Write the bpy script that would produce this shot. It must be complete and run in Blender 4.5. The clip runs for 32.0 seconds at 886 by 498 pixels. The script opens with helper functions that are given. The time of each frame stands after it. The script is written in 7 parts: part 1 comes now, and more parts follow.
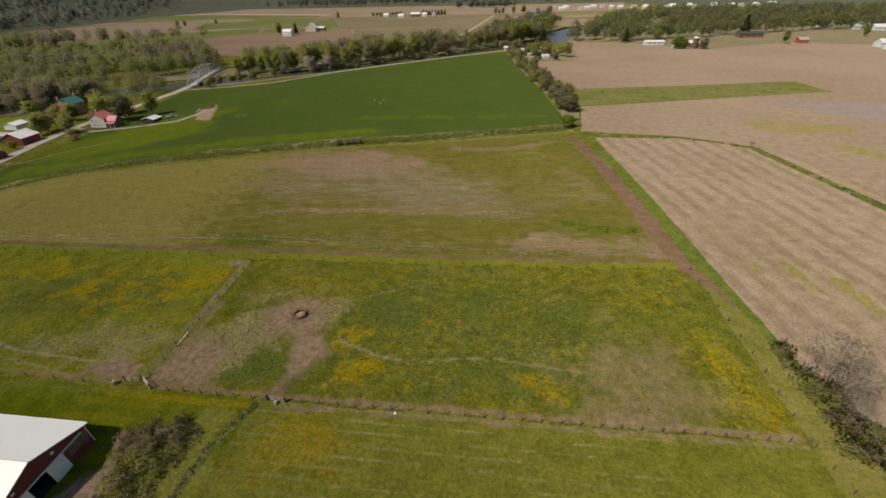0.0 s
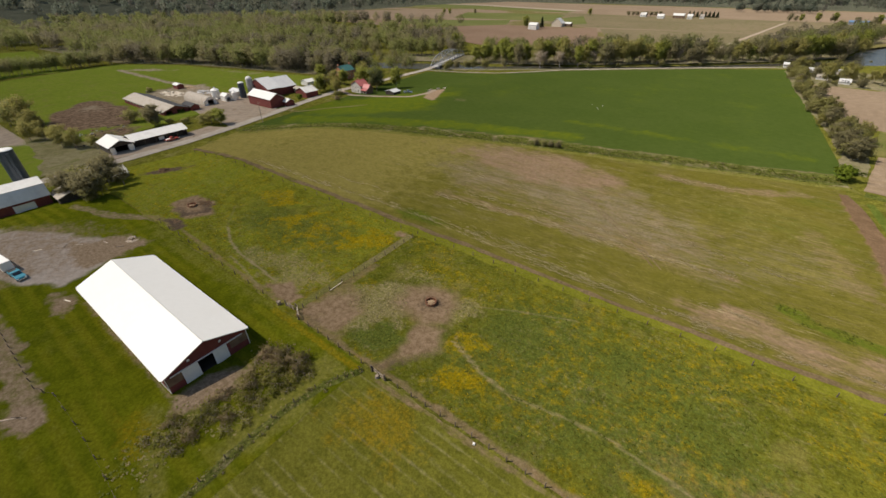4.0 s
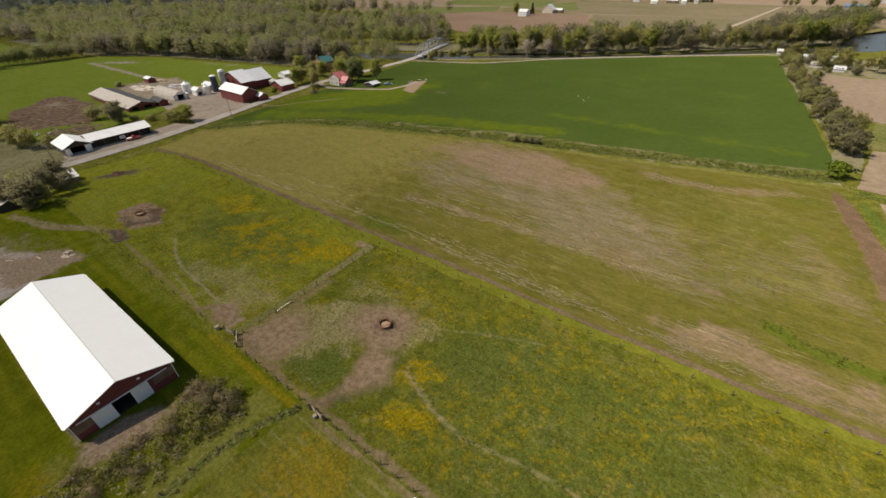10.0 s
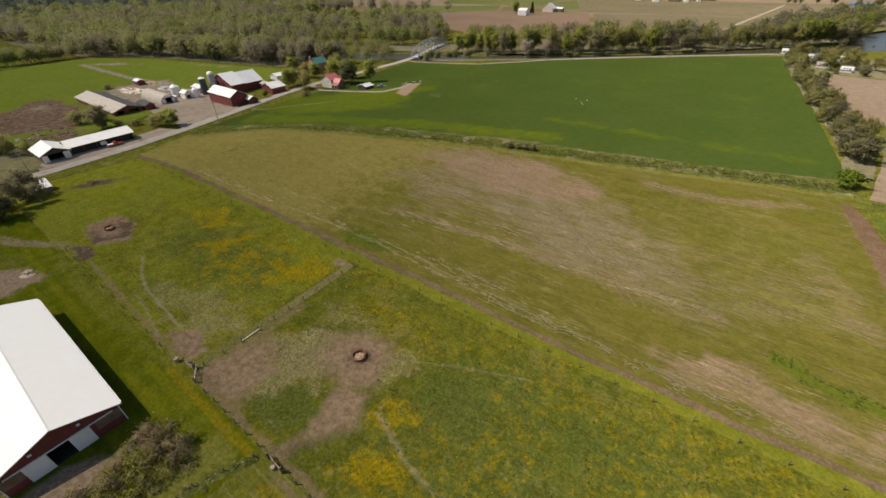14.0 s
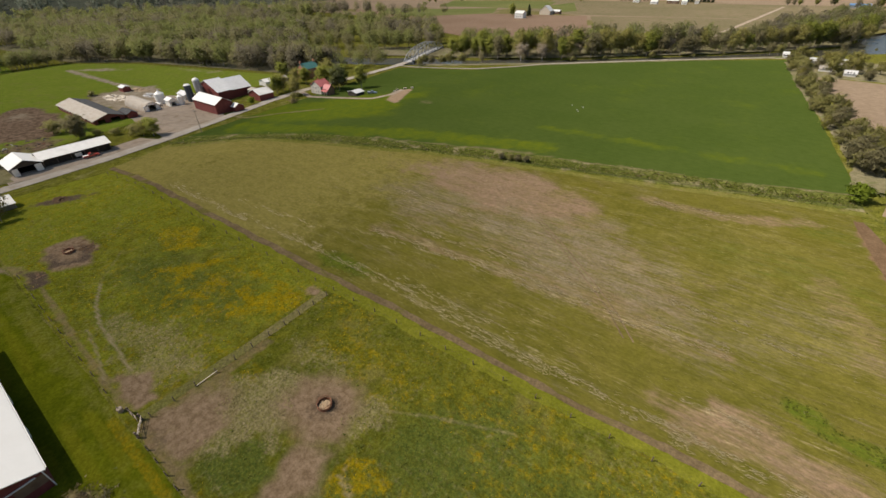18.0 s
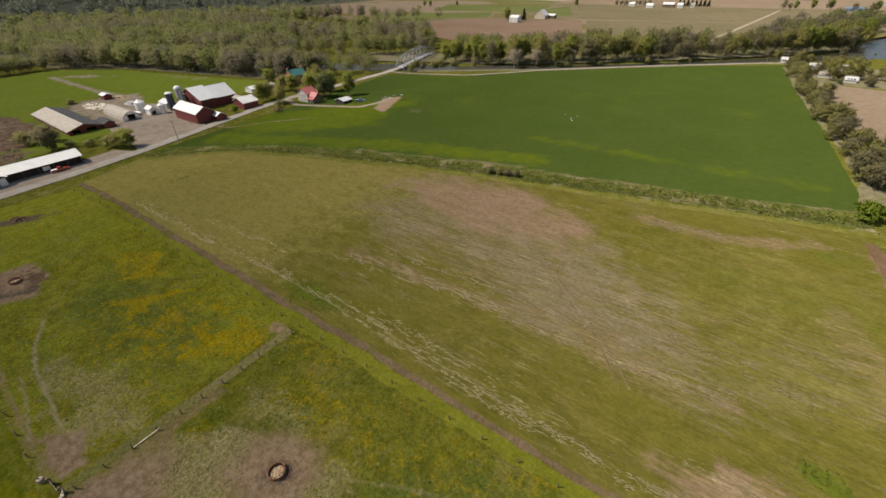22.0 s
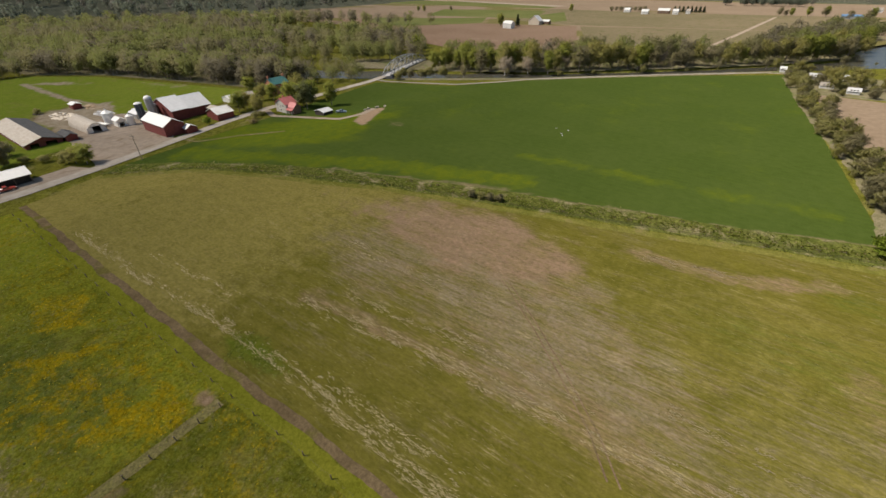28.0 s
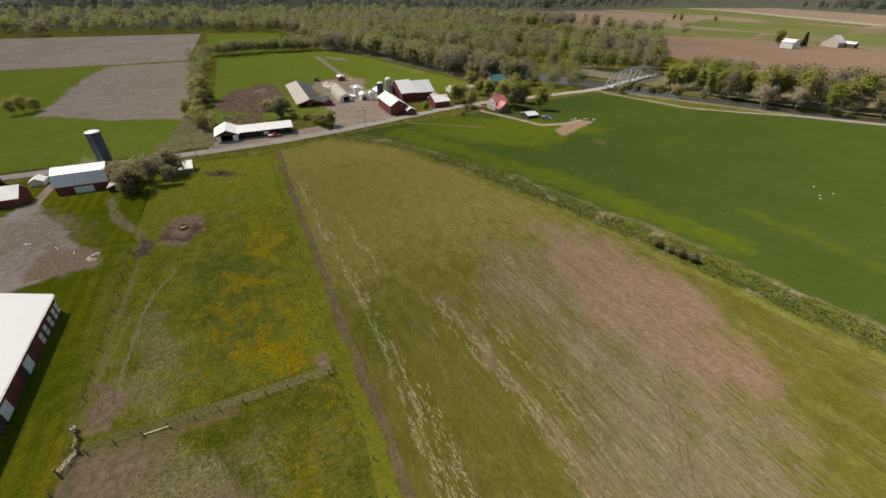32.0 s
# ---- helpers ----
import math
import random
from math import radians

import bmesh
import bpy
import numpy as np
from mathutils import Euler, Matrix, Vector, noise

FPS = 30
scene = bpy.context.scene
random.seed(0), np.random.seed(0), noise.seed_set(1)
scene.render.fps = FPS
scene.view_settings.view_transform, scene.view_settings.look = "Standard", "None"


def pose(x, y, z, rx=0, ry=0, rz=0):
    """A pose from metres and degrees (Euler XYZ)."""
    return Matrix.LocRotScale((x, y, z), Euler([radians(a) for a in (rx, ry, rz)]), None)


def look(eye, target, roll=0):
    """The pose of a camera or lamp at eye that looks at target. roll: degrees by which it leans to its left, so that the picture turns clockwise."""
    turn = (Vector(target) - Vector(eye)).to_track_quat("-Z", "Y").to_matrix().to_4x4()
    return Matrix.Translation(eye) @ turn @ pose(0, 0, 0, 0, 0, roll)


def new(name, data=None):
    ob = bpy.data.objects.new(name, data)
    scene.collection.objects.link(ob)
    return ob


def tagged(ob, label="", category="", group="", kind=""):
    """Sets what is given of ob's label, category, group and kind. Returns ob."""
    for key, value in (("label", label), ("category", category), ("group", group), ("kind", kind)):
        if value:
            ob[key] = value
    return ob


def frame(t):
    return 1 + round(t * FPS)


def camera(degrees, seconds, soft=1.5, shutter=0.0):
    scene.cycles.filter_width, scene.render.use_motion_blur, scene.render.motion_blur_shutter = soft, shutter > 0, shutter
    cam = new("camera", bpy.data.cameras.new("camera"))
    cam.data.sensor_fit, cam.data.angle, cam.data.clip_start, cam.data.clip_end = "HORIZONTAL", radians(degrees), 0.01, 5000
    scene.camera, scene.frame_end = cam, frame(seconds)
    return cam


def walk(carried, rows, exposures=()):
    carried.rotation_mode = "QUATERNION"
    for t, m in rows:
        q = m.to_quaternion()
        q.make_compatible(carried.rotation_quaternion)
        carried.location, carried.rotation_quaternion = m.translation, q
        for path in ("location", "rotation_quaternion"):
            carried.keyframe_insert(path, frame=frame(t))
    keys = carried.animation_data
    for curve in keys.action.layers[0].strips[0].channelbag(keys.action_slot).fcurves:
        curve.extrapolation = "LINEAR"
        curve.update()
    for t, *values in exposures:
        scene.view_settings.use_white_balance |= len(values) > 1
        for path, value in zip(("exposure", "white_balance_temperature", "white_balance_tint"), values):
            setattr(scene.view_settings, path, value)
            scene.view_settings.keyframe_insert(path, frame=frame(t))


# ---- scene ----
cam = camera(95.7, 32.0, soft=1.55)
METRES, EYE, TILT, LEAN, TURN = 80.52, 60.0, 0.0, 0.0, 6.9
ROWS = [
    (0.0, 0.0, 0.0, 0.0, -0.82, -33.48, 1.24),
    (0.5, 0.0075, 0.0124, -0.0011, 3.42, -33.42, 1.04),
    (1.0, 0.0157, 0.0246, -0.0013, 8.67, -33.42, 0.81),
    (1.5, 0.0218, 0.0367, -0.0013, 14.01, -33.47, 0.51),
    (2.0, 0.0287, 0.0488, -0.0019, 19.33, -33.47, 0.27),
    (2.5, 0.0358, 0.0608, -0.0019, 24.99, -33.48, 0.05),
    (3.0, 0.0436, 0.0744, -0.0016, 29.52, -33.53, -0.09),
    (3.5, 0.0512, 0.0878, -0.0017, 30.34, -33.55, -0.07),
    (4.0, 0.0575, 0.1015, -0.002, 29.92, -33.63, 0.03),
    (4.5, 0.0625, 0.1144, -0.0026, 29.28, -33.71, 0.12),
    (6.5, 0.0782, 0.1663, -0.0032, 29.17, -34.33, 0.29),
    (7.0, 0.0813, 0.1794, -0.0032, 29.21, -34.53, 0.3),
    (7.5, 0.0833, 0.1924, -0.003, 29.17, -34.65, 0.3),
    (8.0, 0.0855, 0.2059, -0.0029, 29.02, -34.79, 0.3),
    (8.5, 0.0873, 0.2192, -0.0028, 28.96, -34.87, 0.31),
    (9.0, 0.0884, 0.2327, -0.0029, 28.9, -34.95, 0.35),
    (9.5, 0.0891, 0.2462, -0.0028, 29.02, -35.02, 0.35),
    (10.0, 0.0899, 0.26, -0.003, 29.1, -35.06, 0.36),
    (10.5, 0.0901, 0.2743, -0.0028, 29.05, -35.09, 0.37),
    (11.0, 0.0902, 0.2883, -0.0026, 29.04, -35.12, 0.41),
    (11.5, 0.0899, 0.3023, -0.0026, 29.03, -35.14, 0.44),
    (12.0, 0.0893, 0.3168, -0.0024, 29.18, -35.17, 0.45),
    (12.5, 0.0886, 0.3314, -0.0024, 29.15, -35.19, 0.49),
    (13.0, 0.0877, 0.3462, -0.0023, 29.09, -35.21, 0.53),
    (13.5, 0.0867, 0.3611, -0.0023, 29.09, -35.2, 0.54),
    (14.0, 0.0854, 0.3764, -0.0022, 29.26, -35.2, 0.53),
    (14.5, 0.084, 0.3917, -0.0022, 29.3, -35.18, 0.59),
    (16.5, 0.0783, 0.4557, -0.001, 29.22, -35.12, 0.63),
    (17.0, 0.0767, 0.472, -0.0006, 29.2, -35.08, 0.67),
    (17.5, 0.075, 0.4887, -0.0005, 29.09, -35.04, 0.68),
    (18.0, 0.0731, 0.5053, -0.0003, 29.11, -34.96, 0.69),
    (18.5, 0.0711, 0.5219, -0.0, 29.09, -34.92, 0.72),
    (19.0, 0.0692, 0.5386, 0.0004, 29.16, -34.92, 0.72),
    (19.5, 0.0678, 0.5561, 0.0009, 29.06, -34.87, 0.72),
    (20.0, 0.0659, 0.5732, 0.0013, 28.97, -34.82, 0.73),
    (20.5, 0.064, 0.5901, 0.0016, 28.81, -34.74, 0.69),
    (21.0, 0.0618, 0.6073, 0.0023, 28.65, -34.7, 0.69),
    (21.5, 0.06, 0.6244, 0.0024, 28.6, -34.63, 0.72),
    (22.0, 0.0583, 0.6421, 0.0029, 28.74, -34.6, 0.73),
    (22.5, 0.0561, 0.6597, 0.0037, 28.58, -34.57, 0.73),
    (23.0, 0.0541, 0.677, 0.0038, 28.55, -34.48, 0.74),
    (23.5, 0.0523, 0.6947, 0.0045, 28.51, -34.41, 0.75),
    (24.0, 0.0505, 0.7124, 0.0049, 28.42, -34.32, 0.71),
    (24.5, 0.0486, 0.7304, 0.0055, 28.27, -34.32, 0.68),
    (25.0, 0.0473, 0.7479, 0.0061, 28.27, -34.31, 0.68),
    (25.5, 0.0455, 0.7651, 0.0064, 28.26, -34.25, 0.66),
    (27.5, 0.0398, 0.8349, 0.0076, 28.25, -34.15, 0.51),
    (28.0, 0.0384, 0.8525, 0.0072, 28.39, -34.15, 0.49),
    (28.5, 0.0361, 0.8689, 0.0075, 29.0, -34.1, 0.43),
    (29.0, 0.0339, 0.886, 0.0081, 30.78, -34.08, 0.31),
    (29.5, 0.0313, 0.9023, 0.0086, 33.41, -34.06, 0.23),
    (30.0, 0.0286, 0.9173, 0.0089, 37.25, -34.02, 0.09),
    (30.5, 0.0255, 0.9328, 0.0091, 41.82, -33.95, -0.06),
    (31.0, 0.0223, 0.9482, 0.0094, 46.67, -33.94, -0.25),
    (31.5, 0.0186, 0.9611, 0.0093, 51.73, -33.96, -0.46),
    (32.0, 0.0145, 0.9753, 0.0094, 58.26, -34.0, -0.7),
]
walk(cam, [(t, pose(0, 0, EYE, TILT, LEAN, TURN) @ pose(METRES * x, METRES * y, METRES * z, 90 + pitch, roll, yaw)) for t, x, y, z, yaw, pitch, roll in ROWS], exposures=[(0.0, -0.13), (4.0, 0.11), (17.0, 0.19), (28.0, 0.16), (32.0, 0.28)])

# ---- light ----
SUN_FROM = Vector((-2.5, -1.9, 4.1)).normalized()
elev = math.asin(SUN_FROM.z)
azim = math.atan2(SUN_FROM.x, SUN_FROM.y)
world = bpy.data.worlds.new("sky")
scene.world = world
world.use_nodes = True
wn = world.node_tree
sky = wn.nodes.new("ShaderNodeTexSky")
sky.sky_type, sky.sun_disc = "NISHITA", False
sky.sun_elevation, sky.sun_rotation = elev, azim
sky.dust_density = 1.5
wn.links.new(sky.outputs[0], wn.nodes["Background"].inputs[0])
wn.nodes["Background"].inputs[1].default_value = 0.09
sun = new("sun", bpy.data.lights.new("sun", "SUN"))
sun.data.energy, sun.data.angle, sun.data.color = 4.45, radians(0.53), (1.0, 0.92, 0.82)
sun.matrix_world = look(SUN_FROM * 500, (0, 0, 0))

# ---- materials ----
class Mat:
    """A small node-tree writer."""
    def __init__(self, name, rough=0.8, metal=0.0, spec=0.3):
        self.m = bpy.data.materials.new(name)
        self.m.use_nodes = True
        self.t = self.m.node_tree
        self.b = self.t.nodes["Principled BSDF"]
        self.b.inputs["Roughness"].default_value = rough
        self.b.inputs["Metallic"].default_value = metal
        self.b.inputs["Specular IOR Level"].default_value = spec
        self.pos = self.t.nodes.new("ShaderNodeNewGeometry").outputs["Position"]

    def put(self, socket, v):
        if hasattr(v, "is_linked"):
            self.t.links.new(v, socket)
        elif isinstance(v, tuple) and len(v) == 3 and socket.type == "RGBA":
            socket.default_value = (*v, 1)
        else:
            socket.default_value = v

    def noise(self, scale, detail=3, stretch=None, rough=0.55, warp=0.0):
        n = self.t.nodes.new("ShaderNodeTexNoise")
        n.inputs["Scale"].default_value = scale
        n.inputs["Detail"].default_value = detail
        n.inputs["Roughness"].default_value = rough
        n.inputs["Distortion"].default_value = warp
        v = self.pos
        if stretch:
            s = self.t.nodes.new("ShaderNodeMapping")
            s.inputs["Scale"].default_value = stretch[:3]
            if len(stretch) > 3:
                s.inputs["Rotation"].default_value = (0, 0, radians(stretch[3]))
            self.t.links.new(v, s.inputs[0])
            v = s.outputs[0]
        self.t.links.new(v, n.inputs["Vector"])
        return n.outputs["Fac"]

    def wave(self, scale, angle=0.0, distort=1.0):
        s = self.t.nodes.new("ShaderNodeMapping")
        s.inputs["Rotation"].default_value = (0, 0, radians(angle))
        self.t.links.new(self.pos, s.inputs[0])
        n = self.t.nodes.new("ShaderNodeTexWave")
        n.inputs["Scale"].default_value = scale
        n.inputs["Distortion"].default_value = distort
        n.inputs["Detail"].default_value = 2
        n.inputs["Detail Scale"].default_value = 0.3
        self.t.links.new(s.outputs[0], n.inputs["Vector"])
        return n.outputs["Fac"]

    def math(self, op, a, b=0.0):
        n = self.t.nodes.new("ShaderNodeMath")
        n.operation = op
        self.put(n.inputs[0], a), self.put(n.inputs[1], b)
        return n.outputs[0]

    def ramp(self, v, lo, hi, to0=0.0, to1=1.0):
        n = self.t.nodes.new("ShaderNodeMapRange")
        n.interpolation_type = "SMOOTHSTEP"
        for i, x in enumerate((v, lo, hi, to0, to1)):
            self.put(n.inputs[i], x)
        return n.outputs[0]

    def mix(self, f, a, b, blend="MIX"):
        n = self.t.nodes.new("ShaderNodeMix")
        n.data_type, n.blend_type = "RGBA", blend
        self.put(n.inputs[0], f), self.put(n.inputs[6], a), self.put(n.inputs[7], b)
        return n.outputs[2]

    def attr(self, name):
        n = self.t.nodes.new("ShaderNodeAttribute")
        n.attribute_name = name
        return n.outputs["Fac"]

    def chance(self):
        return self.t.nodes.new("ShaderNodeObjectInfo").outputs["Random"]

    def island(self):
        return self.t.nodes.new("ShaderNodeNewGeometry").outputs["Random Per Island"]

    def scale_value(self, col, v):
        n = self.t.nodes.new("ShaderNodeHueSaturation")
        self.put(n.inputs["Value"], v), self.put(n.inputs["Color"], col)
        return n.outputs[0]

    def done(self, col, bump=None, strength=0.3, dist=0.1):
        self.put(self.b.inputs["Base Color"], col)
        if bump is not None:
            n = self.t.nodes.new("ShaderNodeBump")
            n.inputs["Strength"].default_value = strength
            n.inputs["Distance"].default_value = dist
            self.t.links.new(bump, n.inputs["Height"])
            self.t.links.new(n.outputs[0], self.b.inputs["Normal"])
        return self.m


def soil(name, base, patches=(), rows=None, speck=0.5, bump=0.5, mottle=0.035, fine=1.6, streaks=False, edge=(0.22, 0.78)):
    """Ground cover: two base colours broken up at three scales, and patches of other
    cover (attribute, colour, colour, size of the break-up, its depth) painted on the mesh by its vertices."""
    k = Mat(name, 0.95, spec=0.0)
    lift = lambda c: (c[0], c[1], c[2] + 0.0035)
    base = [lift(c) for c in base]
    k.b.inputs["Diffuse Roughness"].default_value = 1.0
    big, mid, small = k.noise(mottle, 4), k.noise(0.33, 4, (0.55, 1, 1) if streaks else None), k.noise(fine, 3, (0.6, 1, 1) if streaks else None, rough=0.7)
    f = k.ramp(k.math("ADD", k.math("MULTIPLY", big, 0.55), k.math("MULTIPLY", mid, 0.45)), 0.38, 0.62)
    col = k.mix(f, base[0], base[1])
    if len(base) > 2:
        col = k.mix(k.ramp(k.noise(0.12, 5, warp=0.6), 0.52, 0.68), col, base[2])
    if rows:
        scale, angle, colour, amount = rows
        w = k.math("MULTIPLY", k.ramp(k.wave(scale, angle, 1.2), 0.45, 0.85), k.ramp(k.noise(0.06, 4), 0.35, 0.6, 0.15, amount))
        col = k.mix(w, col, colour)
    drills = k.noise(1.0, 4, (0.17, 1.6, 1), rough=0.8) if streaks else None
    spots = k.ramp(k.math("ADD", k.math("MULTIPLY", small, 0.7), k.math("MULTIPLY", mid, 0.3)), 0.3, 0.7, 1 - speck, 1 + speck)
    worn = [p for p in patches if p[0] in ("dirt", "dark", "path", "gravel", "churned")]
    for p in [p for p in patches if p not in worn] + [None] + worn:
        if p is None:
            col = k.scale_value(col, spots)
            if streaks:
                col = k.scale_value(col, k.ramp(drills, 0.3, 0.7, 0.95, 1.05))
            continue
        name_a, c0, c1, size, depth = p
        n = k.noise(size, 5, (0.3, 1.2, 1) if streaks and name_a in ("bare", "grey", "straw", "lush") else None, rough=0.7)
        if streaks and name_a in ("bare", "grey", "straw"):
            n = k.math("ADD", k.math("MULTIPLY", n, 0.45), k.math("MULTIPLY", drills, 0.55))
        a = k.math("ADD", k.attr(name_a), k.math("MULTIPLY", k.math("SUBTRACT", n, 0.5), depth * (2.3 if streaks else 1.6)))
        fac = k.math("MULTIPLY", k.ramp(a, *edge), k.ramp(k.attr(name_a), 0.0, 0.2))
        col = k.mix(fac, col, k.mix(k.ramp(k.noise(size * 2.7, 4, rough=0.7), 0.35, 0.65), lift(c0), lift(c1)))
    col = k.scale_value(col, k.ramp(k.noise(fine * 2.2, 3, rough=0.75), 0.3, 0.7, 1 - 0.5 * speck, 1 + 0.5 * speck))
    return k.done(col, k.math("ADD", small, mid), bump, 0.25)


GRASS0, GRASS1 = (0.095, 0.095, 0.012), (0.13, 0.123, 0.016)
DIRT0, DIRT1 = (0.162, 0.11, 0.058), (0.25, 0.176, 0.104)
m_ground = soil("rough_grass", (GRASS0, GRASS1, (0.15, 0.135, 0.035)), [("wooded", (0.075, 0.08, 0.05), (0.10, 0.10, 0.065), 0.01, 0.3)])
m_lawn = soil("mown_lawn", ((0.077, 0.09, 0.001), (0.1, 0.11, 0.002)), [("gravel", (0.31, 0.262, 0.21), (0.38, 0.325, 0.265), 0.25, 0.5), ("dirt", (0.185, 0.132, 0.075), (0.29, 0.215, 0.138), 0.5, 0.6), ("mown", (0.108, 0.112, 0.003), (0.128, 0.128, 0.004), 0.5, 0.3), ("pale", (0.165, 0.155, 0.03), (0.13, 0.127, 0.014), 0.4, 0.5), ("yellow", (0.21, 0.15, 0.003), (0.14, 0.125, 0.004), 0.9, 0.8)], speck=0.25, bump=0.3)
m_pasture = soil("weedy_pasture", ((0.078, 0.083, 0.005), (0.112, 0.108, 0.008), (0.135, 0.12, 0.022)),
                 [("pale", (0.158, 0.16, 0.015), (0.134, 0.148, 0.009), 0.2, 0.8), ("lush", (0.06, 0.079, 0.011), (0.09, 0.099, 0.012), 0.8, 0.8), ("yellow", (0.235, 0.162, 0.001), (0.15, 0.128, 0.003), 0.6, 1.5),
                  ("dry", (0.25, 0.205, 0.105), (0.15, 0.135, 0.035), 0.9, 1.1), ("dirt", DIRT0, DIRT1, 0.3, 0.4), ("path", (0.26, 0.212, 0.115), (0.2, 0.165, 0.075), 0.6, 0.5),
                  ("dark", (0.065, 0.048, 0.03), (0.11, 0.078, 0.048), 0.9, 0.9)], speck=0.36, edge=(0.1, 0.9))
m_hay = soil("thin_hay_field", ((0.1, 0.092, 0.011), (0.124, 0.108, 0.017), (0.111, 0.1, 0.012)),
             [("bare", (0.236, 0.157, 0.094), (0.18, 0.127, 0.069), 0.3, 1.0), ("grey", (0.212, 0.168, 0.112), (0.158, 0.131, 0.06), 0.5, 1.0), ("pale", (0.198, 0.166, 0.044), (0.168, 0.142, 0.031), 0.25, 0.9), ("lush", (0.072, 0.094, 0.007), (0.095, 0.106, 0.009), 0.5, 0.7),
              ("straw", (0.40, 0.33, 0.175), (0.25, 0.20, 0.09), 2.2, 1.6), ("dirt", (0.15, 0.092, 0.048), (0.19, 0.122, 0.066), 0.4, 0.4)], speck=0.2, bump=0.3, streaks=True, edge=(0.08, 0.95))
m_crop = soil("young_wheat", ((0.05, 0.073, 0.01), (0.059, 0.081, 0.013)), [("light", (0.098, 0.118, 0.006), (0.076, 0.102, 0.008), 0.08, 0.6), ("dirt", (0.30, 0.21, 0.13), (0.25, 0.175, 0.105), 0.3, 0.3)],
              rows=(0.11, 92, (0.06, 0.085, 0.014), 0.5), speck=0.09, bump=0.3)
m_stub = soil("corn_stubble", ((0.225, 0.166, 0.1), (0.268, 0.201, 0.128)), [("weeds", (0.162, 0.145, 0.034), (0.212, 0.174, 0.0595), 0.25, 0.9), ("grey", (0.238, 0.196, 0.153), (0.281, 0.221, 0.162), 0.06, 0.6)],
              rows=(0.045, -11, (0.178, 0.13, 0.077), 0.7), speck=0.24)
m_tan = soil("harvested_field", ((0.212, 0.156, 0.0994), (0.246, 0.183, 0.119)), [("weeds", (0.126, 0.116, 0.0331), (0.166, 0.139, 0.053), 0.05, 0.9)], speck=0.15, mottle=0.012)
m_olive_tan = soil("weedy_tan_field", ((0.155, 0.13, 0.068), (0.19, 0.15, 0.085), (0.125, 0.117, 0.045)), speck=0.12, mottle=0.008)
m_fallow = soil("grey_fallow_field", ((0.29, 0.232, 0.168), (0.345, 0.28, 0.205), (0.25, 0.205, 0.13)), speck=0.2, mottle=0.03)
m_red = soil("ploughed_red_field", ((0.185, 0.125, 0.078), (0.22, 0.15, 0.098)), speck=0.12, mottle=0.01)
m_meadow = soil("bright_meadow", ((0.135, 0.17, 0.016), (0.158, 0.187, 0.021), (0.16, 0.17, 0.03)), [("fallow", (0.27, 0.215, 0.155), (0.34, 0.275, 0.2), 0.1, 0.6), ("weeds", (0.2, 0.185, 0.08), (0.27, 0.23, 0.13), 0.09, 1.0), ("churned", (0.095, 0.062, 0.034), (0.21, 0.145, 0.09), 0.16, 0.6), ("dirt", (0.24, 0.19, 0.115), (0.33, 0.27, 0.185), 0.12, 0.8)], speck=0.15)
m_lane_grass = soil("worn_lane_grass", ((0.122, 0.12, 0.018), (0.152, 0.138, 0.03), (0.175, 0.145, 0.05)), speck=0.25)
m_dry_verge = soil("dry_weedy_verge", ((0.17, 0.152, 0.065), (0.21, 0.182, 0.09), (0.14, 0.137, 0.04)), speck=0.3)
m_verge = soil("verge_grass", ((0.124, 0.128, 0.009), (0.15, 0.148, 0.013)), speck=0.22)
m_weeds = soil("ditch_weeds", ((0.07, 0.083, 0.012), (0.105, 0.108, 0.022), (0.2, 0.17, 0.085)), speck=0.5, bump=0.9, fine=1.0)
m_rut = soil("worn_wheel_rut", ((0.14, 0.095, 0.052), (0.18, 0.128, 0.072), (0.115, 0.09, 0.036)), speck=0.3, fine=2.5, mottle=0.2)
m_track = soil("bare_track", ((0.13, 0.083, 0.042), (0.165, 0.107, 0.058)), speck=0.2)
m_lane = soil("worn_lane", ((0.125, 0.09, 0.042), (0.155, 0.113, 0.056), (0.12, 0.103, 0.025)), speck=0.25, mottle=0.1)
m_strip = soil("matted_fence_grass", ((0.17, 0.145, 0.055), (0.13, 0.122, 0.03), (0.21, 0.17, 0.085)), speck=0.35)
m_gravel = soil("gravel", ((0.3, 0.238, 0.17), (0.35, 0.28, 0.205), (0.25, 0.19, 0.125)), [("dirt", (0.24, 0.165, 0.10), (0.31, 0.22, 0.14), 0.25, 0.7)], speck=0.14, fine=2.5, mottle=0.06)
m_road = soil("worn_asphalt", ((0.37, 0.32, 0.25), (0.43, 0.375, 0.3), (0.33, 0.275, 0.2)), speck=0.12, fine=2.5)
m_river_road = soil("dull_gravel_road", ((0.27, 0.235, 0.185), (0.32, 0.28, 0.225)), speck=0.15)
m_manure = soil("churned_soil", ((0.13, 0.082, 0.042), (0.175, 0.113, 0.062), (0.08, 0.052, 0.03)), speck=0.3, mottle=0.08)


def plain(name, c0, c1, rough=0.6, metal=0.0, scale=0.8, spec=0.4, bump=0.15, ribs=None, stain=None):
    k = Mat(name, rough, metal, spec)
    col = k.mix(k.ramp(k.noise(scale, 5), 0.3, 0.7), c0, c1)
    if stain:
        col = k.mix(k.ramp(k.noise(0.25, 5, (1, 1, 0.25)), 0.5, 0.75, 0, 0.6), col, stain)
    col = k.mix(k.ramp(k.noise(scale * 9, 2), 0.3, 0.7, 0, 0.2), col, tuple(x * 0.88 for x in c0))
    h = k.wave(ribs[0], ribs[1], 0.0) if ribs else k.noise(scale * 12, 2)
    return k.done(col, h, bump, 0.03)


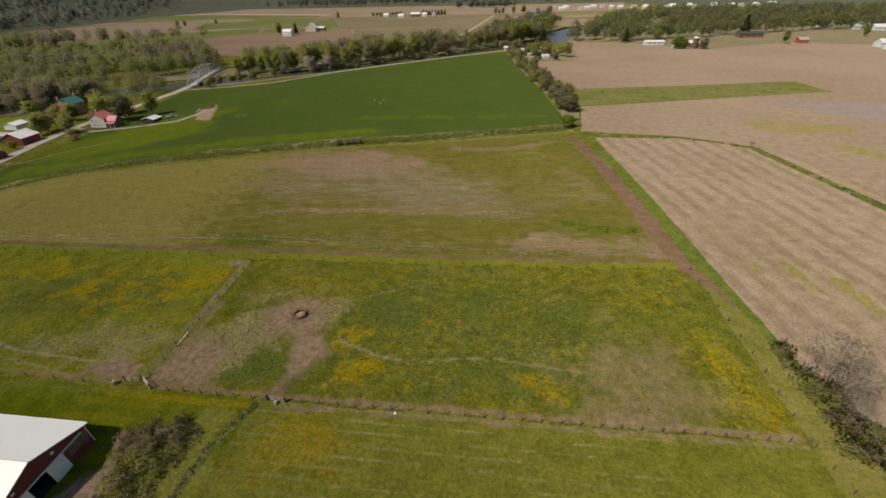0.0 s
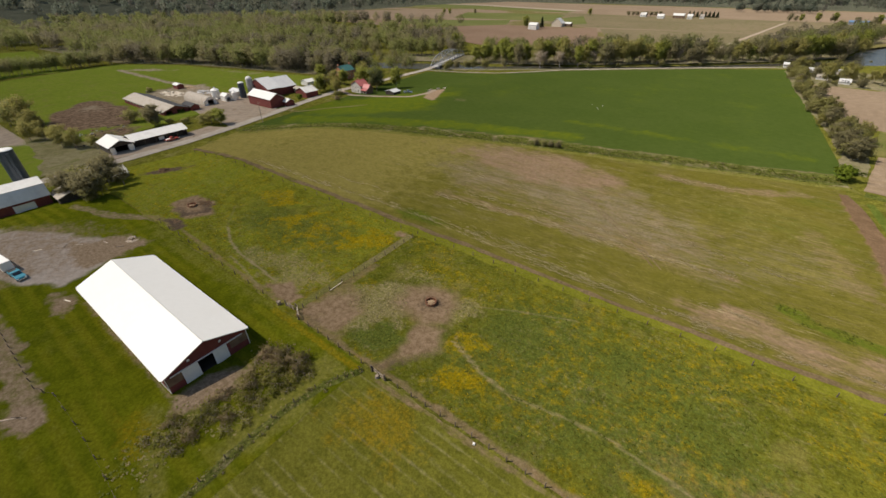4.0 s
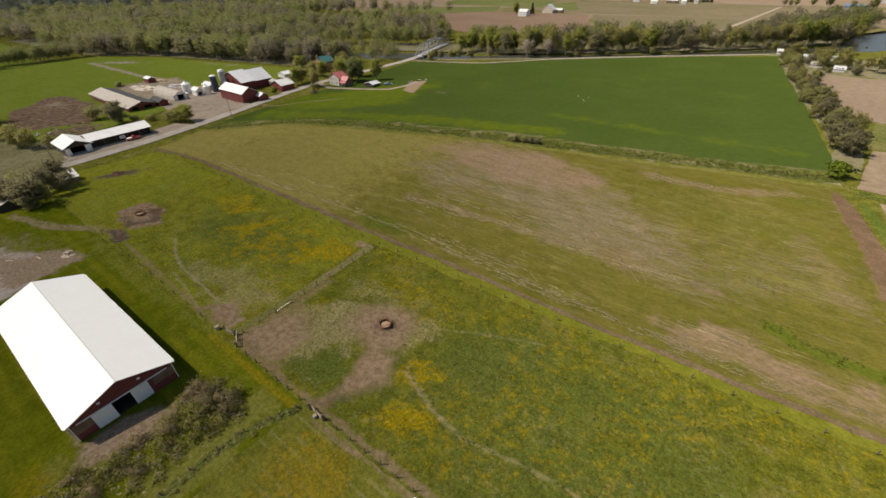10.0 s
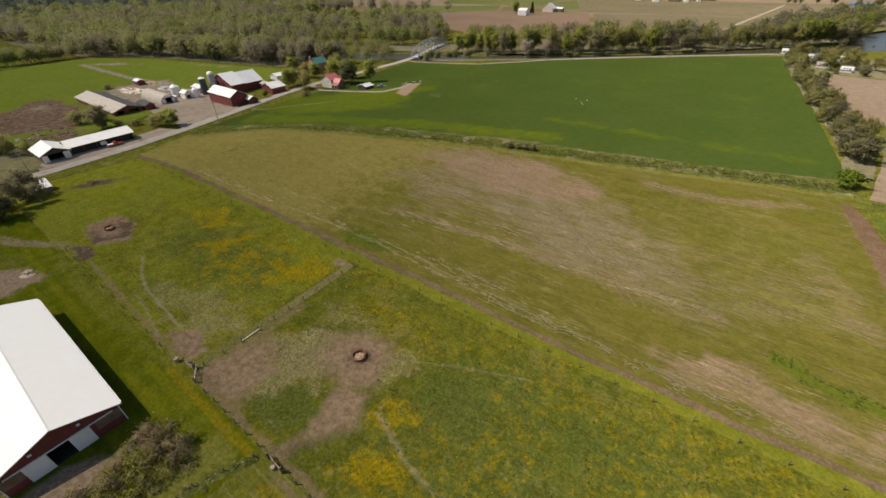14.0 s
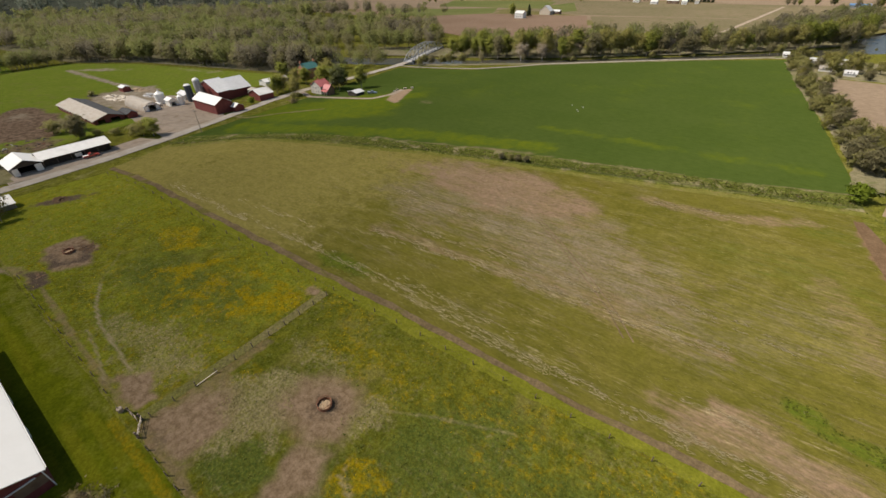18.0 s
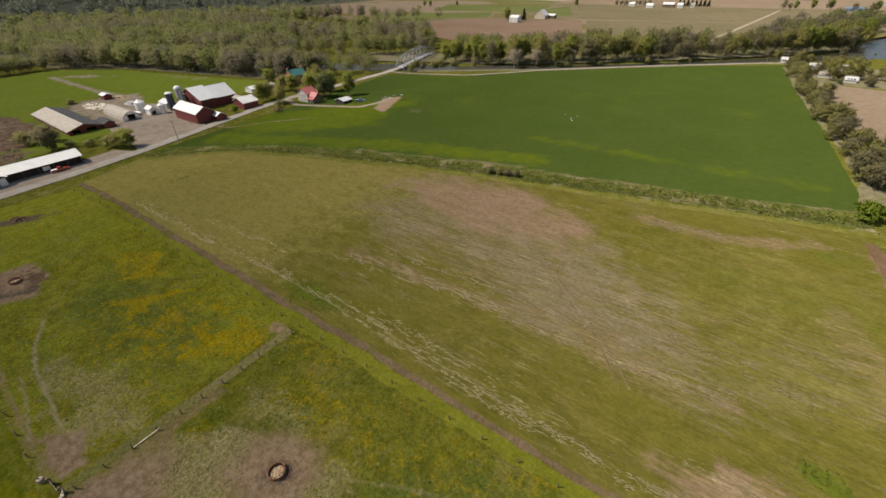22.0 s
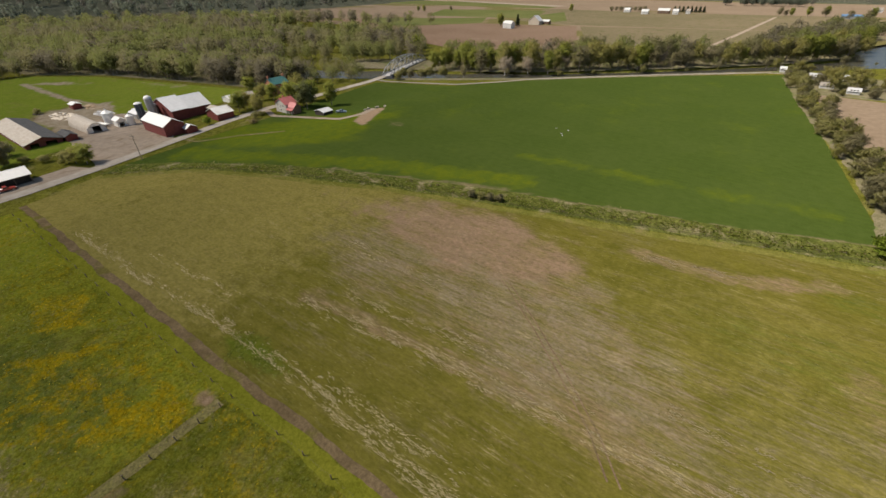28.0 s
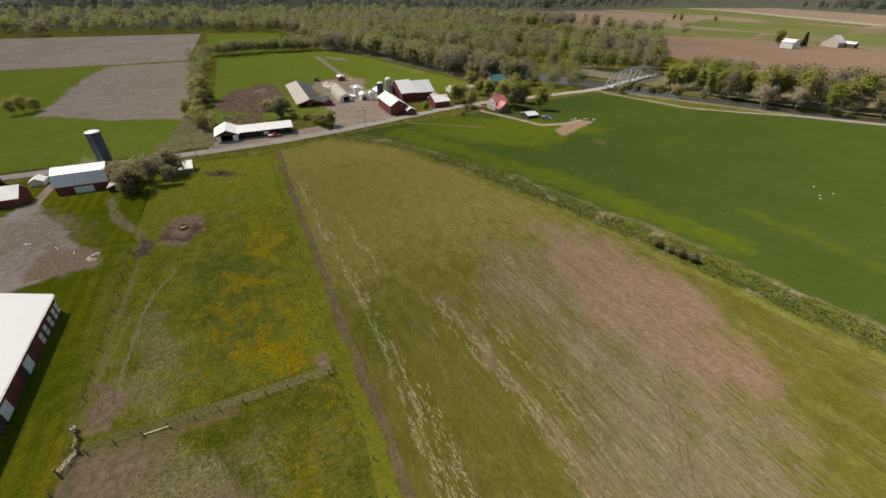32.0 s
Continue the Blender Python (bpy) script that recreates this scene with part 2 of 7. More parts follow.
m_white_roof = plain("white_painted_roof_metal", (0.64, 0.622, 0.57), (0.66, 0.642, 0.59), 0.42, ribs=(3.3, 0), stain=(0.63, 0.61, 0.555))
m_white_roof_y = plain("white_roof_metal", (0.64, 0.615, 0.56), (0.70, 0.675, 0.62), 0.5, ribs=(3.3, 90), stain=(0.54, 0.51, 0.46))
m_silo_grey = plain("dark_grey_staves", (0.15, 0.145, 0.14), (0.22, 0.21, 0.2), 0.8)
m_grey_roof = plain("weathered_roof_metal", (0.3, 0.265, 0.215), (0.40, 0.355, 0.295), 0.8, spec=0.15, ribs=(3.3, 0), stain=(0.3, 0.235, 0.175))
m_dark_roof = plain("dark_grey_roof", (0.05, 0.05, 0.05), (0.085, 0.083, 0.08), 0.9, spec=0.08, ribs=(3.3, 0))
m_silver_roof = plain("galvanised_roof", (0.56, 0.55, 0.52), (0.63, 0.615, 0.585), 0.4, ribs=(3.3, 90), stain=(0.5, 0.47, 0.43))
m_red_wall = plain("barn_red_boards", (0.125, 0.026, 0.021), (0.17, 0.037, 0.029), 0.75, ribs=(5, 0), stain=(0.10, 0.03, 0.025))
m_brown_wall = plain("brown_weathered_boards", (0.13, 0.075, 0.045), (0.19, 0.12, 0.07), 0.8, ribs=(5, 0))
# Dark boards; also the colour that paints shade inside sheds and openings.
m_dark = plain("dark_boards_and_shade", (0.035, 0.027, 0.022), (0.06, 0.045, 0.035), 0.9)
m_white = plain("white_paint", (0.66, 0.64, 0.59), (0.74, 0.72, 0.66), 0.5, stain=(0.6, 0.57, 0.5))
m_old_white = plain("weathered_white_boards", (0.46, 0.42, 0.36), (0.54, 0.5, 0.44), 0.7, stain=(0.36, 0.32, 0.27))
m_grey = plain("grey_galvanised_metal", (0.42, 0.43, 0.43), (0.56, 0.56, 0.55), 0.4, 0.6)
m_concrete = plain("grey_concrete", (0.34, 0.33, 0.31), (0.46, 0.44, 0.41), 0.85, stain=(0.24, 0.22, 0.2))
m_silo_blue = plain("dark_blue_enamel", (0.035, 0.048, 0.065), (0.055, 0.07, 0.085), 0.35)
m_red_roof = plain("red_roof_metal", (0.36, 0.1, 0.092), (0.44, 0.145, 0.13), 0.5, stain=(0.48, 0.22, 0.2))
m_green_roof = plain("green_roof_metal", (0.05, 0.15, 0.13), (0.08, 0.2, 0.17), 0.5)
m_brick = plain("red_brick", (0.36, 0.15, 0.09), (0.44, 0.2, 0.12), 0.85, scale=3)
m_glass = plain("window_glass", (0.02, 0.024, 0.03), (0.03, 0.034, 0.04), 0.08, spec=0.6, bump=0.0)
m_wood = plain("grey_weathered_wood", (0.20, 0.155, 0.11), (0.32, 0.26, 0.19), 0.85, scale=3)
m_post = plain("dark_fence_wood", (0.10, 0.075, 0.055), (0.17, 0.13, 0.09), 0.9, scale=3)
m_pale_wood = plain("pale_timber", (0.46, 0.39, 0.29), (0.58, 0.5, 0.39), 0.8, scale=3)
m_rust = plain("rusty_iron", (0.17, 0.075, 0.04), (0.28, 0.14, 0.08), 0.8, 0.3, scale=4)
m_hay_bale = plain("old_hay", (0.30, 0.21, 0.12), (0.38, 0.28, 0.17), 0.95, scale=4, bump=0.6)
m_rubber = plain("black_rubber", (0.02, 0.02, 0.02), (0.035, 0.035, 0.033), 0.85)
m_red_paint = plain("red_car_paint", (0.24, 0.03, 0.022), (0.3, 0.04, 0.03), 0.3, spec=0.5)
m_teal_paint = plain("teal_car_paint", (0.03, 0.17, 0.22), (0.04, 0.2, 0.26), 0.3, spec=0.5)
m_slate_paint = plain("slate_car_paint", (0.14, 0.18, 0.23), (0.19, 0.23, 0.28), 0.3, spec=0.5)
m_steel = plain("grey_bridge_steel", (0.2, 0.205, 0.2), (0.28, 0.28, 0.27), 0.55, 0.3)
m_bark = plain("grey_bark", (0.19, 0.155, 0.12), (0.30, 0.25, 0.20), 0.95, scale=2, bump=0.6)
m_pale_bark = plain("pale_sycamore_bark", (0.48, 0.44, 0.38), (0.6, 0.56, 0.49), 0.9, scale=2)


def leafy(name, c0, c1, c2):
    k = Mat(name, 0.7, spec=0.2)
    col = k.mix(k.chance(), c0, c1)
    col = k.mix(k.ramp(k.island(), 0.2, 0.9, 0, 0.75), col, c2)
    col = k.scale_value(col, k.ramp(k.island(), 0, 1, 0.88, 1.12))
    k.b.inputs["Subsurface Weight"].default_value = 0.0
    tr = k.t.nodes.new("ShaderNodeBsdfTranslucent")
    k.put(tr.inputs["Color"], col)
    k.done(col)
    mx = k.t.nodes.new("ShaderNodeMixShader")
    mx.inputs[0].default_value = 0.5
    k.t.links.new(k.b.outputs[0], mx.inputs[1])
    k.t.links.new(tr.outputs[0], mx.inputs[2])
    k.t.links.new(mx.outputs[0], k.t.nodes["Material Output"].inputs[0])
    return k.m


m_leaf_fresh = leafy("fresh_spring_leaves", (0.2587, 0.2818, 0.04991), (0.3047, 0.3162, 0.05635), (0.2472, 0.2587, 0.05313))
m_leaf_olive = leafy("olive_budding_leaves", (0.282, 0.27, 0.0675), (0.33, 0.306, 0.081), (0.312, 0.27, 0.0945))
m_leaf_brown = leafy("brown_buds_and_twigs", (0.225, 0.2, 0.1), (0.26, 0.225, 0.115), (0.205, 0.185, 0.08504))
m_leaf_bush = leafy("olive_bush_leaves", (0.2588, 0.2526, 0.07148), (0.302, 0.2896, 0.08628), (0.2773, 0.2404, 0.1047))
m_leaf_dark = leafy("dark_conifer_needles", (0.075, 0.088, 0.036), (0.088, 0.1, 0.042), (0.062, 0.074, 0.032))
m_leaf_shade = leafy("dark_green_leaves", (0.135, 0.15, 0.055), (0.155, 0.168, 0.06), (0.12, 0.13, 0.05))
m_leaf_green = leafy("bright_green_leaves", (0.19, 0.25, 0.02), (0.22, 0.275, 0.025), (0.17, 0.22, 0.02))
# Distance haze is put into this leaf colour: greyer and bluer.
m_leaf_hazed = leafy("hazed_far_leaves", (0.1296, 0.1521, 0.1058), (0.1521, 0.1719, 0.1164), (0.119, 0.1375, 0.09919))
m_wood_fresh = leafy("wood_spring_leaves", (0.194, 0.2135, 0.06016), (0.2328, 0.2458, 0.06985), (0.194, 0.2005, 0.06597))
m_wood_olive = leafy("wood_budding_leaves", (0.2033, 0.1947, 0.07854), (0.2402, 0.2242, 0.09214), (0.2156, 0.191, 0.09425))
m_wood_brown = leafy("wood_brown_twigs", (0.187, 0.1621, 0.1043), (0.2155, 0.187, 0.119), (0.1701, 0.1531, 0.09301))
# Far buds and twigs, greyed in colour to carry the haze.
m_hazed_olive = leafy("hazed_far_buds", (0.1656, 0.1725, 0.1173), (0.1932, 0.196, 0.1325), (0.1518, 0.1546, 0.1104))
m_hazed_brown = leafy("hazed_far_twigs", (0.1587, 0.149, 0.1173), (0.1794, 0.1684, 0.1297), (0.1449, 0.138, 0.1104))
m_twig = leafy("grey_bare_twigs", (0.42, 0.35, 0.25), (0.47, 0.39, 0.28), (0.37, 0.31, 0.22))
m_bramble = leafy("brown_bramble_stems", (0.2, 0.15, 0.085), (0.25, 0.19, 0.11), (0.2, 0.17, 0.055))
m_shrub = leafy("yellow_green_shrub_leaves", (0.2, 0.205, 0.03), (0.25, 0.235, 0.04), (0.21, 0.185, 0.06))
m_weed_leaf = leafy("weed_leaves", (0.105, 0.128, 0.013), (0.128, 0.143, 0.016), (0.14, 0.145, 0.02))
m_straw = leafy("dry_straw_tufts", (0.27, 0.225, 0.10), (0.31, 0.26, 0.125), (0.22, 0.19, 0.07))
m_pale_straw = leafy("pale_fresh_straw", (0.42, 0.35, 0.21), (0.47, 0.395, 0.245), (0.36, 0.30, 0.165))
m_flower = leafy("yellow_flower_heads", (0.40, 0.275, 0.004), (0.44, 0.31, 0.005), (0.30, 0.245, 0.006))
w = Mat("river_water", 0.24, spec=0.22)
m_water = w.done((0.06, 0.056, 0.042), w.noise(0.9, 3, (1, 0.5, 1)), 0.12, 0.1)

# ---- ground, fields, river, roads ----
rng = np.random.default_rng(7)


def vnoise(x, y, size, seed=0):
    """Smooth value noise in 0..1 over patches of that size."""
    x, y = np.asarray(x) / size, np.asarray(y) / size
    i, j = np.floor(x).astype(int), np.floor(y).astype(int)
    u, v = x - i, y - j
    u, v = u * u * (3 - 2 * u), v * v * (3 - 2 * v)

    def h(a, b):
        n = np.sin(a * 127.1 + b * 311.7 + seed * 74.7) * 43758.5453
        return n - np.floor(n)
    return (h(i, j) * (1 - u) + h(i + 1, j) * u) * (1 - v) + (h(i, j + 1) * (1 - u) + h(i + 1, j + 1) * u) * v


def fbm(x, y, size, seed=0):
    return 0.55 * vnoise(x, y, size, seed) + 0.28 * vnoise(x, y, size / 2.3, seed + 5) + 0.17 * vnoise(x, y, size / 5, seed + 9)


def step(v, lo, hi):
    t = np.clip((v - lo) / (hi - lo), 0, 1)
    return t * t * (3 - 2 * t)


def blob(x, y, cx, cy, rx, ry, turn=0.0, ragged=0.5, seed=1):
    """A soft-edged, ragged patch."""
    c, s = math.cos(radians(turn)), math.sin(radians(turn))
    dx, dy = x - cx, y - cy
    d = np.hypot((dx * c + dy * s) / rx, (-dx * s + dy * c) / ry)
    d = d + (fbm(x, y, min(rx, ry) * 0.9, seed) - 0.5) * 2 * ragged
    return 1 - step(d, 0.35, 1.45)


def area(x, y, pts, soft=3.0, ragged=4.0, seed=1, size=9.0):
    """A many-sided patch with a soft, ragged edge."""
    d = np.full(np.shape(x), 1e9)
    inside = np.zeros(np.shape(x), bool)
    for (ax, ay), (bx, by) in zip(pts, pts[1:] + pts[:1]):
        t = np.clip(((x - ax) * (bx - ax) + (y - ay) * (by - ay)) / ((bx - ax) ** 2 + (by - ay) ** 2), 0, 1)
        d = np.minimum(d, np.hypot(x - ax - t * (bx - ax), y - ay - t * (by - ay)))
        inside ^= ((ay > y) != (by > y)) & (x < (bx - ax) * (y - ay) / (by - ay + 1e-12) + ax)
    return step(np.where(inside, d, -d) + (fbm(x, y, size, seed) - 0.5) * 2 * ragged, -soft, soft)


def along(x, y, pts, width, ragged=0.3, seed=3):
    """A soft line through the points."""
    best = np.full(np.shape(x), 1e9)
    for (ax, ay), (bx, by) in zip(pts, pts[1:]):
        t = np.clip(((x - ax) * (bx - ax) + (y - ay) * (by - ay)) / ((bx - ax) ** 2 + (by - ay) ** 2), 0, 1)
        best = np.minimum(best, np.hypot(x - ax - t * (bx - ax), y - ay - t * (by - ay)))
    return 1 - step(best / width + (fbm(x, y, 3.0, seed) - 0.5) * ragged, 0.3, 1.0)


def resample(pts, n):
    p = np.array(pts, float)
    s = np.r_[0, np.cumsum(np.hypot(*np.diff(p, axis=0).T))]
    k = np.linspace(0, s[-1], n)
    return np.c_[np.interp(k, s, p[:, 0]), np.interp(k, s, p[:, 1])]


def terrain(x, y):
    """Height of the land: level by the pasture, falling to a low terrace at the road and farm in the west."""
    x, y = np.asarray(x, float), np.asarray(y, float)
    deep = 6.0 - 2.0 * step(y, 230, 290) - 4.0 * step(y, 400, 520)
    return -deep * step(-x, 150, 215) - 3.3 * np.clip((-x - 215) / 145, 0, 1) * deep / 6.0


def settle(x, y):
    """Plan places are drawn on level ground; on the low terrace they lie farther out. Gives x, y, z and the scale there."""
    x, y = np.asarray(x, float), np.asarray(y, float)
    u, v = x, y
    for _ in range(8):
        k = (60.75 - terrain(u, v)) / 60.75
        u, v = -8 + (x + 8) * k, 78 + (y - 78) * k
    return u, v, terrain(u, v), k


def grid_mesh(name, X, Y, Z, material, masks=None, plan=None):
    nu, nv = X.shape
    verts = np.stack((X, Y, Z), -1).reshape(-1, 3)
    i = np.arange(nu * nv).reshape(nu, nv)
    faces = np.stack((i[:-1, :-1], i[1:, :-1], i[1:, 1:], i[:-1, 1:]), -1).reshape(-1, 4)
    me = bpy.data.meshes.new(name)
    me.from_pydata(verts.tolist(), [], faces.tolist())
    for key, f in (masks or {}).items():
        a = me.attributes.new(key, "FLOAT", "POINT")
        a.data.foreach_set("value", np.clip(f(*(p.ravel() for p in plan)), 0, 1).astype(np.float32))
    me.materials.append(material)
    return me


def ribbon(name, south, north, material, z, res, label, masks=None, jitter=0.35, category="field"):
    """A sheet between two lines that run the same way."""
    la = np.hypot(*np.diff(np.array(south, float), axis=0).T).sum()
    nu = max(2, int(la / res) + 1)
    a, b = resample(south, nu), resample(north, nu)
    nv = max(2, int(np.hypot(*(b - a).T).mean() / res) + 1)
    v = np.linspace(0, 1, nv)
    X = a[:, None, 0] * (1 - v) + b[:, None, 0] * v
    Y = a[:, None, 1] * (1 - v) + b[:, None, 1] * v
    rim = np.zeros_like(X)
    rim[0], rim[-1], rim[:, 0], rim[:, -1] = 1, 1, 1, 1
    X = X + rim * jitter * 2 * (fbm(X, Y, 4.0, 11) - 0.5)
    Y = Y + rim * jitter * 2 * (fbm(X, Y, 4.0, 12) - 0.5)
    U, V, H, _ = settle(X, Y)
    me = grid_mesh(name, U, V, H + z, material, masks, (X, Y))
    me.polygons.foreach_set("use_smooth", np.ones(len(me.polygons), bool))
    if me.polygons[0].normal.z < 0:
        me.flip_normals()
    return tagged(new(name, me), label, category, kind="structure")


def strip(name, pts, width, material, z, label, res=2.0, jitter=0.25, category="track", widths=None):
    p = np.array(pts, float)
    d = np.gradient(p, axis=0)
    d /= np.hypot(*d.T)[:, None]
    n = np.c_[-d[:, 1], d[:, 0]] * (np.array(widths)[:, None] if widths else width) / 2
    return ribbon(name, p - n, p + n, material, z, res, label, jitter=jitter, category=category)


RIVER_BANK = [(-420, 205), (-330, 245), (-262, 275), (-212, 303), (-190, 316), (-129, 356), (-93, 388), (-19, 450), (30, 492), (85, 545), (130, 640), (165, 760), (230, 900), (330, 1050)]
bank = np.array(RIVER_BANK, float)
bd = np.gradient(bank, axis=0)
bd /= np.hypot(*bd.T)[:, None]
RIVER_HALF = np.array([17, 17, 18, 18, 14, 10.5, 9.5, 10, 13, 17, 28, 28, 28, 28.0])
RIVER_N = np.c_[-bd[:, 1], bd[:, 0]]
RIVER_MID = bank + RIVER_N * RIVER_HALF[:, None]


def river_depth(x, y):
    """How far from the river's edge, below 0 in the water."""
    best = np.full(np.shape(x), 1e9)
    for (ax, ay), (bx, by), h0, h1 in zip(RIVER_MID, RIVER_MID[1:], RIVER_HALF, RIVER_HALF[1:]):
        t = np.clip(((x - ax) * (bx - ax) + (y - ay) * (by - ay)) / ((bx - ax) ** 2 + (by - ay) ** 2), 0, 1)
        best = np.minimum(best, np.hypot(x - ax - t * (bx - ax), y - ay - t * (by - ay)) - h0 - t * (h1 - h0))
    return best


def hill(x, y):
    """The wooded ridge that closes the valley, and the rise behind the eastern woods."""
    west = step(-0.55 * x + 0.10 * y, 620, 1150) * 95
    back = step(y + 0.15 * x, 1900, 2700) * 110
    return np.maximum(west, back) * (0.75 + 0.5 * vnoise(x, y, 420, 3))


gx = np.r_[-4600, -3800, -3000, np.arange(-2400, -700, 60), np.arange(-700, 700, 9), np.arange(700, 1500, 60), 2000, 3000, 4600]
gy = np.r_[-4600, -3000, -1500, -600, np.arange(-150, 1150, 9), np.arange(1150, 2900, 60), 3400, 4600]
GX, GY = np.meshgrid(gx, gy, indexing="ij")
RU, RV, _, _ = settle(RIVER_MID[:, 0], RIVER_MID[:, 1])
RIVER_PLAN, RIVER_MID = RIVER_MID, np.c_[RU, RV]
GZ = hill(GX, GY) + terrain(GX, GY) - 0.16 * step(-GX, 140, 150) - 3.2 * (1 - step(river_depth(GX, GY), -5, 3))
ground_mesh = grid_mesh("ground", GX, GY, GZ, m_ground, {"wooded": lambda x, y: np.maximum.reduce([step(hill(x, y), 0.5, 6), step(-0.55 * x + 0.1 * y, 420, 520), step(y + 0.1 * x, 1490, 1560), step(x + 0.4 * y, 900, 1100)])}, (GX, GY))
ground_mesh.polygons.foreach_set("use_smooth", np.ones(len(ground_mesh.polygons), bool))
ground = tagged(new("ground", ground_mesh), "rough green valley grassland reaching the wooded hills", "ground", kind="structure")
RIVER_MID = RIVER_PLAN
rm = RIVER_MID
rn = RIVER_N * (RIVER_HALF[:, None] + 2)
water = ribbon("water", rm - rn, rm + rn, m_water, -1.6, 12, "dark calm river between wooded banks", jitter=0, category="river")

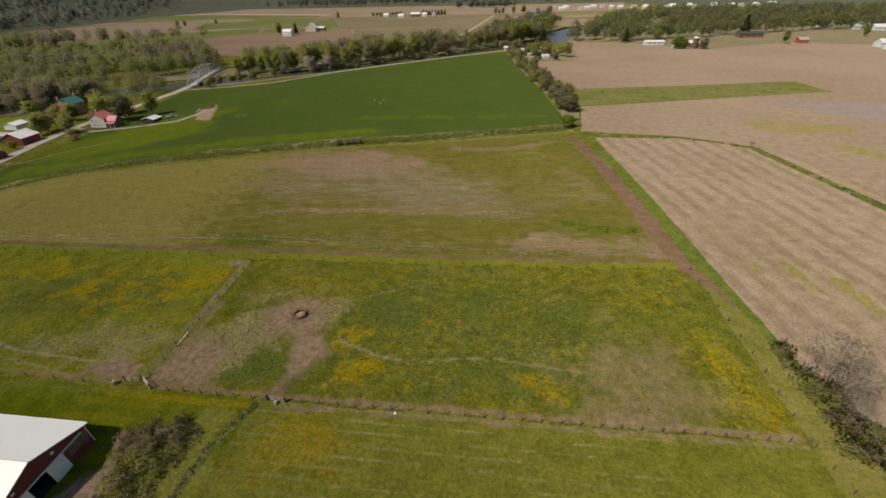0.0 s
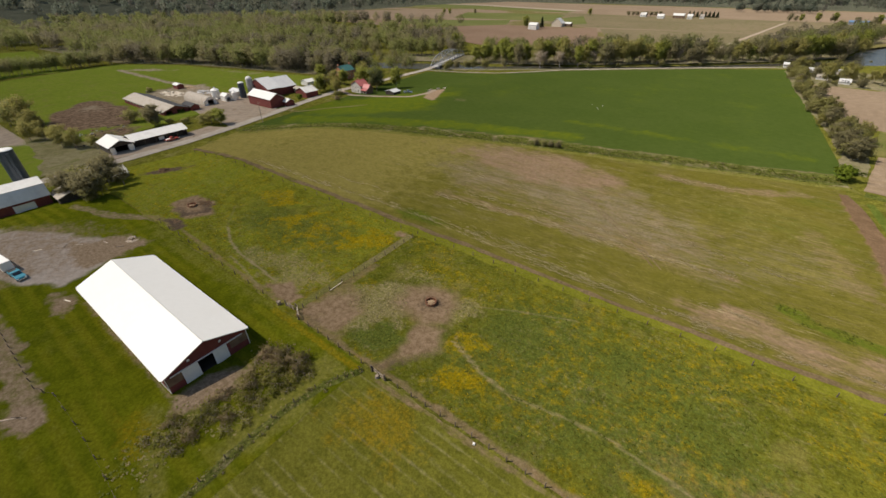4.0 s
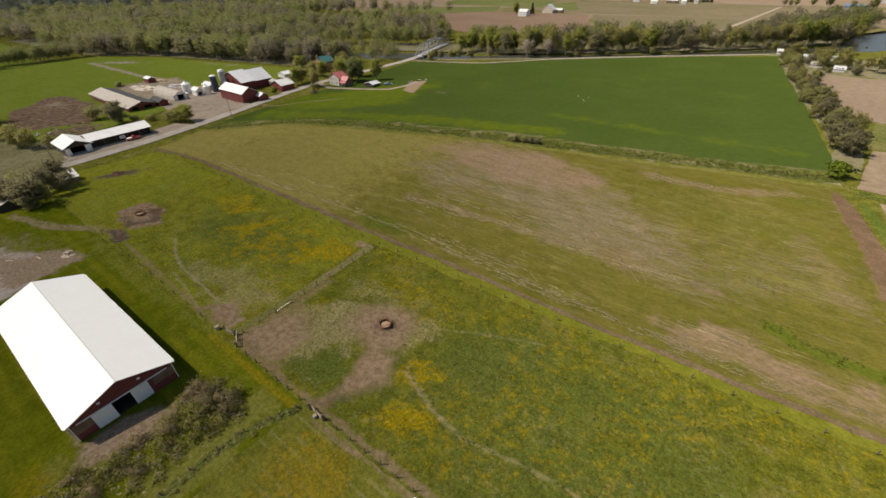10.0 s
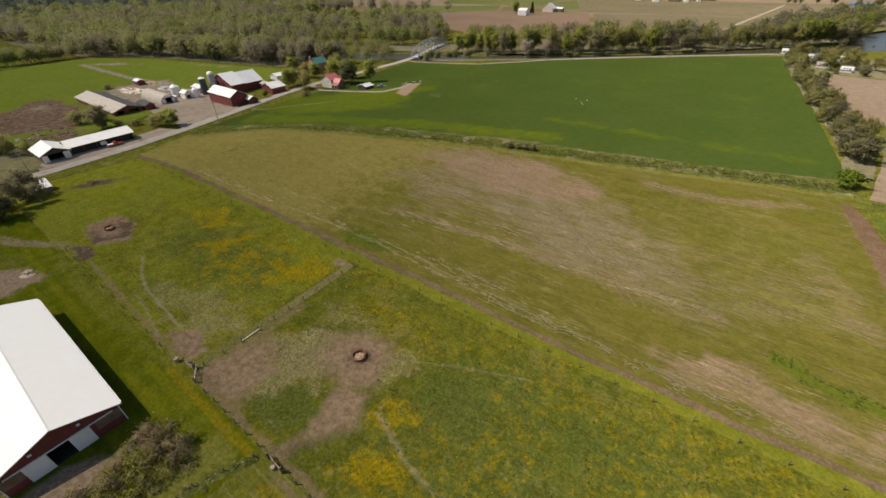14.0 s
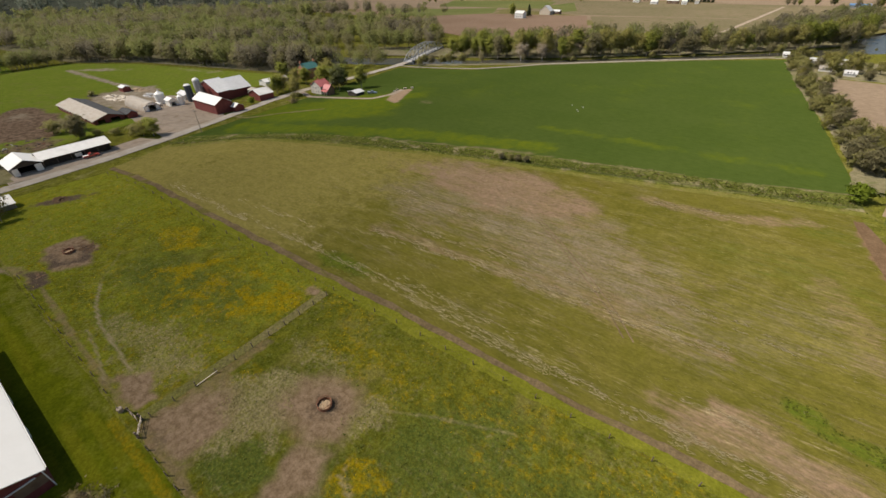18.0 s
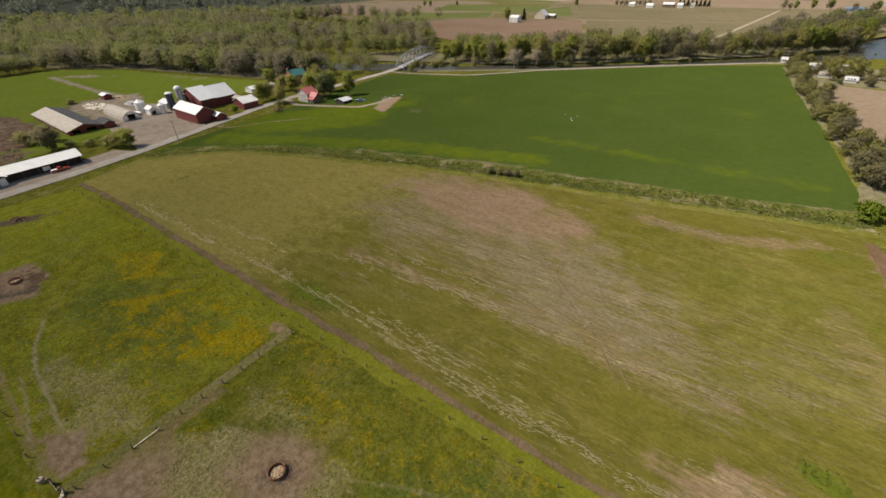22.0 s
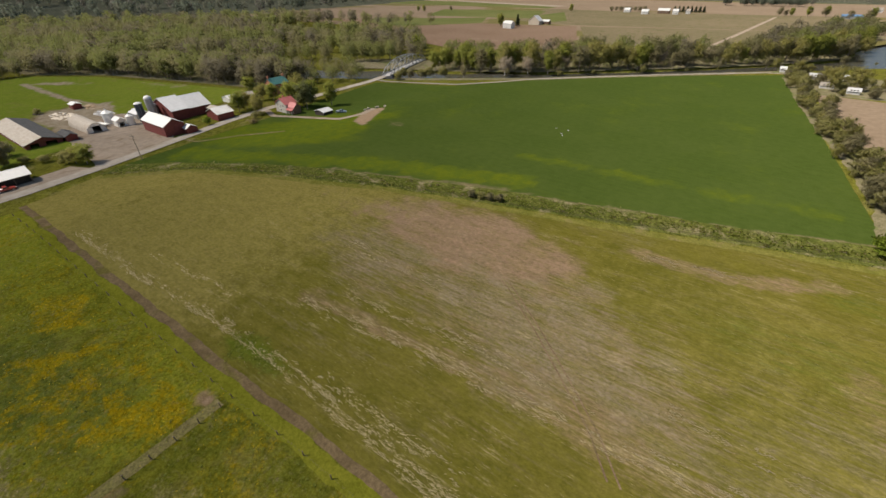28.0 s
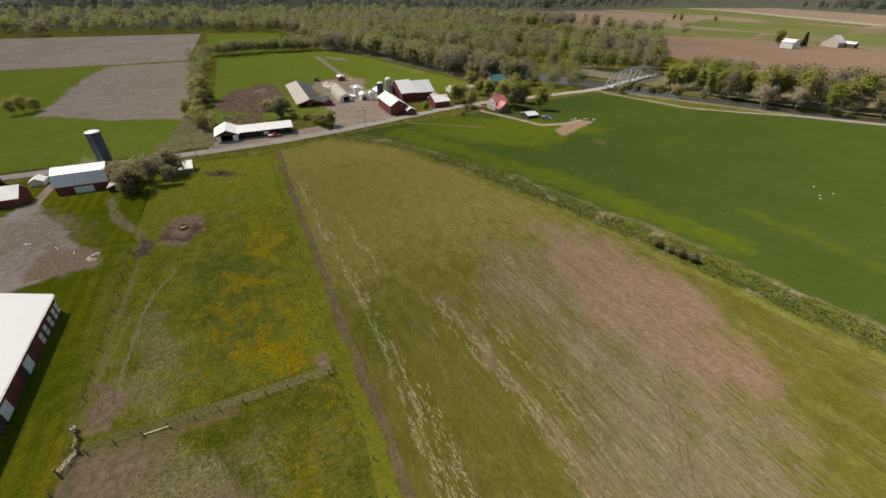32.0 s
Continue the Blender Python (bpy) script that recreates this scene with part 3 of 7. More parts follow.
# pasture with its two paddocks
YELLOW_W = [(-112, 62), (-116, 74), (-108, 79), (-84, 77.5), (-66, 79.5), (-62, 74), (-67, 66), (-79, 59), (-88, 56), (-104, 57)]
YELLOW_CORE = [(-88, 59), (-92, 70), (-84, 76), (-66, 78), (-64, 74), (-68, 67), (-79, 61)]
PASTURE = {
    # pale: view-dependent brightness of the west put into colour; lighter grass past x=-112
    "pale": lambda x, y: np.maximum(0.75 * step(-x, 60, 66) * (0.3 + 0.8 * fbm(x, y, 14, 76)), 0.95 * step(-x, 112, 145) * (0.6 + 0.6 * fbm(x, y, 16, 49))),
    "yellow": lambda x, y: np.maximum.reduce([(0.12 + 0.6 * step(fbm(x, y, 6, 20), 0.42, 0.68)) * area(x, y, YELLOW_W, 3, 4, 2), 0.55 * area(x, y, [(-123, 70), (-114, 78.5), (-100, 74), (-112, 68)], 2, 3, 48), (0.2 + 0.64 * step(fbm(x, y, 5, 3), 0.36, 0.64)) * area(x, y, YELLOW_CORE, 5, 4.5, 3), 0.85 * blob(x, y, -22.5, 48.8, 5, 4.2, 30, 0.6, 4), 0.7 * blob(x, y, -26.5, 56.5, 4.5, 3.4, 30, 0.6, 14),
              0.55 * blob(x, y, 12, 47, 5.5, 3, -20, 0.8, 5), 0.5 * blob(x, y, 46, 51, 5, 12, 0, 0.9, 6), 0.32 * blob(x, y, 38, 73, 9, 4, 0, 0.8, 7), 0.34 * blob(x, y, -40, 74, 10, 4, 0, 0.9, 8), 0.26 * blob(x, y, -5, 76, 30, 5, 2, 0.9, 35), 0.3 * step(fbm(x, y, 8, 21), 0.35, 0.75) * (x > -60) + (0.05 + 0.3 * fbm(x, y, 8, 22)) * (x < -60)])
              * (1 - 0.85 * area(x, y, [(-112, 61), (-104, 60.5), (-96, 71), (-100, 75), (-107, 71)], 2, 2, 12)),
    "lush": lambda x, y: np.maximum.reduce([0.75 * blob(x, y, -5, 62, 40, 18, 0, 0.7, 9) * (0.6 + 0.6 * fbm(x, y, 5, 11)), 0.85 * area(x, y, [(-48, 47.5), (-41, 52.5), (-36.5, 49), (-38.5, 43), (-46, 44)], 1.5, 2.5, 10, 3), 0.75 * blob(x, y, -92, 62, 27, 11, 0, 0.7, 13) * (0.5 + 0.7 * fbm(x, y, 6, 50)), 0.5 * blob(x, y, -90, 48, 12, 3, 0, 0.7, 37), (0.5 - 0.2 * (x < -62)) * fbm(x, y, 9, 31)]),
    "dry": lambda x, y: np.maximum.reduce([0.72 * area(x, y, [(-54, 54), (-51, 62), (-43, 59.5), (-40, 52), (-48, 48.5)], 2, 3, 15, 4), 0.6 * area(x, y, [(-59, 50), (-52, 64), (-46, 66), (-44, 50), (-47, 41.5)], 2, 3, 16, 4), 0.55 * blob(x, y, -32.5, 65.5, 4, 6, 0, 0.8, 17), 0.55 * blob(x, y, -70, 50, 7, 5, 30, 0.8, 27), 0.4 * blob(x, y, -48, 68, 8, 4, 0, 0.8, 38), 0.5 * blob(x, y, -78, 51, 14, 6, 10, 0.9, 46), 0.26 * fbm(x, y, 6, 41)]),
    "dirt": lambda x, y: np.maximum.reduce([1.0 * area(x, y, [(-46.5, 57), (-46.5, 63), (-39.5, 68.3), (-33.5, 64.5), (-32, 58), (-37, 55.2)], 3.6, 1.5, 18, 4), 0.85 * area(x, y, [(-61, 43), (-60.5, 55), (-54, 53), (-49, 50), (-46.5, 42), (-51, 41), (-59, 40.8)], 3.2, 3, 19, 4), 0.9 * area(x, y, [(-38.6, 56), (-31.5, 57), (-28.6, 50.5), (-32.5, 45.5), (-35.5, 40.8), (-37.5, 41.5), (-36.6, 50)], 2.2, 1.8, 45, 4),
              0.46 * blob(x, y, 29, 51, 18, 10, 0, 0.7, 22), 0.5 * blob(x, y, 26, 43, 13, 3.5, 0, 0.6, 28), 0.95 * area(x, y, [(-137, 50), (-136, 56), (-127, 58.5), (-119.5, 54), (-123, 47), (-131, 46.5)], 2.2, 2, 23, 4), 0.5 * along(x, y, [(-156, 31), (-144, 35), (-135, 40), (-127, 43), (-120, 44)], 2.4, 1.0),
              0.9 * area(x, y, [(-75, 43), (-70.5, 47.7), (-64.5, 45.5), (-64.5, 42.2), (-69, 41)], 1.2, 1.2, 24, 3), 0.5 * along(x, y, [(-124, 43.6), (-112, 43.2), (-95, 42.3), (-82, 42.0), (-66, 41.4)], 1.1, 0.9), 0.6 * along(x, y, [(-60, 41.6), (-45, 41.2), (-20, 41.0), (15, 41), (50, 41)], 1.3, 1.2), 0.8 * blob(x, y, -64.2, 79.6, 2.2, 1.6, 0, 0.4, 29), 0.5 * along(x, y, [(-59.6, 43), (-59.7, 64)], 2.2, 0.9)]),
    "dark": lambda x, y: np.maximum.reduce([0.8 * area(x, y, [(-132, 48.5), (-134.5, 54.5), (-127, 57.6), (-121, 54), (-125, 47)], 1.4, 2, 25, 3) * (1 - 0.85 * blob(x, y, -128.6, 52.0, 4.4, 3.0, 10, 0.35, 44)), 0.85 * area(x, y, [(-129, 42.2), (-124, 46), (-118, 45), (-117.5, 42)], 1.2, 1.5, 26, 3), 0.6 * blob(x, y, -39.2, 61.6, 3.0, 2.8, 30, 0.3, 32), 0.42 * blob(x, y, -34, 44.5, 4, 1.4, 55, 0.5, 33), 0.8 * blob(x, y, -168, 62, 9, 3, 60, 0.6, 34), 0.35 * blob(x, y, -56, 42.5, 3, 1.5, 0, 0.5, 40)]),
    "path": lambda x, y: 0.75 * np.maximum.reduce([along(x, y, [(-107.5, 52), (-100, 48.5), (-93, 46.8), (-83, 46.2), (-74, 45.3)], 0.6), 0.8 * along(x, y, [(-93, 44.6), (-85, 43.6), (-76, 41.8)], 0.55), 0.62 * along(x, y, [(-29, 56.5), (-25.8, 54.5), (-17.2, 51), (-12.6, 50.8), (-4, 52.4), (3.2, 53), (9.3, 52), (20, 51)], 0.6),
              0.8 * along(x, y, [(-29, 55.2), (-21, 52), (-15, 51.2)], 0.5), 0.55 * along(x, y, [(-34, 64.4), (-31, 66.4), (-23, 70.5), (-11, 75.5)], 0.6), 0.45 * along(x, y, [(-118, 60), (-108, 52)], 0.7)]),
}
PASTURE_N = [(-181, 80.5), (-134, 80.8), (-68, 82.2), (-8, 83.2), (51, 86)]
pasture = ribbon("pasture", [(-186, 40.8), (-126, 40.8), (-60, 40.6), (51, 40.4)], PASTURE_N, m_pasture, 0.03, 0.55, "weedy green pasture with yellow flowers and bare trampled soil", PASTURE, category="pasture")

# lawn round the long barn and rough grass south of the fence
LAWN = {
    "dirt": lambda x, y: np.maximum.reduce([blob(x, y, -56.5, 21, 3.4, 6.5, -12, 0.5, 51), 0.9 * blob(x, y, -55, 31, 3, 2, 40, 0.4, 52), 0.6 * along(x, y, [(-102, 15.0), (-60, 15.0)], 0.7), 0.52 * along(x, y, [(-160, 30), (-152, 31.5), (-142, 35), (-134, 40), (-126, 43)], 2.4, 1.1), 0.55 * blob(x, y, -146, 10, 26, 20, 0, 0.7, 62), 0.85 * blob(x, y, -121, 31, 5, 5, 0, 0.6, 53),
              0.62 * along(x, y, [(-140, -4), (-104, 0), (-88, 0.5), (-77, 0)], 4.0, 1.3), blob(x, y, -76, -1.5, 4.5, 3, 20, 0.6, 54), 0.7 * blob(x, y, -106, 12, 6, 3, 0, 0.7, 55), 0.9 * area(x, y, [(-134, 22), (-126.5, 32), (-119, 32.5), (-116, 27), (-117, 20), (-124, 19)], 2.5, 3, 56, 5), 0.6 * blob(x, y, -138, 20, 7, 4, 40, 0.7, 132)]),
    "gravel": lambda x, y: np.maximum.reduce([1.0 * area(x, y, [(-158, 2), (-156, 13), (-140, 23), (-128, 27), (-117, 22), (-114, 14), (-120, 8), (-135, 4)], 3, 3, 63), 0.7 * blob(x, y, -158, 8, 9, 5, 0, 0.4, 64)]),
    "mown": lambda x, y: (0.5 + 0.5 * np.sin((y + 0.012 * x) * 2 * np.pi / 3.3 + 1.5 * fbm(x, y, 20, 150))) * step(fbm(x, y, 16, 151), 0.25, 0.6),
    "pale": lambda x, y: np.maximum.reduce([0.75 * blob(x, y, -44, 26, 5, 14, 0, 0.6, 57), 0.6 * along(x, y, [(-60, 12), (-52, 9), (-44, 6)], 3), 0.5 * blob(x, y, -105, 38, 30, 2, 0, 0.7, 58), 0.45 * fbm(x, y, 8, 61), 0.5 * along(x, y, [(-126, 39.6), (-60, 39.4)], 1.6)]),
    "yellow": lambda x, y: np.maximum.reduce([0.6 * along(x, y, [(-66, 39.3), (-38, 38.8)], 1.5), 0.55 * blob(x, y, -58, 9, 6, 4, 0, 0.6, 59), 0.45 * along(x, y, [(-37.5, 5), (-37.8, 22), (-36, 38)], 1.2, 1.0)]),
}
lawn = ribbon("lawn", [(-186, -45), (-38.8, -45)], [(-186, 40.4), (-38.8, 40.2)], m_lawn, 0.025, 0.8, "mown green lawn round the long barn", LAWN, category="lawn")
MEADOW = {
    "pale": lambda x, y: 0.66 * step(np.sin((y + 0.02 * x) * 2 * np.pi / 2.05) + 1.3 * (fbm(x, y, 6, 71) - 0.5), 0.1, 1.1) * step(fbm(x, y, 28, 72), 0.3, 0.6) * (1 - 0.75 * step(x, 24, 42)),
    "yellow": lambda x, y: np.maximum(0.62 * blob(x, y, -26, 33, 12, 6, 0, 0.7, 73), 0.2 * fbm(x, y, 10, 74)),
    "dirt": lambda x, y: 0.5 * along(x, y, [(-36, 39), (-20, 39.6), (15, 39.6), (50, 39.6)], 1.2, 1.0),
}
m_meadow_s = soil("mown_meadow", ((0.105, 0.106, 0.011), (0.13, 0.124, 0.015)), [("pale", (0.20, 0.18, 0.065), (0.16, 0.15, 0.036), 0.5, 0.7), ("yellow", (0.20, 0.14, 0.007), (0.15, 0.125, 0.009), 0.8, 0.9), ("dirt", DIRT0, DIRT1, 0.5, 0.6)], speck=0.3)
meadow = ribbon("meadow", [(-38.6, -45), (52, -45)], [(-38.6, 40.0), (50.6, 40.0)], m_meadow_s, 0.03, 0.6, "yellow-green meadow with pale mowing rows", MEADOW, category="meadow")

# thin hay field
HAY_N = [(-192, 109), (-168, 129.5), (-155, 135), (-126, 148.5), (-95, 159), (-62, 166.5), (-37, 173), (-13, 178.8), (8, 184.7), (23, 188.8), (39, 192.5)]
BARE = [(-109, 147), (-90, 157), (-63, 164), (-33, 164), (-26, 156), (-22, 146), (-24, 137), (-40, 134), (-60, 135), (-78, 139)]
THIN = [(-100, 134), (-60, 140), (-30, 141), (-12, 147), (2, 134), (14, 120), (10, 110), (-6, 109), (-30, 112), (-45, 118), (-62, 115), (-78, 119)]
SE_BARE = [(4, 95), (17, 101.5), (26, 99), (36, 99), (49, 96), (49, 90), (28, 89.5), (9, 91.5)]


def hay_straw(x, y):
    s = np.maximum.reduce([along(x, y, [(-72, 108), (-40, 110.6), (-20, 110), (10, 112)], 1.8, 1.4), 0.9 * along(x, y, [(-57, 90.5), (-24, 91.2), (-8, 93)], 1.6, 1.6), 0.85 * along(x, y, [(-147, 88.6), (-104, 88.7), (-89, 90.7), (-73, 92)], 1.2, 1.6),
                           0.6 * along(x, y, [(-13, 168.5), (12, 171.5)], 2.0, 1.2), 0.6 * along(x, y, [(9, 98), (22, 97.5)], 2, 1.4), 0.35 * along(x, y, [(8, 89.8), (44, 92)], 2, 1.6), 0.6 * along(x, y, [(-5, 96), (6, 94.5)], 1.2, 1.5)])
    broken = step(vnoise(x / 5, y * 0.9, 1.0, 81), 0.2, 0.8)
    return np.maximum(0.32 * s * (0.35 + 0.65 * broken), 0.22 * step(vnoise(x / 9, y * 1.1, 1.0, 82), 0.62, 0.95) * step(fbm(x, y, 30, 83), 0.42, 0.6))


HAY = {
    # pale: west end's olive grass and view-dependent brightness, both put into colour
    "pale": lambda x, y: np.maximum(1.0 * step(-x, 60, 110) * (0.6 + 0.6 * fbm(x, y, 18, 77)), 0.26 * area(x, y, [(-23, 156), (0, 166), (20, 170), (36, 160), (38, 118), (12, 118), (-5, 142)], 5, 7, 97) * (0.5 + 0.7 * fbm(x, y, 12, 99))),
    "bare": lambda x, y: np.maximum.reduce([0.2 * fbm(x / 4, y, 6, 78), 0.85 * area(x, y, BARE, 9, 9, 84) * (0.7 + 0.5 * fbm(x, y, 7, 133)), 0.44 * area(x, y, THIN, 10, 10, 85) * (0.6 + 0.7 * fbm(x, y, 8, 134)), 0.46 * along(x, y, [(-72, 108), (-40, 110.8), (-7, 110.7), (14, 112)], 3.4, 1.2, 86), 0.5 * area(x, y, [(-30, 112), (-8, 109.5), (4, 113), (-6, 119), (-22, 121)], 2, 3, 126), 0.68 * area(x, y, SE_BARE, 3, 4, 87, 5) * (0.6 + 0.7 * fbm(x / 3, y, 3, 135)), 0.5 * along(x, y, [(-14, 168.5), (-4, 168), (7, 170), (15, 172.5), (27, 179)], 4.2, 1.0, 88),
              0.4 * along(x, y, [(29, 148), (34, 135), (39, 122)], 6, 1.2, 89), 0.4 * blob(x, y, -112, 130, 4, 2, 0, 0.6, 127), 0.4 * blob(x, y, -128, 110, 7, 2, 0, 0.6, 128), 0.42 * blob(x, y, -88, 121, 6, 2.2, 0, 0.6, 129)]),
    "grey": lambda x, y: np.maximum.reduce([0.56 * area(x, y, THIN, 11, 11, 90), 0.35 * blob(x, y, 12, 128, 36, 18, 0, 0.9, 91), 0.26 * fbm(x / 3, y, 5, 92)]) * (0.6 + 0.6 * vnoise(x / 7, y, 1.6, 93)),
    "lush": lambda x, y: np.maximum.reduce([0.75 * area(x, y, [(-79, 90.5), (-66, 94.5), (-61, 89), (-70, 87)], 2, 2, 136), 0.95 * blob(x, y, -65.5, 90.6, 7.5, 2.6, 0, 0.5, 94), 0.85 * along(x, y, [(24, 106.5), (31, 103.3), (42, 103.6)], 2.8, 0.8, 95), 0.4 * blob(x, y, 34, 175, 12, 6, 0, 0.5, 96), 0.3 * blob(x, y, 20, 150, 20, 12, 0, 0.7, 98)]),
    "straw": hay_straw,
    "dirt": lambda x, y: along(x, y, [(40, 180), (44.9, 148), (47.3, 120), (48.6, 98), (49.5, 86)], 4.2, 0.6),
}
hay = ribbon("field", [(-184, 84.6), (-103, 85.4), (-69, 86), (-8, 85.6), (49, 89.5)], HAY_N, m_hay, 0.03, 0.75, "thin olive hay field with bare brown patches and straw rows", HAY)
verge = strip("verge", [(-181, 81.4), (-134, 81.9), (-68, 83.0), (-40, 83.8), (-8, 84.4), (25, 85.6), (51, 87)], 2.9, m_verge, 0.05, "yellow-green grass verge beside the lane", res=1.0, jitter=0.9, category="verge")
lane = strip("track", [(-184, 84.4), (-137, 84.2), (-103, 84.9), (-69, 85.3), (-40, 86.2), (-8, 86.0), (25, 87.2), (46, 88.6)], 1.9, m_lane, 0.06, "narrow worn brown farm track between field and pasture", res=1.0, jitter=0.55, widths=[2.0, 1.9, 1.9, 1.9, 1.6, 1.4, 1.4, 1.6])
track_e = strip("track", [(38, 188), (40.5, 177), (44.9, 148), (47.4, 120), (48.8, 98), (50, 86), (53.6, 77.5), (55, 72)], 4.2, m_track, 0.065, "bare brown earth track beside the stubble", widths=[2.5, 4.5, 5, 5.2, 5.2, 4.2, 2, 1])
verge_e = strip("verge", [(44.6, 184), (49.6, 152), (52.2, 123), (53.7, 101), (54.6, 86), (56.2, 75), (57.4, 63), (58.5, 50), (60, 36)], 4.2, soil("lush_verge", ((0.082, 0.106, 0.014), (0.11, 0.122, 0.02)), speck=0.3), 0.06, "lush green verge along the stubble field", category="verge", widths=[2, 4.2, 4.2, 4.2, 4, 2.6, 2, 2, 2])
verge_s = ribbon("verge", [(51.5, -45), (66, -45)], [(51, 86), (56.5, 74)], m_lane_grass, 0.035, 1.5, "worn grass lane beside the fence", category="verge")

for off in (0.0, 1.9):
    strip("track", [(-38 + off, 138.3), (-34.9 + off, 136.2), (-24.2 + off, 127.3), (-14.5 + off, 118.3), (-7.9 + off, 111.8), (-3 + off, 105.6)], 0.3, m_rut, 0.05, "wheel rut across the hay field", res=0.6, jitter=0.1)

# young wheat beyond the ditch
DITCH_S = [(-193, 109.5), (-168, 131), (-158, 136.3), (-141, 144.5), (-118, 152), (-95, 161.5), (-67, 169), (-47, 174), (-30, 178.8), (-14, 182), (7.5, 188.3), (23, 192.4), (40, 196)]
DITCH_N = [(-196, 119.5), (-182, 131), (-164, 141), (-151, 149.5), (-127, 160.5), (-102, 168.5), (-83, 175), (-60, 182), (-41, 185.5), (-25, 190.3), (7, 198), (23, 203), (40, 208)]
SPOIL = [(-161.2, 210.0), (-152.8, 207.7), (-166.1, 237.8), (-171.6, 231.1), (-165.2, 216.7)]
CROP = {
    "light": lambda x, y: np.maximum.reduce([0.66 * along(x, y, [(-186, 140), (-155, 156), (-110, 176), (-60, 192)], 11, 1.0), 1.0 * blob(x, y, -176, 185, 26, 48, -30, 0.5, 101), 0.45 * fbm(x, y, 25, 102), 0.5 * along(x, y, [(-70, 215), (30, 222)], 6, 1.2)]),
    "dirt": lambda x, y: np.maximum.reduce([1.1 * area(x, y, SPOIL, 1.5, 1.2, 103, 4), 0.35 * blob(x, y, -140, 218, 10, 6, 0, 0.6, 104), 0.5 * along(x, y, [(-127, 161), (-102, 169), (-83, 175.6), (-60, 182.6), (-41, 186), (-25, 190.8), (7, 198.6), (40, 208.6)], 1.8, 1.5, 130), 0.4 * along(x, y, [(-82, 177), (-60, 183.4)], 2.4, 1.2, 131)]),
}
crop = ribbon("field", DITCH_N,
              [(-216, 284), (-205, 289), (-165, 304), (-150, 322), (-127, 350), (-93, 380), (-58, 412), (17, 463)], m_crop, 0.03, 2.0, "deep green field of young wheat", CROP)
ditch = ribbon("ditch", DITCH_S, DITCH_N,
               m_weeds, 0.05, 1.5, "weedy ditch strip of rough grass and dead stems", category="ditch")
verge_h = strip("verge", [(-190, 108.5), (-168, 130), (-157, 135.2), (-140, 143), (-118, 150.6), (-95, 160), (-65, 167.4), (-45, 172.5), (-14, 180), (7.5, 186.2), (23, 190.3), (40, 194)], 3.0, m_lane_grass, 0.06, "mown grass edge along the ditch", category="verge")

# Flat strip whose colour holds both dark weeds and the cut's shadow.
cut = strip("ditch", [(-192, 112), (-168, 134), (-140, 147.5), (-118, 155), (-95, 163.6), (-66, 172), (-46, 176.4), (-14, 184.5), (8, 190.6), (40, 199)], 1.6, soil("ditch_weeds_and_shade", ((0.05, 0.058, 0.012), (0.085, 0.085, 0.022), (0.13, 0.115, 0.05)), speck=0.4), 0.08, "dark weeds and painted shade of the ditch bottom", res=1.0, jitter=0.5, category="ditch")
# stubble and harvested land to the east
STUB = {"weeds": lambda x, y: np.maximum.reduce([0.7 * blob(x, y, 83, 78, 2.2, 14, 8, 0.8, 111), 0.65 * blob(x, y, 75.5, 86, 1.8, 11, 8, 0.9, 112), 0.55 * blob(x, y, 67, 90, 1.3, 5, 5, 0.9, 137), 0.5 * blob(x, y, 65, 75, 1.2, 4, 0, 0.9, 138), 0.3 * fbm(x, y, 14, 113)]), "grey": lambda x, y: 0.4 * fbm(x, y, 30, 114)}
stub = ribbon("field", [(66, -45), (230, -45)], [(48.5, 187), (86, 187), (111, 178)], m_stub, 0.03, 2.0, "pale tan corn stubble with dark row lines", STUB)
FARSTUB = {"weeds": lambda x, y: np.maximum.reduce([0.75 * blob(x, y, 150, 205, 26, 10, -10, 0.8, 115), 0.8 * blob(x, y, 160, 165, 28, 6, -40, 0.8, 125), 0.22 * fbm(x, y, 40, 116)]), "grey": lambda x, y: 0.9 * blob(x, y, 205, 235, 50, 22, -20, 0.5, 117)}
m_tan_e = soil("worn_tan_field", ((0.215, 0.158, 0.099), (0.25, 0.187, 0.121)), [("grey", (0.205, 0.163, 0.13), (0.225, 0.18, 0.145), 0.05, 0.4), ("weeds", (0.18, 0.16, 0.045), (0.23, 0.185, 0.07), 0.12, 0.9)], rows=(0.05, 70, (0.22, 0.16, 0.095), 0.45), speck=0.2, mottle=0.012)
tan_e = ribbon("field", [(44, 196), (86, 190), (113, 176), (122, 132), (160, -45)], [(52, 242), (110, 256), (204, 280), (420, 230), (480, -45)], m_tan_e, 0.02, 4.0, "tan harvested field with faint weeds", FARSTUB)
green_e = ribbon("field", [(50, 243), (110, 256), (206, 281)], [(57, 288), (132, 298), (200, 311)], soil("thin_green_strip", ((0.11, 0.115, 0.028), (0.15, 0.135, 0.042), (0.085, 0.105, 0.022)), speck=0.2), 0.03, 4.0, "dull green grass strip between tan fields")
tan_n = ribbon("field", [(44, 292), (57, 288), (132, 298), (204, 310), (206, 280), (420, 228)], [(30, 405), (70, 400), (110, 520), (215, 470), (320, 520), (520, 420)], m_tan, 0.025, 8.0, "broad tan harvested field", {"weeds": lambda x, y: 0.25 * fbm(x, y, 50, 118)})
tan_n2 = ribbon("field", [(75, 402), (110, 400), (205, 400)], [(90, 548), (140, 528), (215, 472)], m_tan, 0.03, 8.0, "tan field running up to the river wood")
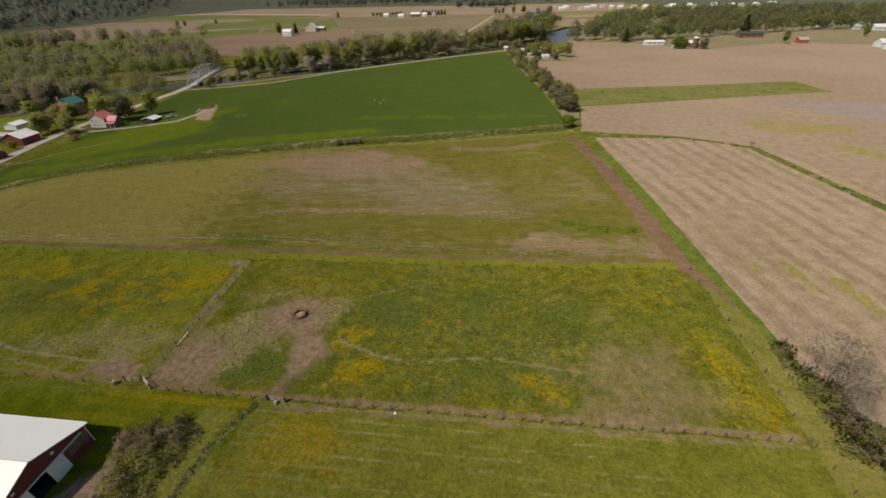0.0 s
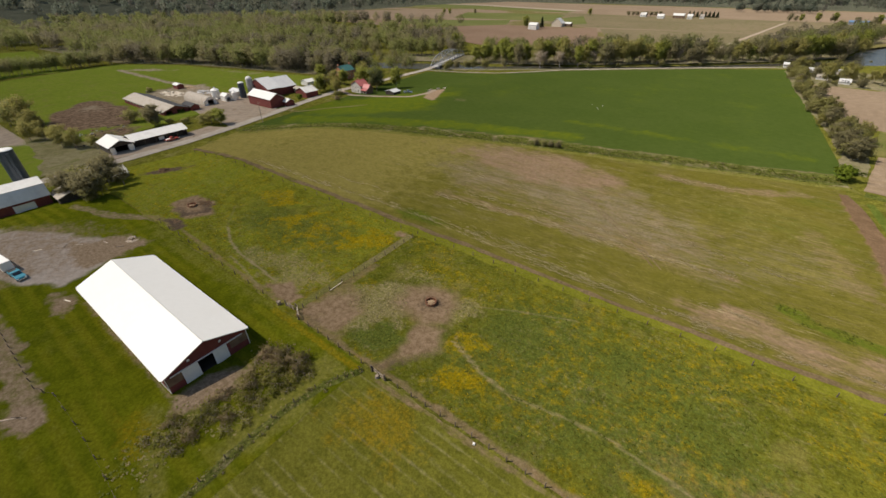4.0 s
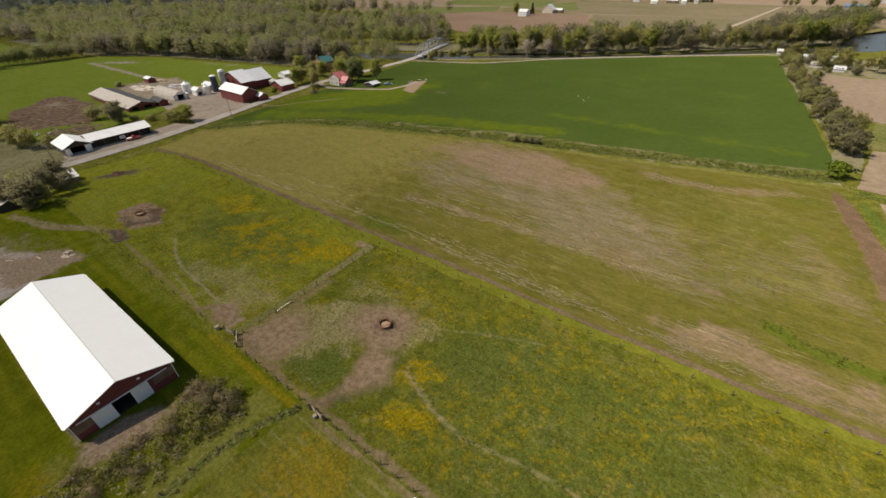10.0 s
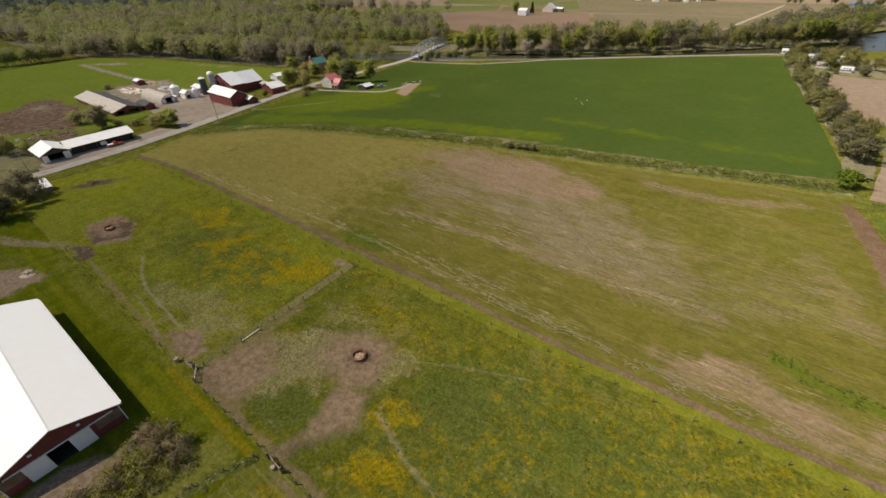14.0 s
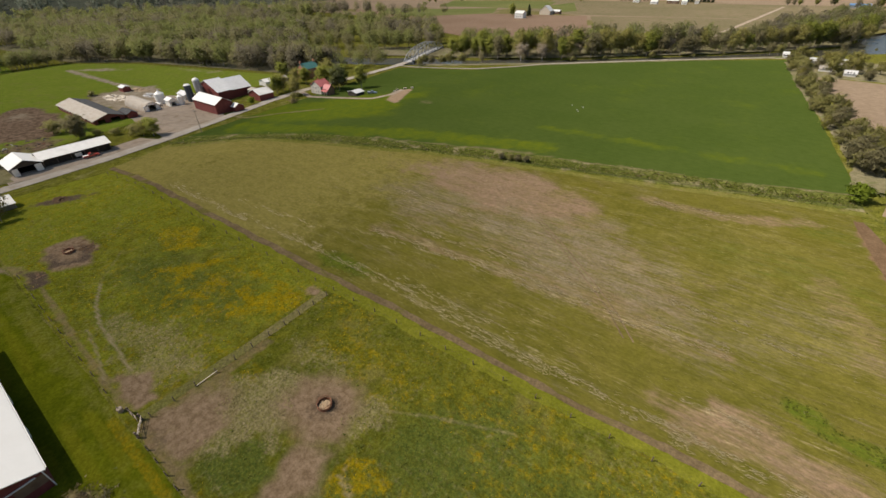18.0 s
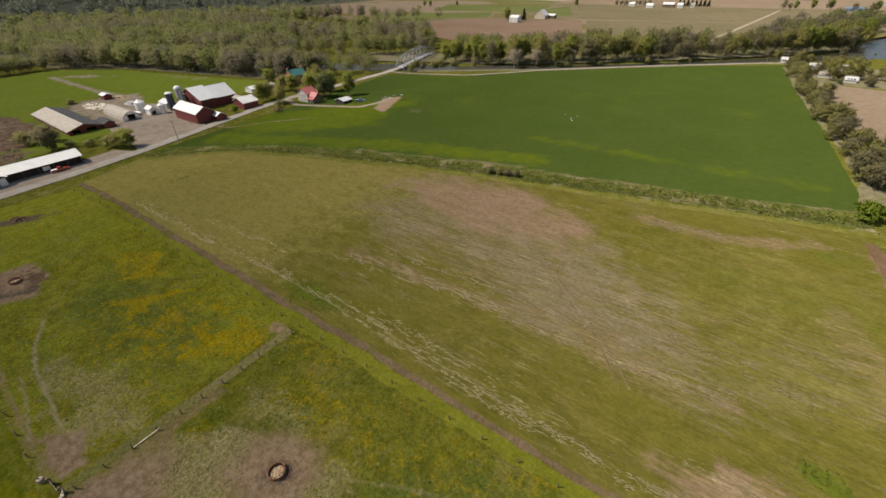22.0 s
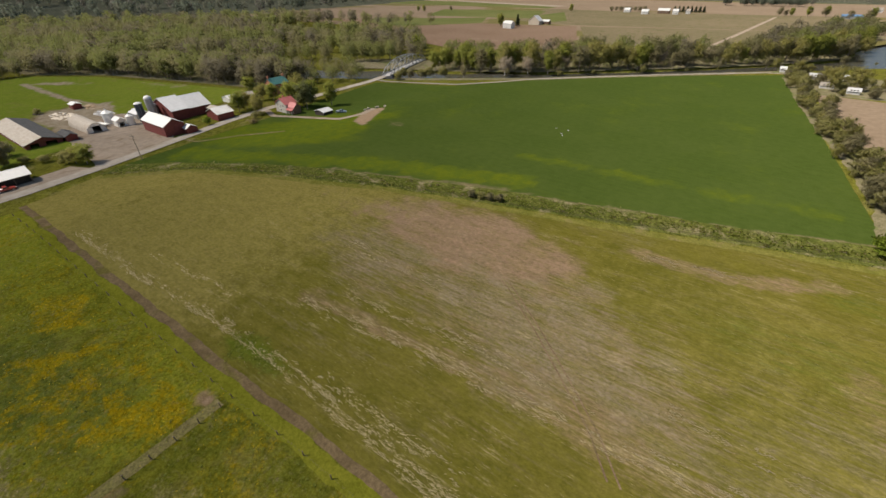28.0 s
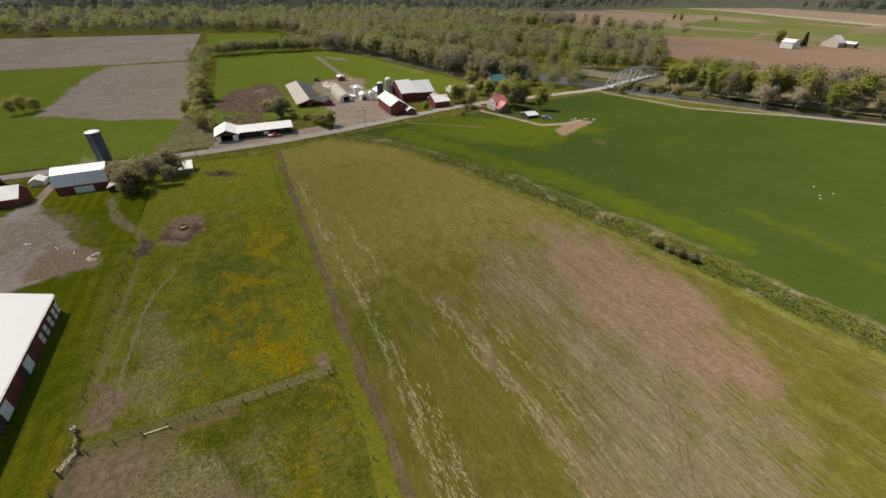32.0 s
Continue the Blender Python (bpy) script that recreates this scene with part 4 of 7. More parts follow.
ditch_e = strip("ditch", [(44, 192), (60, 189), (86, 188.5), (100, 182), (110, 176), (114, 157), (119, 135), (124, 110), (140, 40)], 3.0, m_weeds, 0.07, "narrow weedy drainage ditch between stubble fields", widths=[5, 3, 2.2, 2.4, 4, 4, 4, 4, 4], category="ditch")

# west of the road
meadow_w = ribbon("field", [(-226, 60), (-312, 59), (-438, 61)], [(-262, 224), (-300, 214), (-410, 183), (-458, 152)], m_meadow, 0.02, 3.0, "bright green meadow behind the farmyard", {"churned": lambda x, y: np.maximum.reduce([1.0 * area(x, y, [(-276, 58), (-303, 68), (-320, 90), (-308, 98), (-279, 97), (-248, 86), (-256, 65)], 4, 5, 142, 10), 0.8 * blob(x, y, -302, 130, 22, 18, 0, 0.5, 143), 0.7 * blob(x, y, -240, 78, 12, 14, 0, 0.6, 144), 0.6 * blob(x, y, -270, 120, 18, 12, 0, 0.6, 145)]), "dirt": lambda x, y: np.maximum.reduce([0.7 * blob(x, y, -405, 158, 22, 7, 30, 0.5, 121), 0.8 * along(x, y, [(-424, 143), (-339, 145), (-318, 150)], 4), 0.4 * blob(x, y, -300, 85, 12, 10, 0, 0.6, 122), 0.4 * blob(x, y, -330, 200, 30, 6, 15, 0.7, 123), 0.85 * area(x, y, [(-311, 119.5), (-323, 139), (-314.5, 156), (-271, 150), (-255, 127), (-274, 117)], 4, 5, 136, 8)])})
far_w = ribbon("field", [(-455, 54), (-646, 48)], [(-452, 117), (-622, 132)], m_meadow, 0.03, 8.0, "green field at the edge of the wood")
FALLOW = [(-282, -22), (-353, -23), (-430, -17), (-434, 40), (-260, 49), (-246, 48), (-262, 14)]


def fallow_patch(x, y):
    return area(x, y, FALLOW, 5, 4, 146, 14)


green_w = ribbon("field", [(-199, -160), (-199, 46)], [(-437, -160), (-437, 46)], m_meadow, 0.02, 2.5, "green field with a grey fallow plot across the road", {"fallow": fallow_patch, "weeds": lambda x, y: fallow_patch(x, y) * 0.4 * step(vnoise(x, y / 3, 9, 148), 0.5, 0.9)})
verge_w = ribbon("verge", [(-199, 36), (-228, 44), (-262, 46)], [(-200, 60), (-226, 62), (-262, 59)], m_dry_verge, 0.05, 3.0, "weedy worn grass behind the road", jitter=3.5, category="verge")
fallow_w2 = ribbon("field", [(-440, 38), (-437, -15), (-440, -200)], [(-648, 42), (-652, -60), (-665, -200)], m_fallow, 0.03, 8.0, "grey-tan fallow field below the wooded hills")

# distant strips across the river
m_far_green = soil("far_green_strip", ((0.11, 0.125, 0.035), (0.15, 0.15, 0.05)), speck=0.12, mottle=0.01)
red_far = ribbon("field", [(-330, 470), (-245, 440), (-150, 500)], [(-500, 640), (-370, 690), (-230, 720)], m_red, 0.02, 15, "red-brown ploughed field across the river")
red_far2 = ribbon("field", [(-450, 505), (-330, 502)], [(-640, 640), (-500, 640)], m_red, 0.025, 15, "red-brown ploughed field across the river")
far_plain = ribbon("field", [(-900, 600), (-520, 560), (-150, 500), (30, 560), (110, 720), (330, 900)], [(-900, 1560), (-520, 1540), (-150, 1520), (30, 1510), (110, 1510), (400, 1500)], m_tan, 0.008, 20, "broad pale tan plain across the river", {"weeds": lambda x, y: 0.85 * step(fbm(x, y * 2.5, 160, 141), 0.42, 0.58)})
green_far = ribbon("field", [(-540, 610), (-452, 592), (-374, 692)], [(-600, 690), (-492, 728), (-420, 790)], m_far_green, 0.04, 15, "dull green strip across the river")
tan_far = ribbon("field", [(-720, 560), (-660, 650), (-640, 645)], [(-860, 880), (-640, 1000), (-560, 980)], m_tan, 0.015, 20, "pale tan field below the far woods")
tan_far2 = ribbon("field", [(-350, 760), (-240, 730), (60, 800)], [(-420, 1050), (-200, 1040), (130, 1080)], m_olive_tan, 0.015, 20, "tan field round the distant farm")
tan_far3 = ribbon("field", [(-150, 530), (-60, 560), (20, 720)], [(-225, 720), (-90, 760), (60, 800)], m_olive_tan, 0.02, 20, "faded fallow field beyond the river trees")
tan_far4 = ribbon("field", [(-760, 1100), (-200, 1080), (300, 1110)], [(-900, 1550), (-200, 1500), (400, 1500)], m_tan, 0.015, 30, "pale far fields")
green_far3 = ribbon("field", [(-540, 770), (-340, 810)], [(-620, 940), (-390, 985)], m_far_green, 0.025, 20, "dull green field beside the distant farm")
green_far2 = ribbon("field", [(-900, 1062), (-620, 1072), (-420, 1062)], [(-1000, 1228), (-780, 1238), (-615, 1180), (-420, 1120)], m_far_green, 0.03, 20, "far green strip")
green_far4 = ribbon("field", [(-300, 744), (-272, 792)], [(-362, 850), (-346, 972)], m_far_green, 0.03, 15, "dull green field behind the far barn")
pale_far = strip("field", [(-1046, 1259), (-785, 1271), (-613, 1208), (-420, 1147)], 46, m_fallow, 0.055, "narrow pale stubble strip on the far plain", res=15, category="field")
far_lane = strip("track", [(-50, 552), (-24, 780), (2, 1020)], 5, m_gravel, 0.04, "straight farm track across the far plain", res=10)

# woodland floors
m_litter = soil("leaf_litter", ((0.16, 0.14, 0.07), (0.20, 0.17, 0.10), (0.12, 0.13, 0.04)), speck=0.3, mottle=0.03)
ribbon("wood_floor", [(-254, 232), (-300, 221), (-410, 190), (-462, 156), (-640, 140)], [(-262, 274), (-330, 243), (-420, 300), (-600, 460), (-800, 450)], m_litter, 0.03, 9, "brown leaf litter under the wood", category="woodland floor")
ribbon("wood_floor", [tuple(v) for v in (bank + RIVER_N * (2 * RIVER_HALF[:, None] + 0.5))[2:12]], [tuple(v) for v in (bank + RIVER_N * (2 * RIVER_HALF[:, None] + 46))[2:12]], m_litter, 0.03, 6, "brown leaf litter under the river trees", category="woodland floor")
ribbon("wood_floor", [(90, 552), (150, 534), (290, 588), (420, 640), (700, 640)], [(140, 740), (240, 900), (400, 950), (500, 980), (900, 900)], m_litter, 0.03, 15, "brown leaf litter under the eastern wood", category="woodland floor")
ribbon("wood_floor", [(20, 448), (32, 405), (74, 404)], [(12, 486), (40, 484), (86, 470)], m_litter, 0.04, 4, "brown scrubby ground among the hedge houses", jitter=3, category="woodland floor")
fence_weeds = strip("verge", [(-38, 39.5), (-41, 33), (-42.4, 25), (-42, 15), (-41, 2), (-40.5, -12)], 1.5, m_weeds, 0.055, "rough weedy grass along the old fence", res=0.7, jitter=0.5, category="verge")
strip("wood_floor", [(20, 452), (28, 365), (38, 292), (42, 260), (44, 234), (42, 212)], 9.0, m_litter, 0.05, "brown leaf litter under the hedge", jitter=1.2, category="woodland floor")
near_bank = bank - RIVER_N * 2.5
strip("wood_floor", [tuple(v) for v in near_bank[3:9]], 6.5, m_litter, 0.05, "brown scrubby river bank", jitter=1.0, category="woodland floor")
ribbon("field", [(95, 525), (215, 468), (320, 518), (520, 418)], [(150, 540), (290, 596), (420, 646), (700, 646)], m_olive_tan, 0.028, 12, "weedy tan margin before the eastern wood")
# roads
ROAD = [(-196, -160), (-194, -8), (-194, 44), (-194.5, 64), (-196.5, 88), (-201, 113), (-209, 145), (-217, 175), (-221, 200), (-221, 240), (-222, 285), (-225, 303)]
road = strip("road", ROAD, 5.6, m_road, 0.08, "narrow pale grey country road", jitter=0.15, category="road")
road_e = strip("road", [(-221, 291), (-212, 291), (-190, 299), (-165, 309), (-145, 331), (-127, 355), (-93, 385), (-58, 417), (0, 462), (18, 470)], 2.5, m_river_road, 0.075, "pale gravelled river road along the wheat", jitter=0.2, category="road")
yard = ribbon("yard", [(-204, 112), (-201, 124), (-205, 134), (-212, 146)], [(-262, 118), (-275, 130), (-280, 150), (-262, 160)], m_gravel, 0.04, 1.5, "pale gravel farmyard", jitter=0.8, category="yard")
yard2 = ribbon("yard", [(-197.5, 58), (-198, 80), (-203, 110)], [(-212, 56), (-207, 80), (-212, 106)], m_gravel, 0.045, 1.5, "gravel apron before the machine shed", jitter=0.8, category="yard")
drive = strip("drive", [(-222, 200), (-205, 194), (-190, 201), (-171, 209), (-168, 222), (-170, 234)], 3.2, m_gravel, 0.06, "pale gravel drive past the farmhouse", category="drive")
drive2 = strip("drive", [(-194, 12), (-178, 10), (-160, 9)], 3.0, m_gravel, 0.06, "gravel drive to the barn", category="drive")
track_w = strip("track", [(-206, 148), (-199, 149), (-190, 166), (-184, 173), (-178, 181)], 1.6, m_strip, 0.065, "faint pale wheel track in the grass")
fence_strip = strip("verge", [(-62.2, 42), (-61.6, 66), (-61.8, 80.8)], 2.1, m_strip, 0.06, "matted pale grass along the paddock fence", res=0.7, jitter=0.2, category="verge")

# ---- building kit ----
def part(name, bm, material, parent, label=""):
    me = bpy.data.meshes.new(name)
    bm.to_mesh(me)
    bm.free()
    me.materials.append(material)
    ob = new(name, me)
    ob.parent = parent
    return tagged(ob, label)


def thing(name, x, y, z=0.0, turn=0.0, label="", category="", group="", kind=""):
    ob = new(name)
    ob.empty_display_size = 0.3
    u, v, h, k = (float(a) for a in settle(x, y))
    ob.matrix_basis = pose(u, v, h + z, 0, 0, turn) @ Matrix.Diagonal((k, k, k, 1))
    return tagged(ob, label, category, group, kind)


def boxes(*specs, bevel=0.0):
    """Boxes (x0, x1, y0, y1, z0, z1) in one bmesh."""
    bm = bmesh.new()
    for x0, x1, y0, y1, z0, z1 in specs:
        m = Matrix.LocRotScale(((x0 + x1) / 2, (y0 + y1) / 2, (z0 + z1) / 2), None, (x1 - x0, y1 - y0, z1 - z0))
        bmesh.ops.create_cube(bm, size=1, matrix=m)
    if bevel:
        bmesh.ops.bevel(bm, geom=bm.edges[:], offset=bevel, segments=1, affect="EDGES")
    return bm


def prism(outline, y0, y1, axis="y"):
    """An outline of (a, z) drawn out along y (or x)."""
    bm = bmesh.new()
    mk = (lambda a, z, d: (a, d, z)) if axis == "y" else (lambda a, z, d: (d, a, z))
    a = [bm.verts.new(mk(p, z, y0)) for p, z in outline]
    b = [bm.verts.new(mk(p, z, y1)) for p, z in outline]
    n = len(outline)
    bm.faces.new(a)
    bm.faces.new(b[::-1])
    for i in range(n):
        bm.faces.new((a[i], b[i], b[(i + 1) % n], a[(i + 1) % n]))
    bmesh.ops.recalc_face_normals(bm, faces=bm.faces[:])
    return bm


def tube(r0, r1, z0, z1, n=20, x=0.0, y=0.0, cap=True):
    bm = bmesh.new()
    bmesh.ops.create_cone(bm, cap_ends=cap, segments=n, radius1=r0, radius2=r1, depth=z1 - z0, matrix=Matrix.Translation((x, y, (z0 + z1) / 2)))
    return bm


def dome(r, z, h, n=20, x=0.0, y=0.0):
    bm = bmesh.new()
    bmesh.ops.create_uvsphere(bm, u_segments=n, v_segments=10, radius=r, matrix=Matrix.Translation((x, y, z)) @ Matrix.Diagonal((1, 1, h / r, 1)))
    bmesh.ops.delete(bm, geom=[v for v in bm.verts if v.co.z < z - 0.01], context="VERTS")
    return bm


def bar(p, q, w, h=None):
    """A square bar from p to q."""
    p, q = Vector(p), Vector(q)
    bm = bmesh.new()
    rot = (q - p).to_track_quat("X", "Z").to_matrix().to_4x4()
    m = Matrix.Translation((p + q) / 2) @ rot @ Matrix.Diagonal(((q - p).length, w, h or w, 1))
    bmesh.ops.create_cube(bm, size=1, matrix=m)
    return bm


def join(*bms):
    me = bpy.data.meshes.new("tmp")
    out = bmesh.new()
    for b in bms:
        b.to_mesh(me)
        b.free()
        out.from_mesh(me)
    bpy.data.meshes.remove(me)
    return out


def wall_pieces(a0, a1, z1, holes, fixed, thick, axis):
    """A wall from a0 to a1 with openings (from, to, bottom, top)."""
    spans, x = [], a0
    for h0, h1, b, t in sorted(holes):
        spans += [(x, h0, 0, z1), (h0, h1, t, z1)]
        if b > 0.01:
            spans.append((h0, h1, 0, b))
        x = h1
    spans.append((x, a1, 0, z1))
    f0, f1 = sorted((fixed, fixed + thick))
    return boxes(*[(s, e, f0, f1, b, t) if axis == "x" else (f0, f1, s, e, b, t) for s, e, b, t in spans if e - s > 0.01 and t - b > 0.01])


def gable_building(name, x0, x1, y0, y1, eave, ridge, wall_m, roof_m, label, ridge_along="x", over=0.45, holes=None, gambrel=None, roof_m2=None, category="barn", turn=0.0, open_side=None):
    """A gabled building with its own length along x before it is turned; holes: side -> openings; sides are s, n (long), w, e (gables)."""
    cx, cy = (x0 + x1) / 2, (y0 + y1) / 2
    L, W = (x1 - x0) / 2, (y1 - y0) / 2
    if ridge_along == "y":
        L, W, turn = W, L, turn + 90
    ob = thing(name, cx, cy, 0, turn, label, category)
    holes, T = holes or {}, 0.18
    for side, fixed, thick in (("s", -W, T), ("n", W, -T)):
        if side != open_side:
            part("wall", wall_pieces(-L, L, eave, holes.get(side, []), fixed, thick, "x"), wall_m, ob)
        else:
            k = max(2, int(2 * L / 4.5))
            for i in range(k + 1):
                px = -L + 0.15 + (2 * L - 0.3) * i / k
                part("post", boxes((px - 0.12, px + 0.12, fixed if thick > 0 else fixed - 0.24, fixed + 0.24 if thick > 0 else fixed, 0, eave)), m_post, ob)
    prof = [(-W, eave), (0, ridge), (W, eave)] if not gambrel else [(-W, eave), (-W * gambrel[0], gambrel[1]), (0, ridge), (W * gambrel[0], gambrel[1]), (W, eave)]
    for side, fixed, thick in (("w", -L, T), ("e", L, -T)):
        bm = join(wall_pieces(-W + T, W - T, eave, holes.get(side, []), fixed, thick, "y"), prism([(a * 0.985, z - 0.02) for a, z in prof], *sorted((fixed, fixed + thick)), axis="x"))
        part("wall", bm, wall_m, ob)
    for i, ((a, za), (b, zb)) in enumerate(zip(prof, prof[1:])):
        lo = a if i == 0 else None
        d = Vector((b - a, zb - za)).normalized()
        if i == 0:
            a, za = a - d.x * over, za - d.y * over
        if i == len(prof) - 2:
            b, zb = b + d.x * over, zb + d.y * over
        n = Vector((-d.y, d.x)) * 0.14
        part("roof", prism([(a, za), (b, zb), (b + n.x, zb + n.y), (a + n.x, za + n.y)], -L - over, L + over, "x"), (roof_m2 if roof_m2 and i >= len(prof) // 2 else roof_m), ob)
    part("ridge_cap", prism([(-0.25, ridge + 0.05), (0, ridge + 0.2), (0.25, ridge + 0.05), (0, ridge + 0.12)], -L - over, L + over, "x"), roof_m, ob)
    return ob, L, W


def slab_door(ob, side, L, W, a0, a1, z0, z1, material, label="", name="door", out=0.06):
    """A door or shutter hung outside a wall."""
    s = {"s": lambda: (a0, a1, -W - out - 0.06, -W - 0.004, z0, z1), "n": lambda: (a0, a1, W + 0.004, W + out + 0.06, z0, z1),
         "w": lambda: (-L - out - 0.06, -L - 0.004, a0, a1, z0, z1), "e": lambda: (L + 0.004, L + out + 0.06, a0, a1, z0, z1)}[side]()
    d = part(name, boxes(s, bevel=0.015), material, ob, label)
    return d


def window_on(ob, side, L, W, a, z, w=0.9, h=1.2, frame_m=None):
    o = 0.07
    f = frame_m or m_white

    def place(a0, a1, z0, z1, d0, d1):
        return {"s": (a0, a1, -W - d1, -W - d0, z0, z1), "n": (a0, a1, W + d0, W + d1, z0, z1), "w": (-L - d1, -L - d0, a0, a1, z0, z1), "e": (L + d0, L + d1, a0, a1, z0, z1)}[side]
    win = part("window", boxes(place(a - w / 2, a + w / 2, z, z + 0.09, 0.004, o), place(a - w / 2, a + w / 2, z + h - 0.09, z + h, 0.004, o), place(a - w / 2, a - w / 2 + 0.09, z + 0.09, z + h - 0.09, 0.004, o),
                               place(a + w / 2 - 0.09, a + w / 2, z + 0.09, z + h - 0.09, 0.004, o), place(a - w / 2 + 0.09, a + w / 2 - 0.09, z + h / 2 - 0.03, z + h / 2 + 0.03, 0.004, o)), f, ob)
    g = part("pane", boxes(place(a - w / 2 + 0.09, a + w / 2 - 0.09, z + 0.09, z + h - 0.09, 0.003, 0.03)), m_glass, win)
    return win


# ---- the long white-roofed barn ----
barn, L, W = gable_building("barn", -101.7, -60.8, 15.7, 30.6, 4.1, 6.9, m_red_wall, m_white_roof, "long red barn with a white metal roof and white sliding doors",
                            holes={"e": [(-1.9, 1.15, 0, 3.3)], "w": [(-1.8, 1.8, 0, 3.3)]})
floor_b = part("floor", boxes((-L + 0.2, L - 0.2, -W + 0.2, W - 0.2, 0.02, 0.06)), m_dark, barn)
slab_door(barn, "e", L, W, -4.75, -1.95, 0.1, 3.35, m_white, "white sliding barn door", "sliding_door")
slab_door(barn, "e", L, W, 0.75, 3.35, 0.1, 3.35, m_white, "white sliding barn door", "sliding_door")
part("door_track", boxes((L + 0.004, L + 0.22, -6.6, 6.6, 3.42, 3.56)), m_white, barn, "white door track")
for y in (-3.1, 2.6):
    part("vent", boxes((L + 0.004, L + 0.12, y - 0.22, y + 0.22, 4.55, 4.95), bevel=0.03), m_white, barn, "small white gable lamp")
for y in (-W, W):
    part("corner_board", boxes((L - 0.02, L + 0.05, y - 0.1 if y > 0 else y - 0.04, y + 0.04 if y > 0 else y + 0.1, 0, 4.0)), m_white, barn)
# Brown panels over the lower gable wall, below the door track.
for y in (-5.9, 5.7):
    part("lower_panel", boxes((L + 0.004, L + 0.03, y - 1.7, y + 1.7, 1.5, 3.35)), m_brown_wall, barn, "brown lower wall panel")
for x in (-91.4, -93.9, -96.5, -99.0, -101.0):
    d = slab_door(barn, "n", L, W, x + 81.25 - 0.6, x + 81.25 + 0.6, 0.15, 2.35, m_white, "white stable door", "stable_door")
    part("brace", boxes((x + 81.25 - 0.6, x + 81.25 + 0.6, W + 0.13, W + 0.17, 1.15, 1.3)), m_red_wall, d)
for x in (-84.2, -73.9):
    slab_door(barn, "n", L, W, x + 81.25 - 1.3, x + 81.25 + 1.3, 0.1, 2.7, m_white, "white sliding side door", "sliding_door")
    # No hole in the wall: a dark panel paints the stall's inner shade.
    part("opening_shade", boxes((x + 81.25 + 1.4, x + 81.25 + 3.2, W + 0.003, W + 0.05, 0.1, 2.6)), m_dark, barn, "dark panel painting the stall's inner shade")
part("gutter", boxes((-L, L, -W - 0.62, -W - 0.46, 3.86, 3.98)), m_white, barn)
part("gutter", boxes((-L, L, W + 0.46, W + 0.62, 3.86, 3.98)), m_white, barn)
part("plinth", boxes((-L - 0.03, L + 0.03, -W - 0.05, -W - 0.004, 0, 0.45)), m_concrete, barn)

# ---- gambrel barn with silo by the gravel lot ----
barn2, L, W = gable_building("barn", -177.5, -166.8, 15.0, 29.0, 3.9, 8.3, m_red_wall, m_white_roof_y, "dark red gambrel barn with a white roof", "y", gambrel=(0.66, 6.9), over=0.4)
slab_door(barn2, "s", L, W, -2.2, 3.0, 0.1, 2.9, m_white, "wide white barn door", "sliding_door")
lean, l2, w2 = gable_building("shed", -172, -164, 29.2, 36.0, 2.2, 3.4, m_dark, m_grey_roof, "low grey lean-to beside the gambrel barn", over=0.3, category="shed")


def silo(x, y, r, h, material, cap, label, bands=8, cap_h=None):
    ob = thing("silo", x, y, 0, 0, label, "silo")
    part("body", tube(r, r, 0, h, 28), material, ob)
    part("cap", dome(r * 1.03, h, cap_h or r * 0.55, 24), cap, ob)
    for i in range(bands):
        z = h * (i + 0.7) / bands
        part("band", tube(r + 0.04, r + 0.04, z - 0.06, z + 0.06, 28, cap=False), material, ob)
    part("chute", boxes((r - 0.05, r + 0.75, -0.4, 0.4, 0.3, h - 0.6), bevel=0.05), material, ob)
    return ob


silo(-178.7, 27.7, 2.15, 16.6, m_silo_blue, m_white, "tall dark blue silo with a white top", cap_h=0.5)
barn3, L, W = gable_building("barn", -171.5, -163.2, -8.0, 6.8, 3.4, 6.0, m_red_wall, m_white_roof_y, "small red barn with a white roof", "y", over=0.35)
shed_w, L, W = gable_building("shed", -179, -172, 45, 53.5, 2.2, 3.9, m_wood, m_white_roof_y, "low grey shed under the brushy trees", "y", over=0.3, category="shed")
hut, L, W = gable_building("shed", -184, -180, 4, 8, 1.8, 2.8, m_white, m_white_roof, "small white shed near the road", over=0.25, category="shed")

# ---- machine shed beside the road ----
mshed, L, W = gable_building("machine_shed", -214.5, -205.4, 70.5, 93.0, 3.3, 4.9, m_dark, m_white_roof_y, "open-fronted machine shed with a white roof", "y", open_side="s", over=0.6, category="shed")
# Floor and added panel are near black to paint the open bay's shade.
part("floor", boxes((-L + 0.2, L - 0.2, -W + 0.1, W - 0.2, 0.05, 0.12)), m_dark, mshed, "floor darkened to paint the bay's shade")
part("shade_partition", boxes((-L + 0.2, L - 0.2, -W + 1.6, -W + 1.75, 0.12, 3.2)), m_dark, mshed, "added dark panel painting the bay's shade")
part("back_room", boxes((-1.0, 1.2, -W + 0.05, -W + 0.2, 1.0, 2.4)), m_white, mshed, "white panel")
mshed2, L2, W2 = gable_building("machine_shed", -216.5, -203.8, 61.2, 70.2, 3.2, 5.2, m_dark, m_white_roof, "wide dark shed gable with white doors", holes={"e": [(-2.6, 2.2, 0, 2.9)]}, over=0.6, category="shed")
part("floor", boxes((-L2 + 0.2, L2 - 0.2, -W2 + 0.2, W2 - 0.2, 0.05, 0.12)), m_dark, mshed2)
slab_door(mshed2, "e", L2, W2, -4.4, -2.6, 0.1, 2.8, m_white, "", "sliding_door")
slab_door(mshed2, "e", L2, W2, 2.2, 4.3, 0.1, 2.8, m_white, "", "sliding_door")

